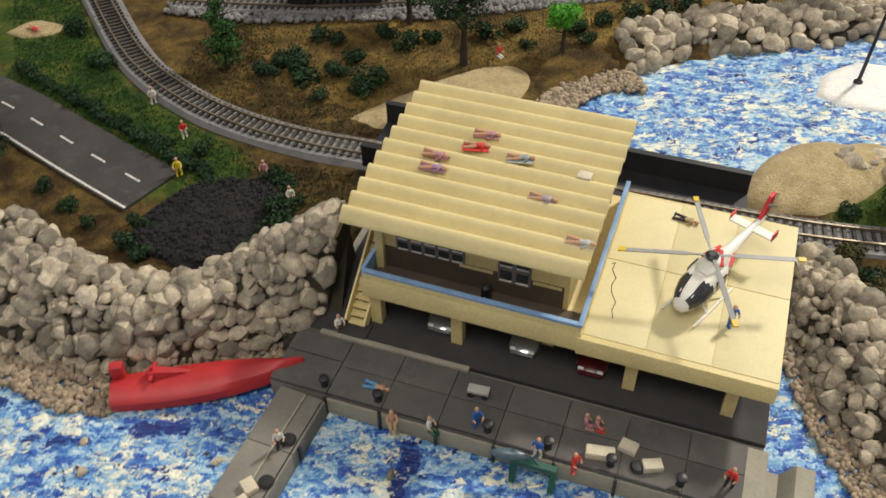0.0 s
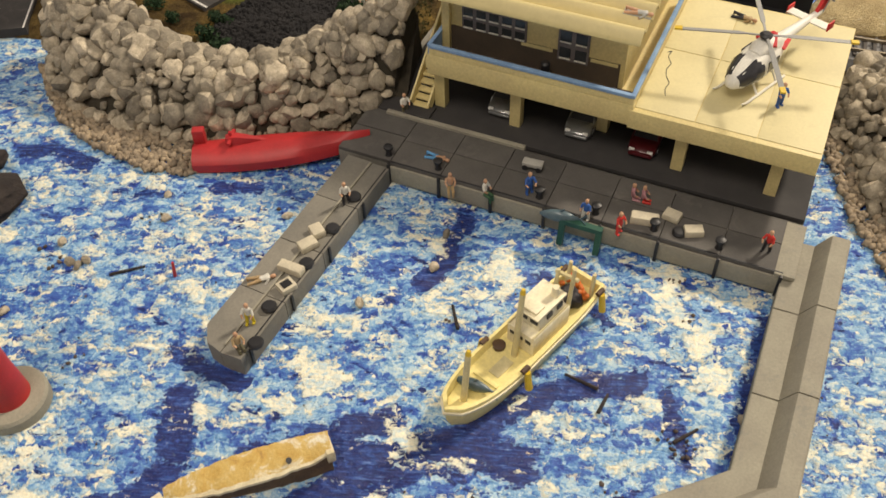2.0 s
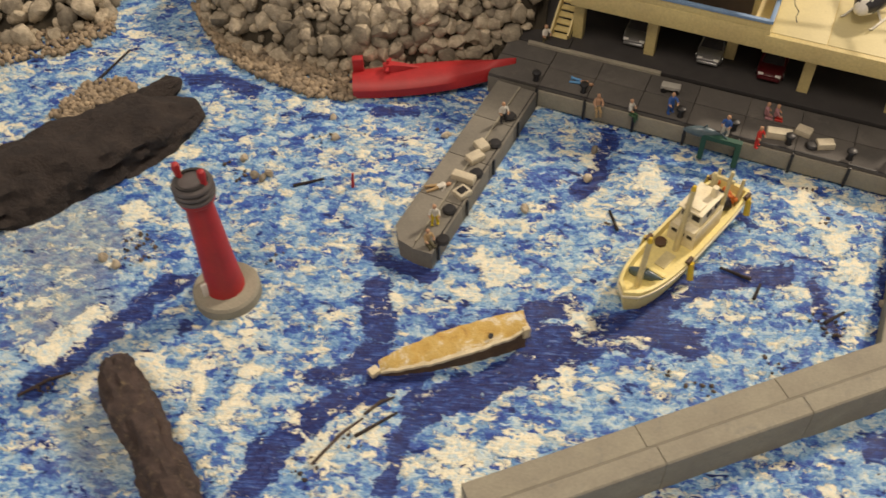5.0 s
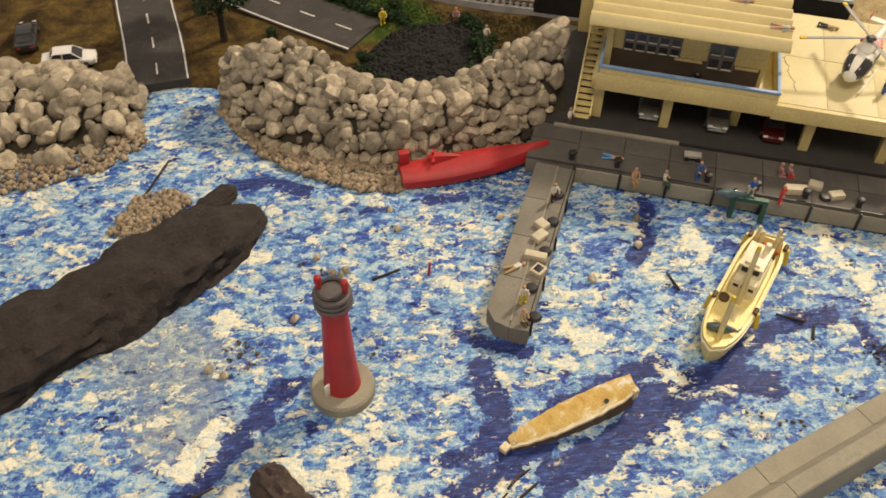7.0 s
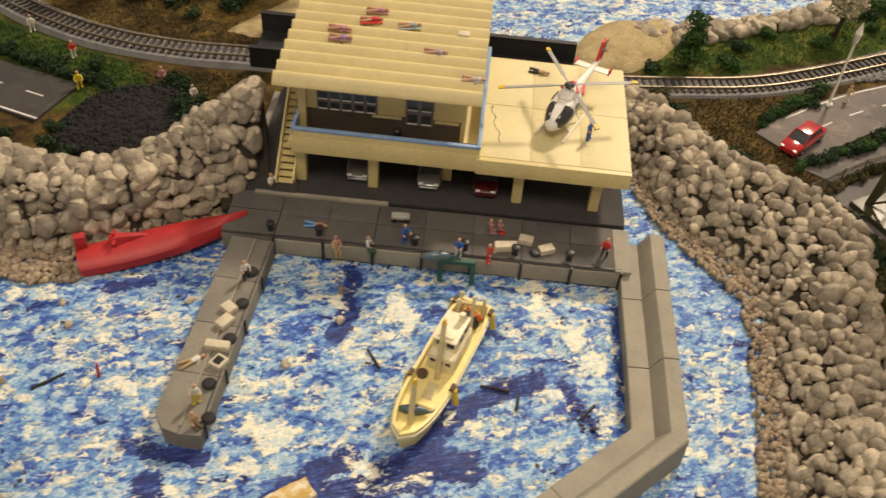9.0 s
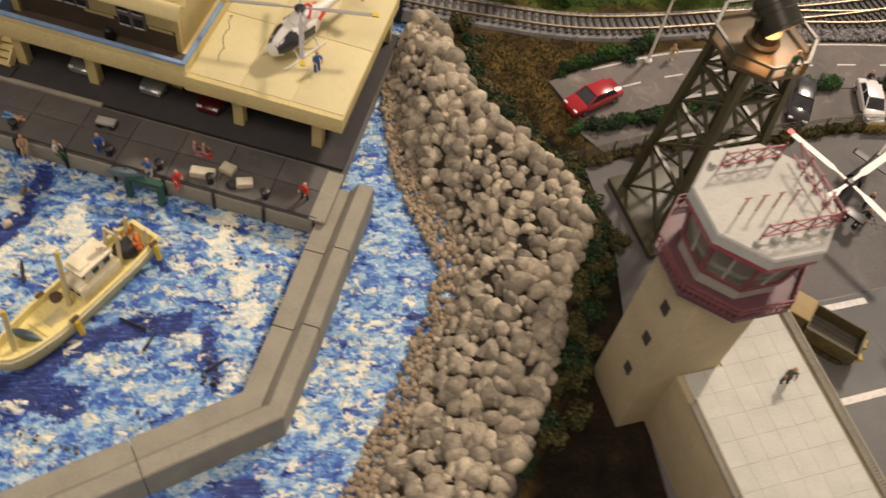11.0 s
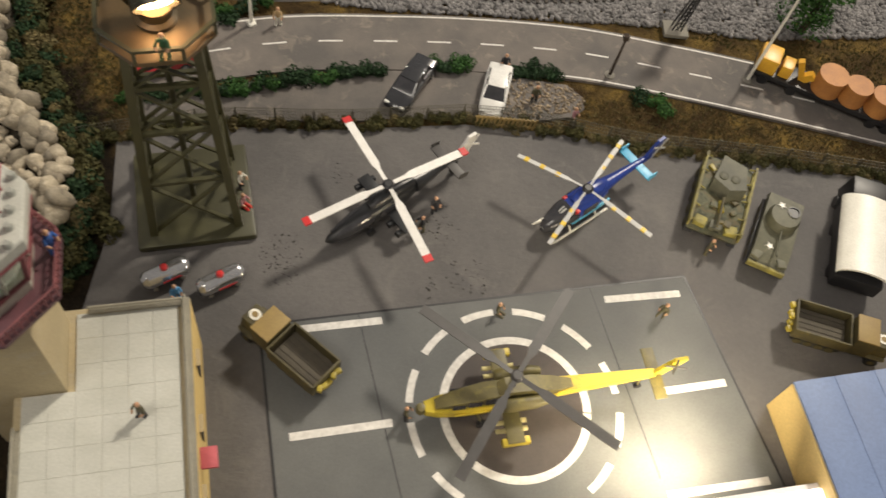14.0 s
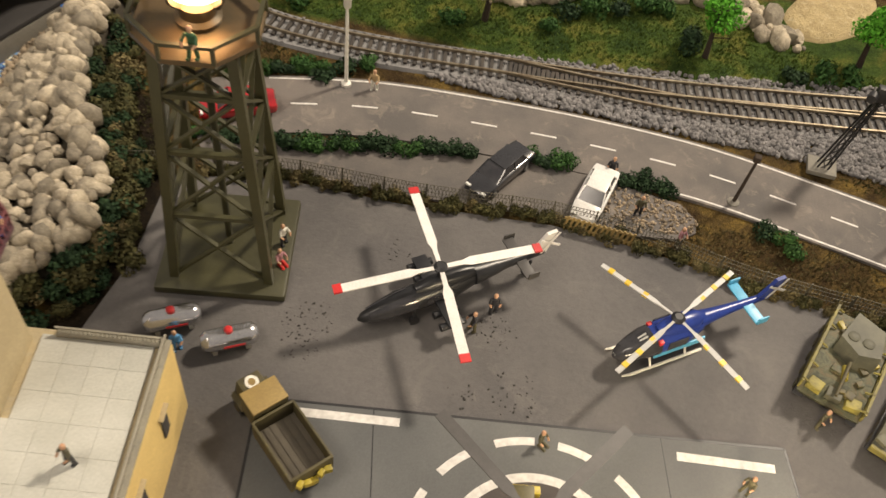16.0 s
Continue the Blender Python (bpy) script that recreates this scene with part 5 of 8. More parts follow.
bm = B(); box(bm, -1.9, 0, 3.45, 2.6, 1.75, 1.3, 0, 0.14, top=0.86); wh = part("wheelhouse", bm, BOATWHITE, boat, "white wheelhouse")
bm = B(); box(bm, -1.75, 0, 4.15, 2.9, 1.85, 0.16, 0, 0.06); part("wheelhouse_roof", bm, BOATWHITE, boat)
for y in (-0.5, 0.5):
    bm = B(); box(bm, -0.66, y * .8, 3.5, 0.1, 0.55, 0.5, 0, 0.02); part("window", bm, BLACK, wh)
for y in (-0.7, 0, 0.7):
    bm = B(); box(bm, 0.11, y * .85, 2.3, 0.08, 0.4, 0.26, 0, 0.02); part("window", bm, BLACK, boat)
for s in (-1, 1):
    for x in (-2.6, -1.6):
        bm = B(); box(bm, x, s * 0.85, 3.55, 0.5, 0.1, 0.4, 0, 0.02); part("window", bm, BLACK, wh)
for x, h in ((0.75, 5.6), (5.5, 4.6)):
    bm = B(); cyl(bm, (x, 0.1, 1.1), (x - 0.5, 0.1, 1.1 + h), 0.22, 0.18, 12); part("mast", bm, BOATPOLE, boat, "pale yellow mast")
    bm = B(); cyl(bm, (x - 0.5, 0.1, 1.1 + h), (x - 0.54, 0.1, 1.45 + h), 0.19, 0.12, 10); part("mast_tip", bm, YELLOWP, boat)
for x, y, h, tx in ((-3.6, 0.75, 5.6, -4.0), (-3.4, -0.35, 4.9, -3.9), (-5.9, 0.95, 3.4, -6.1), (-5.9, -0.95, 3.2, -6.2)):
    bm = B(); cyl(bm, (x, y, 1.2), (tx, y, h), 0.17, 0.13, 10); part("stern_post", bm, BOATPOLE, boat)
bm = B(); bar(bm, (-4.0, -0.6, 4.5), (-4.0, 1.1, 4.8), 0.2, 0.2); part("crosstree", bm, BOATPOLE, boat)
bm = B(); cyl(bm, (-2.6, 0.45, 4.2), (-2.6, 0.45, 5.0), 0.26, 0.22, 12); part("funnel", bm, BOATWHITE, boat)
bm = B(); box(bm, -1.0, 0, 4.32, 0.9, 1.2, 0.2, 0, 0.07); part("roof_locker", bm, BOATWHITE, boat)
for sd in (-1, 1):
    bm = B(); cyl(bm, (0.15, sd * 0.95, 2.95), (-3.4, sd * 0.95, 2.95), 0.06, 0.06, 8); part("grab_rail", bm, BOATPOLE, boat)
bm = B(); box(bm, 2.0, 0.1, 1.26, 1.5, 0.8, 0.14, 0, 0.04); part("deck_hatch", bm, BOATPOLE, boat)
bm = B(); lathe(bm, [(0.4, 1.2), (0.42, 1.5), (0.3, 1.55)], 16, (0.9, -1.0, 0)); part("rope_drum", bm, BROWNP, boat)
for x, y in ((1.6, 1.65), (1.6, -1.65), (-6.3, -1.5), (-6.2, 1.5)):
    bm = B(); cyl(bm, (x, y * 1.08, 1.9), (x, y * 1.2, 0.4), 0.2, 0.24, 10); part("fender", bm, YELLOWP, boat, "yellow fender")
    bm = B(); cyl(bm, (x - .3, y * .98, 2.0), (x + .3, y * .98, 2.0), 0.18, 0.18, 10); part("cleat", bm, BROWNP, boat)
bm = stone_mesh(31, 3, 0.5)
for v in bm.verts:
    v.co = Vector((v.co.x * 1.0 - 4.9, v.co.y * 0.85 - 0.2, max(1.2, v.co.z * 0.7 + 1.6)))
part("net", bm, NET, boat, "black heap of netting", 60)
random.seed(12)
for k in range(16):
    bm = B()
    bmesh.ops.create_icosphere(bm, subdivisions=2, radius=0.2)
    bmesh.ops.translate(bm, verts=bm.verts, vec=(-5.3 - random.uniform(0, 1.0), random.uniform(-1.0, 1.0), 1.5 + random.uniform(0, .5)))
    part("float", bm, ORANGEP, boat)
bm = B(); box(bm, 3.3, 0, 1.3, 0.3, 1.8, 0.16, 0, 0.03); part("hatch_coaming", bm, HULLP, boat)
bm = B(); box(bm, 5.9, 0, 1.5, 0.9, 1.5, 0.4, 0, 0.06); part("bow_bench", bm, HULLP, boat)


def fish(name, x, y, z, rz, L, label):
    bm = B()
    rings = []
    for k in range(9):
        t = k / 8
        r = L * 0.16 * math.sin(math.pi * min(1, t * 1.05 + .02)) ** 0.7 + 0.02
        rings.append([(L * (0.5 - t), r * 0.8 * math.cos(a), r * math.sin(a)) for a in [2 * math.pi * i / 10 for i in range(10)]])
    loft(bm, rings)
    for s in (-1, 1):
        bar(bm, (-L * 0.47, 0, 0), (-L * 0.62, s * L * 0.16, 0), L * 0.03, L * 0.06)
    bar(bm, (0.05 * L, 0, 0.1 * L), (-0.08 * L, 0, 0.24 * L), 0.06, 0.12)
    ob = part(name, bm, FISHM, None, "", 50)
    ob.matrix_basis = place(x, y, z, rz)
    return tagged(ob, label, "fish")


fish("toy_fish", 1.6, 22.6, 1.65, 160, 2.6, "dark blue-grey toy fish lying on the boat deck")
fish("toy_fish", 6.6, 36.2, 2.4, 170, 2.9, "blue-grey toy dolphin lying on the quay")

# capsized red hull
red = thing("red_boat", -14.5, 43.4, 0.1, 7.5, "bright red upturned toy boat hull on the pebbles", "boat")
bm = B()
rings = []
for k in range(15):
    t = k / 14
    w = 1.45 * (1 - max(0, (t - 0.35) / 0.65) ** 2.2) * (0.85 + .15 * min(1, t * 4)) + 0.05
    zc, lift = 1.1 + 1.0 * t ** 1.5, 0.0
    x = -6.8 + 13.6 * t
    rings.append([(x, -w, zc - 1.1), (x, -w * 1.02, zc - 0.35), (x, -w * 0.8, zc + 0.05), (x, -w * .15, zc + 0.35), (x, w * .15, zc + .35), (x, w * 0.8, zc + 0.05), (x, w * 1.02, zc - 0.35), (x, w, zc - 1.1)])
loft(bm, rings)
part("hull", bm, REDP, red)
bm = B(); box(bm, -6.3, 0.9, 1.75, 0.9, 0.7, 1.5, 0, 0.08); part("tail_fin", bm, REDP, red)
bm = B(); loft(bm, [[(x, 0.35 + w, z), (x, 0.35 - w, z), (x, 0.35 - w * .6, z + h), (x, 0.35 + w * .6, z + h)] for x, w, z, h in ((-4.2, .45, 1.2, .9), (-3.4, .5, 1.2, 1.0), (-2.2, .35, 1.3, .65), (-0.8, .08, 1.4, .15))]); part("skeg", bm, REDP, red)
bm = B(); bar(bm, (-3.9, -0.4, 1.9), (-3.6, 1.1, 2.1), 0.25, 0.2); bar(bm, (-3.8, 0.4, 1.9), (-3.8, 0.4, 2.5), 0.2, 0.2); part("strut", bm, REDP, red)

# half-sunk pale hull
def ochre():
    m, nt, bsdf, vec = start("rusted_hull")
    c = ramp_node(nt, noise_node(nt, vec, 0.7, 5, 0.7, 0.8), [(0.36, (0.80, 0.74, 0.58)), (0.46, (0.62, 0.44, 0.14)), (0.6, (0.56, 0.35, 0.08)), (0.72, (0.30, 0.17, 0.06))])
    nt.links.new(c, bsdf.inputs["Base Color"])
    bsdf.inputs["Roughness"].default_value = 0.6
    bump_node(nt, bsdf, noise_node(nt, vec, 5, 5), 0.06)
    return m


wr = thing("sunken_hull", -10.7, 16.4, 0, 19, "half-sunk ochre hull with chipped cream edges", "boat")
# brown wood, with the shadow on the hull's lower side put into its colour
HULL_SHADE = mat("shaded_hull_side", (0.16, 0.095, 0.045), (0.09, 0.055, 0.032), 0.9, 0.8, bump=.1, bscale=3)
CREAMCHIP = mat("chipped_cream_paint", (0.74, 0.66, 0.46), (0.62, 0.52, 0.32), 1.2, 0.6, bump=.06, bscale=4)
sides, tops, rim = [], [], []
for k in range(29):
    t = k / 28
    w = 1.0 * math.sin(math.pi * (0.05 + 0.80 * t)) ** 0.6
    x = -4.9 + 9.6 * t
    j = 0.16 * noise.noise(Vector((x * 1.3, 0, 3)))
    zf, zb = 0.35 + 1.5 * t ** 0.8 + j, 0.75 + 1.75 * t ** 0.8 + 0.16 * noise.noise(Vector((x * 1.6, 5, 3)))
    yf, yb = -w + 0.12 * noise.noise(Vector((x * 2, 8, 0))), w * 0.75 + 0.12 * noise.noise(Vector((x * 2, 2, 0)))
    sides.append([(x * .97, yf - .12 + .25 * w, -0.9), (x, yf, zf - .03), (x, yb, zb - .03), (x * .97, yb, -0.9)])
    tops.append([(x, yf - .03, zf - .05), (x, yf * .5, (zf + zb) / 2 - .05 + .05), (x, yb + .03, zb), (x, yb + .03, zb - .16), (x, yf - .03, zf - .18)])
    rim.append([(x, yf - .07, zf + .02), (x, yf + .26 + .14 * noise.noise(Vector((x * 2.2, 1, 1))), zf + .10), (x, yf + .2, zf - .1), (x, yf - .07, zf - .2)])
bm = B(); loft(bm, sides); part("side", bm, HULL_SHADE, wr, "brown side darkened as in shadow")
bm = B(); loft(bm, tops); part("top", bm, ochre(), wr, smooth=40)
bm = B(); loft(bm, rim); part("chipped_rim", bm, CREAMCHIP, wr, "chipped cream rim")
bm = B(); box(bm, 4.55, -.1, 1.55, .5, 1.3, 1.0, 8, .12); part("broken_end", bm, CREAMCHIP, wr)
bm = B(); box(bm, -5.3, -.2, .35, .7, .6, .5, 25, .12); part("broken_tip", bm, CREAMCHIP, wr)
bm = B(); cyl(bm, (2.3, -0.35, 1.5), (2.3, -0.5, 1.95), 0.17, 0.17, 12); part("porthole", bm, BLACK, wr)

# lighthouse
lh = thing("lighthouse", -26.6, 20.3, 0, 0, "red toy lighthouse on a round stone-grey base", "lighthouse")
bm = B(); lathe(bm, [(2.3, -0.3), (2.3, 0.75), (2.15, 0.95), (1.2, 1.0)], 40); part("base", bm, CONCRETE_L, lh)
bm = B(); lathe(bm, [(1.32, 0.98), (1.13, 3.6), (0.88, 8.9), (0.88, 9.2), (1.15, 9.5), (1.18, 9.75), (0.95, 9.8)], 40); part("shaft", bm, REDP, lh, "red tapered shaft")
for k in range(3):
    bm = B(); lathe(bm, [(1.0, 9.75 + .42 * k), (1.22, 9.8 + .42 * k), (1.28, 9.93 + .42 * k), (1.22, 10.06 + .42 * k), (1.0, 10.12 + .42 * k)], 36); part("collar", bm, mat("dark_grey_collar", (0.11, 0.10, 0.10), (0.08, 0.07, 0.07), 1.0, 0.5), lh, "dark grey ring collar")
bm = B(); lathe(bm, [(1.0, 9.8), (1.0, 11.1), (0.82, 11.1), (0.8, 10.4)], 36); part("crown", bm, DARKFLOOR, lh)
for x, y in ((-0.85, 0.3), (0.85, -0.2)):
    bm = B(); cyl(bm, (x, y, 10.7), (x, y, 11.9), 0.2, 0.2, 12); part("pin", bm, REDP, lh)
    bm = B(); lathe(bm, [(0.24, 11.5), (0.27, 11.7), (0.22, 12.0), (0.1, 12.1)], 14, (x, y, 0)); part("lamp_cap", bm, REDP, lh, "red lamp cap")
bm = B(); box(bm, -0.9, -0.92, 1.6, 0.7, 0.18, 1.2, 45, 0.04); part("door", bm, WHITEP, lh, "white door")

# dark log and driftwood
BARK = mat("dark_bark", (0.040, 0.030, 0.026), (0.022, 0.017, 0.016), 0.7, 0.9, bump=0.25, bscale=2.6, dirt=(0.055, 0.042, 0.034))
DRIFT = mat("weathered_wood", (0.085, 0.058, 0.050), (0.045, 0.032, 0.030), 0.9, 0.9, bump=0.22, bscale=3.0, dirt=(0.20, 0.15, 0.09))


def log(name, a, b, w, h, material, label, seed, n=70):
    a, b = Vector(a), Vector(b)
    d = (b - a).normalized()
    s = Vector((-d.y, d.x, 0))
    bm = B()
    rings = []
    for k in range(n + 1):
        t = k / n
        c = a.lerp(b, t)
        e = min(1, 0.72 + 4 * t) * min(1, 0.25 + 5 * (1 - t))
        ring = []
        for i in range(40):
            q = 2 * math.pi * i / 40
            r = 1 + 0.32 * noise.noise(Vector((t * 5 + seed, math.cos(q) * 1.4, math.sin(q) * 1.4))) + 0.22 * noise.noise(Vector((t * 9 + seed, math.cos(q) * 5, math.sin(q) * 5))) + 0.12 * noise.noise(Vector((t * 30 + seed, math.cos(q) * 8, math.sin(q) * 8)))
            p = c + s * (math.cos(q) * w * r * e) + Vector((0, 0, math.sin(q) * h * r * e))
            ring.append((p.x, p.y, p.z))
        rings.append(ring)
    loft(bm, rings)
    ob = part(name, bm, material, None, "", 60)
    return tagged(ob, label, "log")


log("dark_log", (-56, 20.5, 0.6), (-33.4, 38.7, 0.7), 3.8, 2.4, BARK, "long black-brown driftwood trunk on the water", 3)
log("log_branch", (-39.5, 36.5, 1.4), (-35.6, 41.4, 1.3), 1.0, 0.8, BARK, "dark broken branch beside the trunk", 8, 14)
log("driftwood", (-31.8, 13.1, 1.5), (-22.6, 0.5, 1.2), 1.4, 1.5, DRIFT, "thick brown weathered driftwood log", 5)
for k, (x, y, L, rz) in enumerate(((-23.0, 31.2, 2.4, 20), (-42.8, 44.3, 5.0, 70), (0.0, 28.8, 2.0, 100), (8.1, 24.4, 2.2, 150), (14.1, 20.9, 1.8, 30), (9.4, 22.8, 1.5, 60), (-15, 10.8, 3.0, 35))):
    bm = B()
    cyl(bm, (-L / 2, 0, 0.14), (L / 2, 0.15, 0.1), 0.13, 0.09, 7)
    ob = part("twig", bm, BARK)
    ob.matrix_basis = place(x, y, 0.0, rz)
    tagged(ob, "dark brown twig stuck on the painted water", "twig", "twigs on the water")
for k, (x, y) in enumerate(((-27.4, 31.8), (-26.7, 31.5), (-26.2, 32.0), (-1.9, 33.0), (-6.5, 29.5), (-28.6, 33.6), (-30.2, 27.2), (-36.4, 22.8), (-35.2, 22.2), (-21.8, 36.4), (-1.3, 36.2), (-22.4, 38.8), (-13, 37.2), (17.5, 22.2))):
    ob = new("pebble", STONES[k % 9])
    ob.matrix_basis = Matrix.LocRotScale(Vector((x, y, 0.12)) * CM, Euler((k, k * 2.0, k)), (0.36, 0.42, 0.3))
    tagged(ob, "small tan pebble glued on the painted water", "pebble", "pebbles on the water")
CHIPS = mat("dark_wood_chips", (0.13, 0.095, 0.07), (0.055, 0.042, 0.038), 1.5, 0.9, vary=0.4)
chips = []
random.seed(31)
for cx, cy, r, n in ((-34.0, 24.8, 1.0, 26), (-34.6, 23.2, 1.2, 22), (-33.2, 23.9, 0.9, 14), (-28.5, 31.7, 0.8, 16), (-22.8, 36.4, 0.7, 14), (-23.8, 23.5, 0.8, 10), (14.0, 20.0, 0.9, 22), (13.4, 20.8, 0.8, 12), (9.1, 16.9, 1.0, 16),
                     (4.8, 14.9, 0.8, 12), (2.4, 15.9, 0.5, 6), (-0.2, 28.4, 0.5, 7), (-16.5, 9.5, 0.9, 12), (-18.5, 7.6, 1.0, 14), (-37.0, 12.4, 1.0, 14), (14.6, 32.6, 0.6, 10), (15.0, 29.6, 0.6, 8), (-14.5, 37.5, 0.8, 10), (-30.5, 33.2, 0.7, 9)):
    for _ in range(n // 2):
        a, q = random.uniform(0, 6.3), random.random() ** 0.5 * r * 1.3
        chips.append((Vector((cx + q * math.cos(a), cy + 0.7 * q * math.sin(a), 0.08)), random.uniform(0.05, 0.20)))
for _ in range(260):
    chips.append((Vector((random.uniform(-44, 26), random.uniform(6, 42), 0.05)), random.uniform(0.03, 0.09)))
heap("wood_chips", chips, CHIPS, "dark bark chips and grit stuck on the painted water", "chips")
for x, y, L, rz in ((-17.2, 9.6, 4.2, 52), (-15.0, 12.2, 2.2, 38), (-36.6, 12.2, 3.4, 34)):
    bm = B()
    cyl(bm, (-L / 2, 0, 0.1), (L * 0.1, 0.18, 0.16), 0.10, 0.12, 7)
    cyl(bm, (L * 0.1, 0.18, 0.16), (L / 2, 0.0, 0.1), 0.12, 0.06, 7)
    ob = part("twig", bm, DRIFT)
    ob.matrix_basis = place(x, y, 0.0, rz)
    tagged(ob, "thin brown twig lying along a dark wave", "twig", "twigs on the water")
bm = B(); cyl(bm, (0, 0, 0), (0.1, 0.1, 1.3), 0.13, 0.09, 8)
tagged(part("red_peg", bm, REDP), "small red plastic peg standing in the water", "peg").matrix_basis = place(-19.6, 31.1, 0, 0)
frame_g = thing("green_gantry", 7.9, 35.3, 0.2, -19, "dark green plastic frame leaning at the quay", "frame")
bm = B()
bar(bm, (-1.3, 0, 0), (-1.3, 0.3, 2.0), 0.4, 0.4); bar(bm, (1.3, 0, 0), (1.3, 0.3, 2.0), 0.4, 0.4)
part("leg", bm, GREENP, frame_g)
bm = B(); bar(bm, (-1.5, 0.3, 2.0), (1.5, 0.3, 2.0), 0.45, 0.4); part("crossbar", bm, GREENP, frame_g)

# ---------------------------------------------------------------- figurines
SKIN = mat("flesh_paint", (0.55, 0.32, 0.19), (0.48, 0.27, 0.16), 1.0, 0.6)
PAINT = {}


def paint(c):
    if c not in PAINT:
        PAINT[c] = mat("figure_paint", c, tuple(v * 0.8 for v in c), 2.0, 0.55, bscale=9)
    return PAINT[c]


WHITE, BLUE, REDC, KHAKI, DARK, PINK, YEL, TAN, GRN, LBLUE, FLESH = (0.7, 0.68, 0.6), (0.03, 0.11, 0.38), (0.6, 0.035, 0.025), (0.10, 0.09, 0.05), (0.025, 0.025, 0.03), (0.45, 0.22, 0.24), (0.7, 0.55, 0.03), (0.46, 0.32, 0.16), (0.03, 0.10, 0.04), (0.10, 0.32, 0.6), (0.55, 0.32, 0.19)


def figure(x, y, z, rz, top, low, label, lying=False, sit=False, group=""):
    """A plain painted figurine about two centimetres tall: one mesh."""
    bm = B()
    arm = 0.25 + 0.2 * math.sin(x * 3 + y)
    for s in (-1, 1):
        if sit:
            cyl(bm, (s * .14, 0, .55), (s * .16, -.5, .5), .13, .11, 8, mi=1)
            cyl(bm, (s * .16, -.5, .5), (s * .16, -.55, 0.02), .11, .09, 8, mi=1)
        else:
            cyl(bm, (s * .12, 0, .92), (s * .2, s * .08, 0.06), .14, .10, 8, mi=1)
            box(bm, s * .2, s * .08 - .06, .05, .16, .3, .1, mi=1)
        cyl(bm, (s * .25, 0, 1.42), (s * (.34 + .1 * arm), -.15 - arm * .3, 1.1), .09, .08, 8, mi=0)
        cyl(bm, (s * (.34 + .1 * arm), -.15 - arm * .3, 1.1), (s * .25, -.35 - arm * .3, .95), .075, .06, 8, mi=2)
    loft(bm, [[(w * math.cos(a), d * math.sin(a), h) for a in [2 * math.pi * i / 10 for i in range(10)]] for w, d, h in ((.2, .14, .85), (.22, .15, 1.0), (.2, .14, 1.15), (.27, .16, 1.4), (.2, .12, 1.5), (.07, .07, 1.54))], mi=0)
    lathe(bm, [(.06, 1.52), (.08, 1.58), (.13, 1.66), (.15, 1.76), (.13, 1.87), (.06, 1.93)], 10, (0, -.02, 0), mi=2)
    if sit:
        bmesh.ops.translate(bm, verts=bm.verts, vec=(0, 0, -0.45))
    ob = part("figurine", bm, [paint(top), paint(low), SKIN], None, "", 50)
    ob.matrix_basis = place(x, y, z + (0.14 if lying else 0), rz, 88 if lying else 0)
    return tagged(ob, label, "figurine", group)


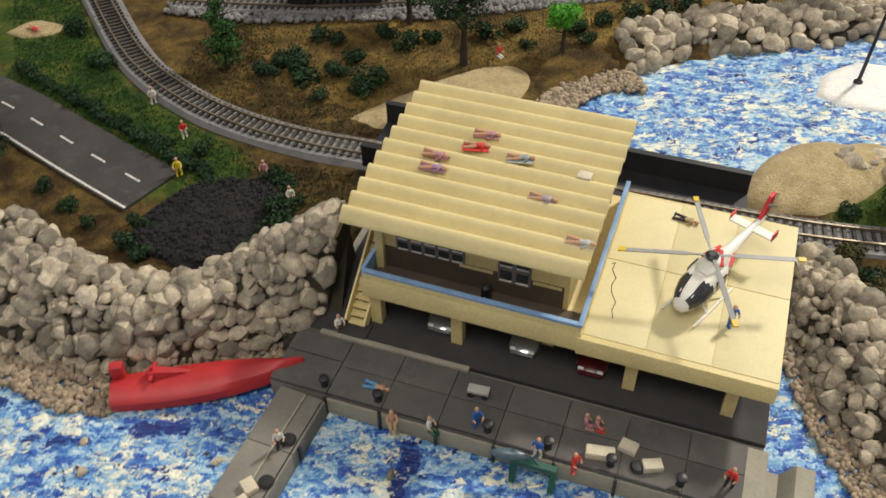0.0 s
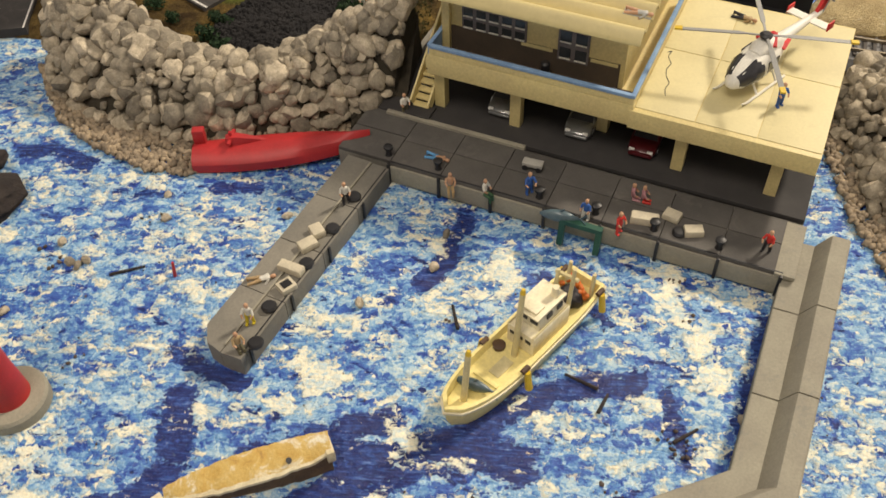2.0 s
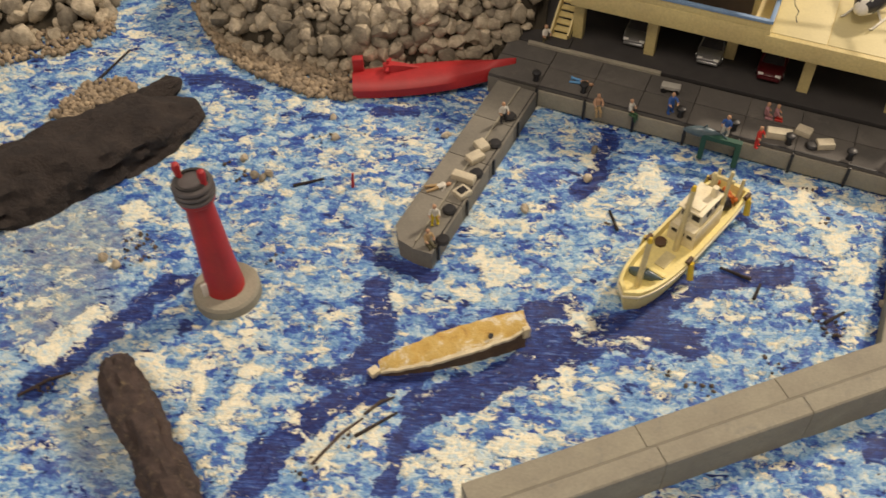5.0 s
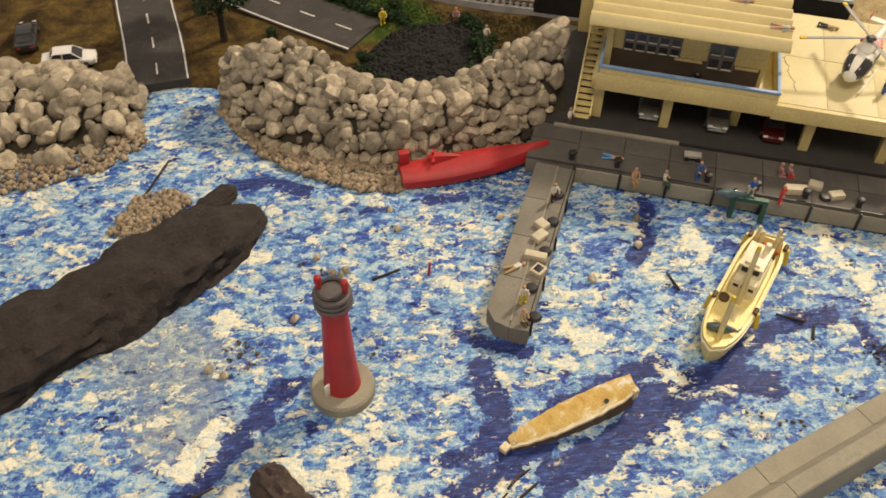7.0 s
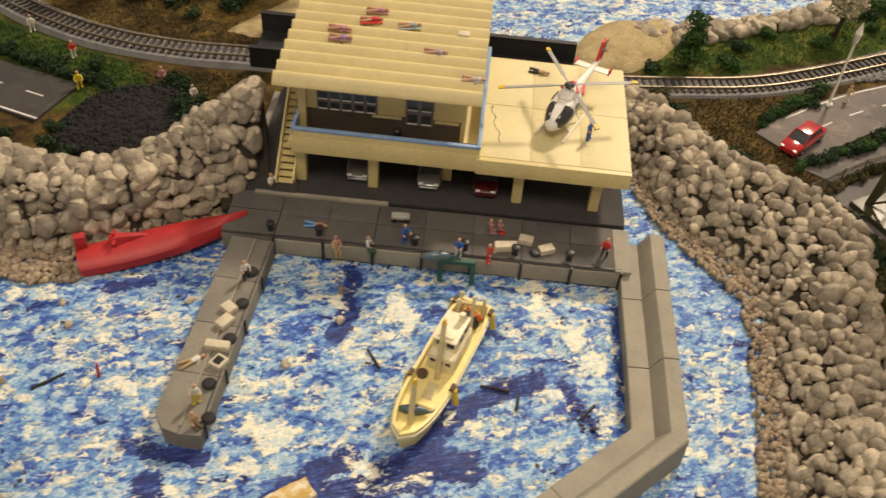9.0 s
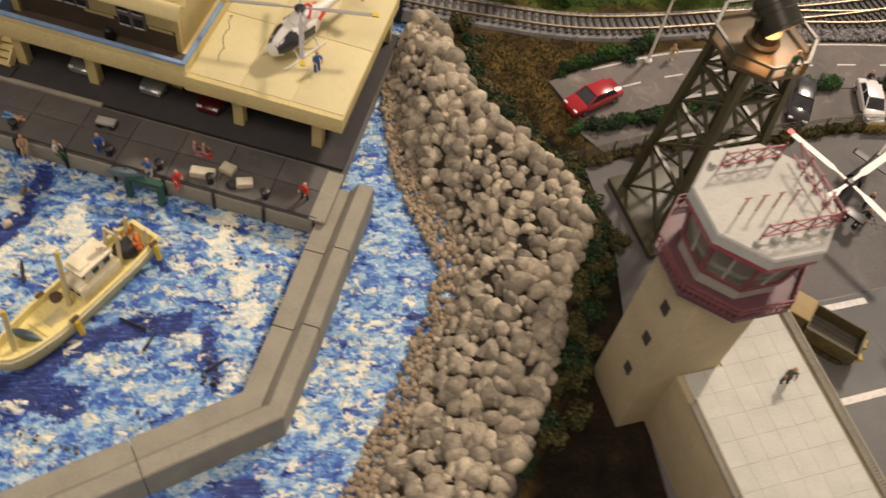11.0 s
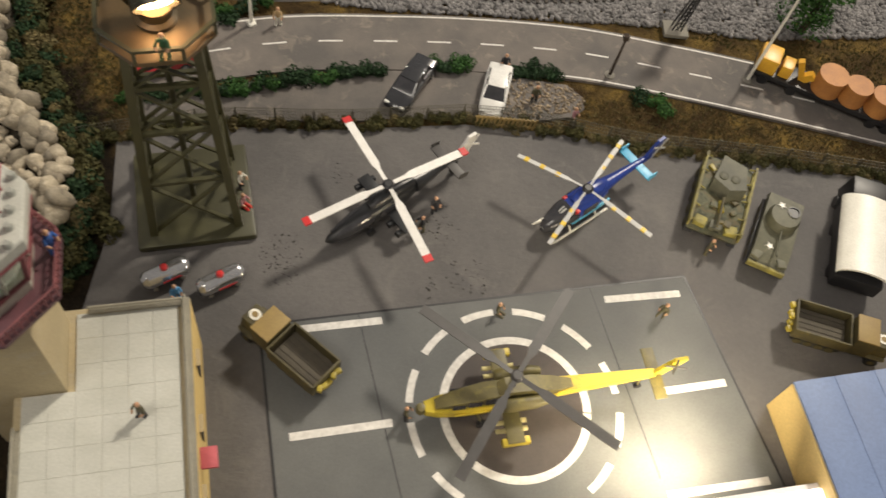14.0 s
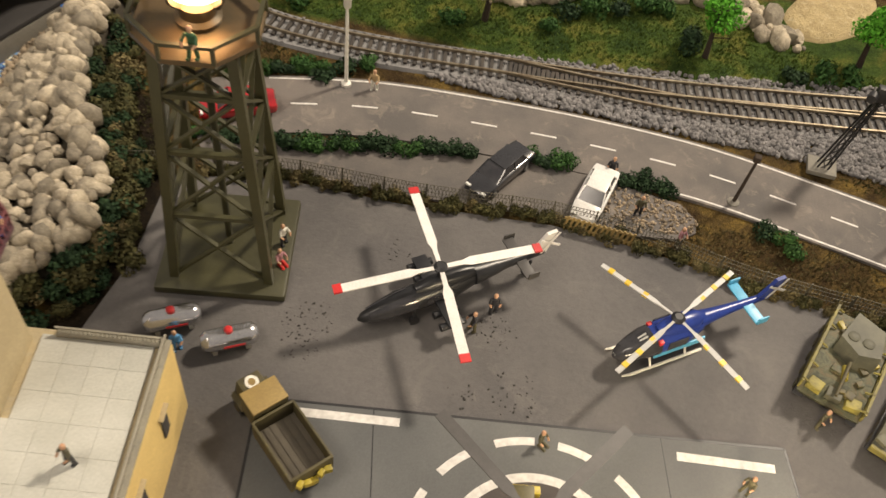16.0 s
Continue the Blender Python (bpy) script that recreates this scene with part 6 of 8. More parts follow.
for a in ((-3.3, 42.2, 2.0, 70, FLESH, LBLUE, "figurine in blue trunks lying on the quay", True), (-1.2, 38.9, 2.0, 10, FLESH, TAN, "tan figurine sitting at the quay edge", False, True),
          (1.3, 38.4, 2.0, 60, WHITE, GRN, "figurine in a white shirt at the quay edge", False, True), (4.4, 38.8, 2.0, 20, BLUE, BLUE, "figurine in blue overalls on the quay"),
          (8.3, 36.4, 2.0, -30, BLUE, WHITE, "figurine in a blue coat by the dolphin"), (10.5, 35.3, 2.0, 40, REDC, REDC, "red figurine at the quay edge"),
          (11.6, 38.6, 2.0, 80, PINK, PINK, "pink figurine sitting beside another", False, True), (12.3, 38.4, 2.0, 80, PINK, REDC, "pink figurine with red trousers, sitting", False, True),
          (20.1, 34.2, 2.05, -40, REDC, DARK, "figurine in a red jacket on the quay end"), (-5.4, 47.0, 2.0, 30, WHITE, KHAKI, "figurine in white by the dark steps"),
          (-8.5, 37.3, 1.7, 20, WHITE, DARK, "figurine in a white shirt on the jetty"), (-12.8, 26.2, 1.7, 0, WHITE, YEL, "figurine in white and yellow on the jetty"),
          (-13.1, 24.3, 1.7, 40, TAN, KHAKI, "khaki figurine sitting at the jetty end", False, True), (-13.8, 29.4, 1.7, 110, WHITE, TAN, "pale figurine lying on the jetty edge", True),
          (21.0, 42.9, 7.26, 20, BLUE, BLUE, "figurine in blue beside the white helicopter"),
          (67.7, 34.7, 1.15, 20, DARK, DARK, "dark figurine beside the black helicopter"), (66.8, 32.9, 1.15, -60, DARK, KHAKI, "dark figurine under the rotor"),
          (72.5, 26.5, 1.2, 60, KHAKI, KHAKI, "olive soldier figurine kneeling on the pad", False, True), (84.6, 27.2, 1.2, -40, KHAKI, KHAKI, "olive soldier figurine on the pad"),
          (66.2, 18.2, 1.2, 80, KHAKI, DARK, "olive soldier figurine at the helicopter nose"), (75.7, 46.3, 1.2, 0, KHAKI, DARK, "dark figurine walking by the hedge"), (78.8, 44.4, 1.2, 50, PINK, KHAKI, "figurine in a pink top by the fence"),
          (73.2, 49.4, 1.2, 0, DARK, DARK, "dark figurine behind the white car"), (50.1, 25.8, 1.15, 30, LBLUE, LBLUE, "light blue figurine by the silver tanks"), (53.3, 35.0, 1.8, 60, WHITE, DARK, "figurine in white on the tower base"),
          (53.7, 33.4, 1.8, 60, PINK, REDC, "pink figurine on the tower base", False, True), (54.1, 51.9, 1.25, 0, TAN, WHITE, "tan figurine at the roadside"), (50.9, 14.9, 8.12, -20, KHAKI, DARK, "dark figurine standing on the tiled roof"),
          (51.0, 31.2, 19.7, 0, GRN, GRN, "green soldier figurine on the beacon platform"), (88.8, 33.0, 1.15, 40, KHAKI, KHAKI, "olive soldier figurine beside the armoured vehicle"), (47.4, 19.6, 18.1, 60, BLUE, BLUE, "blue figurine on the tower gallery"),
          (-26.9, 78.3, 0.8, 10, WHITE, WHITE, "white figurine with raised arms on the lawn"), (-22.6, 72.6, 0.8, 30, REDC, WHITE, "figurine in red on the lawn"), (-21.8, 66.8, 0.9, 10, YEL, YEL, "figurine in a yellow raincoat"), (-14.0, 66.4, 0.9, 0, PINK, PINK, "mauve figurine at the pit"),
          (-11.2, 62.8, 0.9, 30, WHITE, WHITE, "white figurine by the pit"), (-44.3, 92.6, 1.2, 60, REDC, FLESH, "red figurine lying on the sand patch", True), (7.6, 86.4, 0.9, 40, REDC, ORANGEP.diffuse_color[:3], "orange-red figurine sitting near the shore", False, True)):
    figure(*a)
for k, (x, y, c) in enumerate(((5.3, 55.6, PINK), (4.5, 54.2, REDC), (1.7, 53.6, PINK), (1.5, 52.2, (0.36, 0.22, 0.34)), (7.5, 52.8, (0.3, 0.34, 0.32)), (8.8, 48.9, (0.36, 0.3, 0.32)), (10.9, 44.8, (0.45, 0.45, 0.42)))):
    rx, ry = x + 5.9, y - 41.3
    v = 0.3338 * rx + 0.9426 * ry
    figure(x - .85, y + .25, 12.86 + 0.05 * (v - 6.6) - 0.05, 75 + 9 * math.sin(k * 2), c, FLESH, "sunbathing figurine lying on a towel on the roof", True, group="sunbathers on the roof")
    ob = B()
    box(ob, 0, 0, 0, 1.9, 0.7, 0.06, 0, 0.01)
    t = part("towel", ob, paint(c))
    t.matrix_basis = place(x, y, 12.84 + 0.05 * (v - 6.6) - 0.02, -15 + 9 * math.sin(k * 2))
    tagged(t, "small coloured towel spread on the corrugated roof", "towel", "towels on the roof")
figure(19.2, 53.6, 7.26, 60, TAN, DARK, "figurine lying on the helicopter deck", True)


FOAMBOX = mat("foam_crate", (0.60, 0.54, 0.40), (0.50, 0.45, 0.34), 1.2, 0.7, bump=.03)


def crate(x, y, z, rz, sx, sy, sz, label, dark=False):
    c = thing("fish_crate", x, y, z, rz, label, "crate", "pale crates")
    bm = B(); box(bm, 0, 0, sz / 2, sx, sy, sz, 0, 0.08); part("body", bm, FOAMBOX, c)
    bm = B(); box(bm, 0, 0, sz + 0.03, sx * (0.6 if dark else 0.94), sy * (.6 if dark else .94), 0.08, 0, 0.03); part("lid", bm, BLACK if dark else FOAMBOX, c)


for a in ((12.3, 36.4, 2, -10, 1.9, 0.8, 0.55, "long off-white foam crate on the quay"), (14.2, 36.9, 2, -30, 1.2, 0.9, 0.4, "off-white foam crate on the quay"), (15.5, 35.5, 2, 5, 1.3, 0.8, 0.45, "off-white foam crate on the quay"),
          (-10.0, 34.2, 1.65, -55, 1.1, 0.9, 0.45, "off-white foam crate on the jetty"), (-10.4, 32.9, 1.65, 40, 1.3, 0.9, 0.45, "off-white foam crate on the jetty"), (-11.1, 30.7, 1.65, -20, 1.8, 0.7, 0.5, "long off-white foam crate on the jetty"),
          (-11.1, 29.2, 1.65, 45, 1.1, 1.0, 0.45, "white crate with a dark opening on the jetty", True)):
    crate(*a)
ct2 = thing("hand_cart", 4.6, 41.3, 2.0, -15, "small grey hand cart on the quay", "cart")
bm = B(); box(bm, 0, 0, 0.5, 1.5, 0.7, 0.3, 0, 0.05); part("tray", bm, GREYP, ct2)
for x in (-.5, .5):
    bm = B(); cyl(bm, (x, -.4, .25), (x, .4, .25), .22, .22, 12); part("wheel", bm, BLACK, ct2)
crate(11.8, 51.0, 12.95, -20, 1.0, 0.8, 0.4, "small off-white box on the corrugated roof")
for k, (x, y, z) in enumerate(((-8.0, 37.8, 1.7), (-9.0, 34.6, 1.7), (-10.2, 31.3, 1.7), (-11.9, 27.5, 1.7), (-12.1, 24.6, 1.7), (14.6, 35.5, 2.0))):
    bm = B(); lathe(bm, [(0.5, 0), (0.52, 0.15), (0.4, 0.3), (0.22, 0.32)], 14)
    t = part("rope_coil", bm, BLACK)
    t.matrix_basis = place(x, y, z, k * 40)
    tagged(t, "black coiled mooring rope", "rope", "rope coils")

# ---------------------------------------------------------------- helicopters
TINT = mat("smoked_canopy", (0.03, 0.03, 0.035), (0.05, 0.05, 0.055), 0.6, 0.08)


def rotor_blade(bm, a, r, w, z=0.0, mi=0, r0=0.3):
    d = Vector((math.cos(radians(a)), math.sin(radians(a)), 0))
    s = Vector((-d.y, d.x, 0))
    rings = []
    for t, k, dz in ((r0, 0.45, 0), (r0 + 0.18 * (r - r0), 0.5, 0), (r0 + 0.26 * (r - r0), 1.0, 0), (r, 1.0, -0.18)):
        c = d * t + Vector((0, 0, z + dz))
        rings.append([tuple(c + s * (w * k / 2) + Vector((0, 0, .05))), tuple(c - s * (w * k / 2) + Vector((0, 0, .02))), tuple(c - s * (w * k / 2) - Vector((0, 0, .02))), tuple(c + s * (w * k / 2) - Vector((0, 0, .03)))])
    loft(bm, rings, mi=mi)


def helicopter(x, y, z, heading, hub_z, nose, tail, width, height, angles, radius, bw, body, blade, tip, label, bands=1, skids=True, boom_r=0.4, stab=1.6, stab_m=None, fin_m=None, plate_m=None, lift=0.75, stub=False, accent=None, glassy=True):
    h = thing("helicopter", x, y, z, heading, label, "helicopter")
    cz = lift + height / 2
    bm = B()
    rings = []
    for t, w, hh, dz in ((-0.62 * nose, .28, .30, .25), (-0.5 * nose, .62, .62, .12), (-0.2 * nose, .95, .95, .02), (0.15 * nose, 1.0, 1.0, 0), (0.5 * nose, .92, .85, -.06), (0.78 * nose, .68, .6, -.14), (0.95 * nose, .38, .34, -.2), (nose, .1, .1, -.22)):
        rings.append([(t, width / 2 * w * math.copysign(abs(math.cos(a)) ** .8, math.cos(a)), cz + dz * height + height / 2 * hh * math.copysign(abs(math.sin(a)) ** .85, math.sin(a))) for a in [2 * math.pi * i / 18 for i in range(18)]])
    loft(bm, rings)
    part("fuselage", bm, body, h, smooth=50)
    bm = B()
    rings = []
    for t, r in ((-0.45 * nose, boom_r * 1.5), (-0.75 * nose, boom_r * 1.1), (-0.6 * tail, boom_r * .8), (-0.97 * tail, boom_r * .5)):
        rings.append([(t, r * math.cos(a), cz + .25 * height + r * math.sin(a)) for a in [2 * math.pi * i / 12 for i in range(12)]])
    loft(bm, rings)
    boom = part("tail_boom", bm, body, h, smooth=50)
    tz = cz + .25 * height
    bm = B()
    loft(bm, [[(-tail * .84, d, tz + .1), (-tail * .97, d, tz + 1.7), (-tail * 1.06, d, tz + 1.75), (-tail * .99, d, tz - .2)] for d in (-.12, .12)])
    part("tail_fin", bm, fin_m or body, boom)
    bm = B(); box(bm, -tail * .74, 0, tz + .05, .75, stab * 2, .12, 0, .03); part("stabiliser", bm, stab_m or body, boom)
    for s in (-1, 1):
        bm = B(); box(bm, -tail * .76, s * stab, tz + .15, .8, .1, .6, 0, .03); part("end_plate", bm, plate_m or (tip if stab_m is None else stab_m), boom)
    bm = B()
    for k in range(2):
        a = Vector((-tail * 1.0, .22, tz + .9))
        d = Vector((math.cos(.6 + k * 1.57), 0, math.sin(.6 + k * 1.57))) * 1.0
        bar(bm, a - d, a + d, .05, .16)
    part("tail_rotor", bm, blade, boom)
    if glassy:
        for s in (-1, 1):
            bm = B()
            rings = []
            for t, w, hh in ((.30, .97, .9), (.5, .95, .86), (.72, .76, .66), (.88, .5, .44)):
                a0, a1 = (-.35, 1.3)
                pts = []
                for q in range(6):
                    a = a0 + (a1 - a0) * q / 5
                    dz = -.06 if t < .6 else -.15
                    pts.append((t * nose, s * (width / 2 * w * abs(math.cos(a)) ** .8 + .03), cz + dz * height + height / 2 * hh * math.copysign(abs(math.sin(a)) ** .85, math.sin(a)) + .04))
                rings.append(pts + [(p[0], p[1] * .9, p[2] - .08) for p in pts[::-1]])
            loft(bm, rings)
            part("canopy", bm, TINT, h, "dark canopy glass", smooth=50)
            bm = B(); loft(bm, [[(t * nose, s * (width / 2 * w + .02), cz + q * height) for t, q in ((-.15, -.1), (.2, -.1), (.2, .26), (-.15, .26))] for w in (.98, .9)]); part("cabin_window", bm, TINT, h)
    bm = B(); loft(bm, [[(t, w * math.cos(a), cz + height * .42 + hh * math.sin(a)) for a in [math.pi * i / 8 for i in range(9)]] for t, w, hh in ((-.55 * nose, .25, .2), (-.35 * nose, width * .33, .62), (.1 * nose, width * .33, .7), (.3 * nose, width * .2, .2))]); part("engine_cowl", bm, accent or body, h, smooth=50)
    bm = B(); cyl(bm, (0, 0, cz + .4 * height), (0, 0, hub_z + .1), .16, .14, 12); lathe(bm, [(.42, hub_z - .1), (.45, hub_z + .05), (.25, hub_z + .2)], 16); part("rotor_hub", bm, BLACK, h)
    for a in angles:
        bm = B(); rotor_blade(bm, a - heading, radius, bw, hub_z); bl = part("rotor_blade", bm, blade, h)
        d = Vector((math.cos(radians(a - heading)), math.sin(radians(a - heading)), 0))
        for k in range(bands):
            c = radius * (1 - 0.0 * k) if bands == 1 else radius * (0.90 - 0.225 * k)
            ln = .5 if bands == 1 else .34
            bm = B(); bar(bm, d * (c - ln) + Vector((0, 0, hub_z - .12 * c / radius)), d * (c + .02) + Vector((0, 0, hub_z - .155 * c / radius)), bw * 1.03, .14); part("tip_band", bm, tip, bl)
    if skids:
        for s in (-1, 1):
            bm = B(); cyl(bm, (-.55 * nose, s * width * .52, .1), (.75 * nose, s * width * .52, .1), .1, .1, 8); cyl(bm, (.75 * nose, s * width * .52, .1), (.92 * nose, s * width * .52, .3), .1, .06, 8); part("skid", bm, WHITEP, h, "white landing skid")
            for t in (-.25, .4):
                bm = B(); cyl(bm, (t * nose, s * width * .28, lift + .15), (t * nose, s * width * .52, .12), .08, .08, 8); part("skid_strut", bm, WHITEP, h)
    else:
        for t, s in ((.35, 1), (.35, -1), (-tail / nose * .85, 0)):
            bm = B(); cyl(bm, (t * nose, s * width * .5 - .15, .32), (t * nose, s * width * .5 + .15, .32), .32, .32, 14); part("wheel", bm, BLACK, h)
            bm = B(); bar(bm, (t * nose, s * width * .5, .3), (t * nose - .2, s * width * .3, lift + .6), .14, .14); part("gear_leg", bm, body, h)
    if stub:
        for s in (-1, 1):
            bm = B(); box(bm, 0.0, s * (width * .5 + 1.0), cz - .1, 1.0, 2.2, .16, 0, .04); w = part("stub_wing", bm, body, h)
            for q in (.7, 1.7):
                bm = B(); cyl(bm, (-.8, s * (width * .5 + q), cz - .45), (.9, s * (width * .5 + q), cz - .45), .25, .25, 12); part("rocket_pod", bm, accent or body, w)
    return h


BLADEGREY = mat("blade_grey", (0.30, 0.30, 0.28), (0.26, 0.26, 0.25), 1.0, 0.5)
BLADEDARK = mat("blade_dark", (0.075, 0.07, 0.068), (0.06, 0.057, 0.055), 1.0, 0.5)
BLADEWHITE = mat("blade_white", (0.80, 0.78, 0.74), (0.72, 0.70, 0.66), 1.0, 0.45)
NAVY = mat("navy_blue_plastic", (0.018, 0.045, 0.26), (0.015, 0.035, 0.20), 0.8, 0.3)
CYANP = mat("sky_blue_plastic", (0.08, 0.42, 0.66), (0.07, 0.36, 0.58), 0.8, 0.4)
BLACKHELI = mat("black_satin", (0.014, 0.015, 0.017), (0.022, 0.023, 0.026), 0.6, 0.35)
YOLIVE = mat("yellow_olive_plastic", (0.44, 0.34, 0.035), (0.26, 0.21, 0.03), 0.45, 0.45, dirt=(0.14, 0.12, 0.03))
REDTIP = mat("red_tip_paint", (0.62, 0.03, 0.03), None, 1.0, 0.45)
rescue = helicopter(19.7, 45.6, 7.26, 227, 3.75, 3.4, 7.6, 2.3, 2.2, (172, -3, 89, -88), 6.0, 0.34, WHITEP, BLADEGREY, YELLOWP, "white and red rescue helicopter on the roof deck", accent=WHITEP, fin_m=REDTIP, plate_m=REDTIP)
for s in (-1, 1):
    bm = B(); bar(bm, (-1.15, s * .03, 3.43), (-.15, s * .74, 3.12), .28, .12); part("chevron", bm, REDTIP, rescue, "red chevron stripe")
    bm = B(); bar(bm, (-2.4, s * .5, 2.55), (-1.2, s * .86, 2.5), .3, .1); part("stripe", bm, REDTIP, rescue, "red stripe")
helicopter(64.0, 34.0, 1.15, 220.8, 4.05, 5.4, 7.9, 1.55, 1.9, (121, 213, 33.7, -62), 6.7, 0.62, BLACKHELI, BLADEWHITE, REDTIP, "black helicopter with white red-tipped rotor blades", skids=False, boom_r=.5, stub=True, glassy=True, stab=1.7, stab_m=BLADEDARK, fin_m=BLADEWHITE)
BLADEPALE = mat("blade_pale_grey", (0.50, 0.50, 0.48), (0.43, 0.43, 0.42), 1.0, 0.5)
blue = helicopter(78.8, 35.6, 1.15, 219, 3.4, 4.1, 7.6, 2.0, 2.0, (153, 58, -38, 238), 5.8, 0.34, NAVY, BLADEPALE, YELLOWP, "blue helicopter with yellow-banded rotor blades", bands=3, stab_m=CYANP)
bm = B()
loft(bm, [[(t * 4.1, 1.03 * w * math.copysign(abs(math.cos(a)) ** .8, math.cos(a)), 1.75 + 2 * dz + 1.03 * hh * math.copysign(abs(math.sin(a)) ** .85, math.sin(a))) for a in [2 * math.pi * i / 18 for i in range(18)]] for t, w, hh, dz in ((.40, .95, .9, -.04), (.5, .92, .85, -.06), (.78, .68, .6, -.14), (.95, .38, .34, -.2), (1.01, .1, .1, -.22))])
part("nose_glass", bm, TINT, blue, "dark clear nose glazing", smooth=50)
for s in (-1, 1):
    bm = B(); bar(bm, (4.05, s * .06, 1.45), (2.0, s * .12, 2.55), .1, .1); part("window_frame", bm, BLADEPALE, blue)
    bm = B(); box(bm, -.3, s * .88, 1.2, 3.8, .14, .5, 0, .05); part("belly_panel", bm, CYANP, blue, "pale blue lower panel")
    bm = B(); box(bm, 1.35, s * .72, 2.35, .35, .3, .3, 0, .06); part("headrest", bm, REDTIP, blue)

def attack_helicopter(x, y, z, heading):
    """Slab-sided gunship: yellow flanks, olive spine and canopy frame, stub wings with pods."""
    h = thing("helicopter", x, y, z, heading, "yellow and olive attack helicopter on the landing pad", "helicopter")
    h.scale = (0.93, 1.0, 1.0)

    def skin(name, rows, material, parent=h, label=""):
        bm = B()
        loft(bm, [[(t, -w * .8, z0), (t, -w, z0 + (z1 - z0) * .35), (t, -w * .9, z1), (t, w * .9, z1), (t, w, z0 + (z1 - z0) * .35), (t, w * .8, z0)] for t, w, z0, z1 in rows])
        return part(name, bm, material, parent, label, 30)
    skin("fuselage", ((-4.2, .45, 1.9, 2.6), (-3.0, .70, 1.3, 2.5), (-1.0, .80, .85, 2.3), (3.0, .80, .8, 2.25), (5.0, .66, .9, 2.1), (6.0, .42, 1.2, 1.95)), YOLIVE_L, label="yellow slab-sided fuselage")
    top = skin("canopy_frame", ((.7, .62, 2.2, 3.55), (1.8, .66, 2.2, 3.5), (3.2, .62, 2.2, 3.1), (4.4, .52, 2.1, 2.75), (5.3, .36, 2.0, 2.2)), OLIVE_T, label="olive canopy frame")
    for s in (-1, 1):
        for t0, t1, a, b in ((.95, 1.95, 2.55, 3.3), (2.1, 3.1, 2.5, 3.05), (3.25, 4.2, 2.4, 2.75)):
            bm = B(); loft(bm, [[(t0, s * d, a), (t1, s * d, a), (t1, s * (d - .04), b), (t0, s * (d - .04), b)] for d in (.69, .60)]); part("pane", bm, TINT, top)
        skin_rows = [[(t, s * (1.05 + w * math.cos(a)), 3.0 + w * 1.1 * math.sin(a)) for a in [2 * math.pi * i / 12 for i in range(12)]] for t, w in ((-2.4, .26), (-1.6, .44), (.4, .50), (.9, .40), (1.0, .24))]
        bm = B(); loft(bm, skin_rows); part("engine_nacelle", bm, OLIVE_T, h, smooth=50)
        bm = B(); box(bm, 2.2, s * .80, 1.65, 3.6, .10, .30, 0, .03); part("cheek_fairing", bm, YOLIVE_L, h)
        bm = B(); box(bm, .1, s * 2.0, 1.95, 1.25, 2.6, .16, 0, .05); w = part("stub_wing", bm, OLIVE_T, h, "olive stub wing")
        bm = B(); box(bm, .1, s * 3.1, 1.72, 2.0, .52, .50, 0, .10); part("rocket_pod", bm, YOLIVE_L, w, "yellow rocket pod")
        for d in (-.28, .28):
            bm = B(); cyl(bm, (-1.0, s * 1.95 + d, 1.5), (1.3, s * 1.95 + d, 1.5), .17, .15, 10); part("missile", bm, PALEYEL, w, "pale yellow missile")
        bm = B(); bar(bm, (2.3, s * .7, 1.2), (1.9, s * 1.15, .4), .16, .16); part("gear_leg", bm, OLIVE_T, h)
        bm = B(); cyl(bm, (1.9, s * 1.0, .36), (1.9, s * 1.3, .36), .36, .36, 14); part("wheel", bm, BLACK, h)
    skin("spine", ((-4.6, .32, 2.4, 2.8), (-3.2, .55, 2.3, 3.2), (-1.5, .62, 2.2, 3.75), (.5, .60, 2.2, 3.9), (1.0, .5, 2.2, 3.6)), OLIVE_T, label="olive engine deck")
    boom = skin("tail_boom", ((-3.4, .62, 1.75, 2.75), (-6.0, .50, 1.95, 2.7), (-9.0, .38, 2.1, 2.65), (-11.0, .30, 2.15, 2.6)), YOLIVE_L, label="yellow tail boom")
    bm = B(); loft(bm, [[(-10.0, d, 2.2), (-10.9, d, 2.6), (-12.0, d, 4.3), (-12.9, d, 4.4), (-11.6, d, 2.15)] for d in (-.14, .14)]); part("tail_fin", bm, YOLIVE_L, boom)
    bm = B(); box(bm, -11.0, 0, 2.35, .95, 3.7, .12, 0, .04); part("stabiliser", bm, OLIVE_T, boom)
    for a in (.5, 1.4):
        d = Vector((math.cos(a), 0, math.sin(a))) * 1.15
        c = Vector((-12.1, .30, 3.7))
        bm = B(); bar(bm, c - d, c + d, .06, .2); part("tail_rotor_blade", bm, BLADEDARK, boom)
    bm = B(); lathe(bm, [(.1, 1.2), (.34, 1.3), (.40, 1.6), (.30, 1.95), (.1, 2.0)], 14, (6.25, 0, 0)); part("nose_sensor", bm, OLIVE_T, h)
    bm = B(); bar(bm, (4.6, 0, .9), (4.2, 0, .5), .3, .3); bar(bm, (4.2, 0, .5), (5.9, 0, .45), .12, .12); part("chin_gun", bm, BLACK, h)
    bm = B(); cyl(bm, (-10.4, -.12, .3), (-10.4, .12, .3), .28, .28, 12); part("tail_wheel", bm, BLACK, h)
    bm = B(); bar(bm, (-10.4, 0, .3), (-10.0, 0, 2.2), .14, .14); part("tail_gear_leg", bm, OLIVE_T, h)
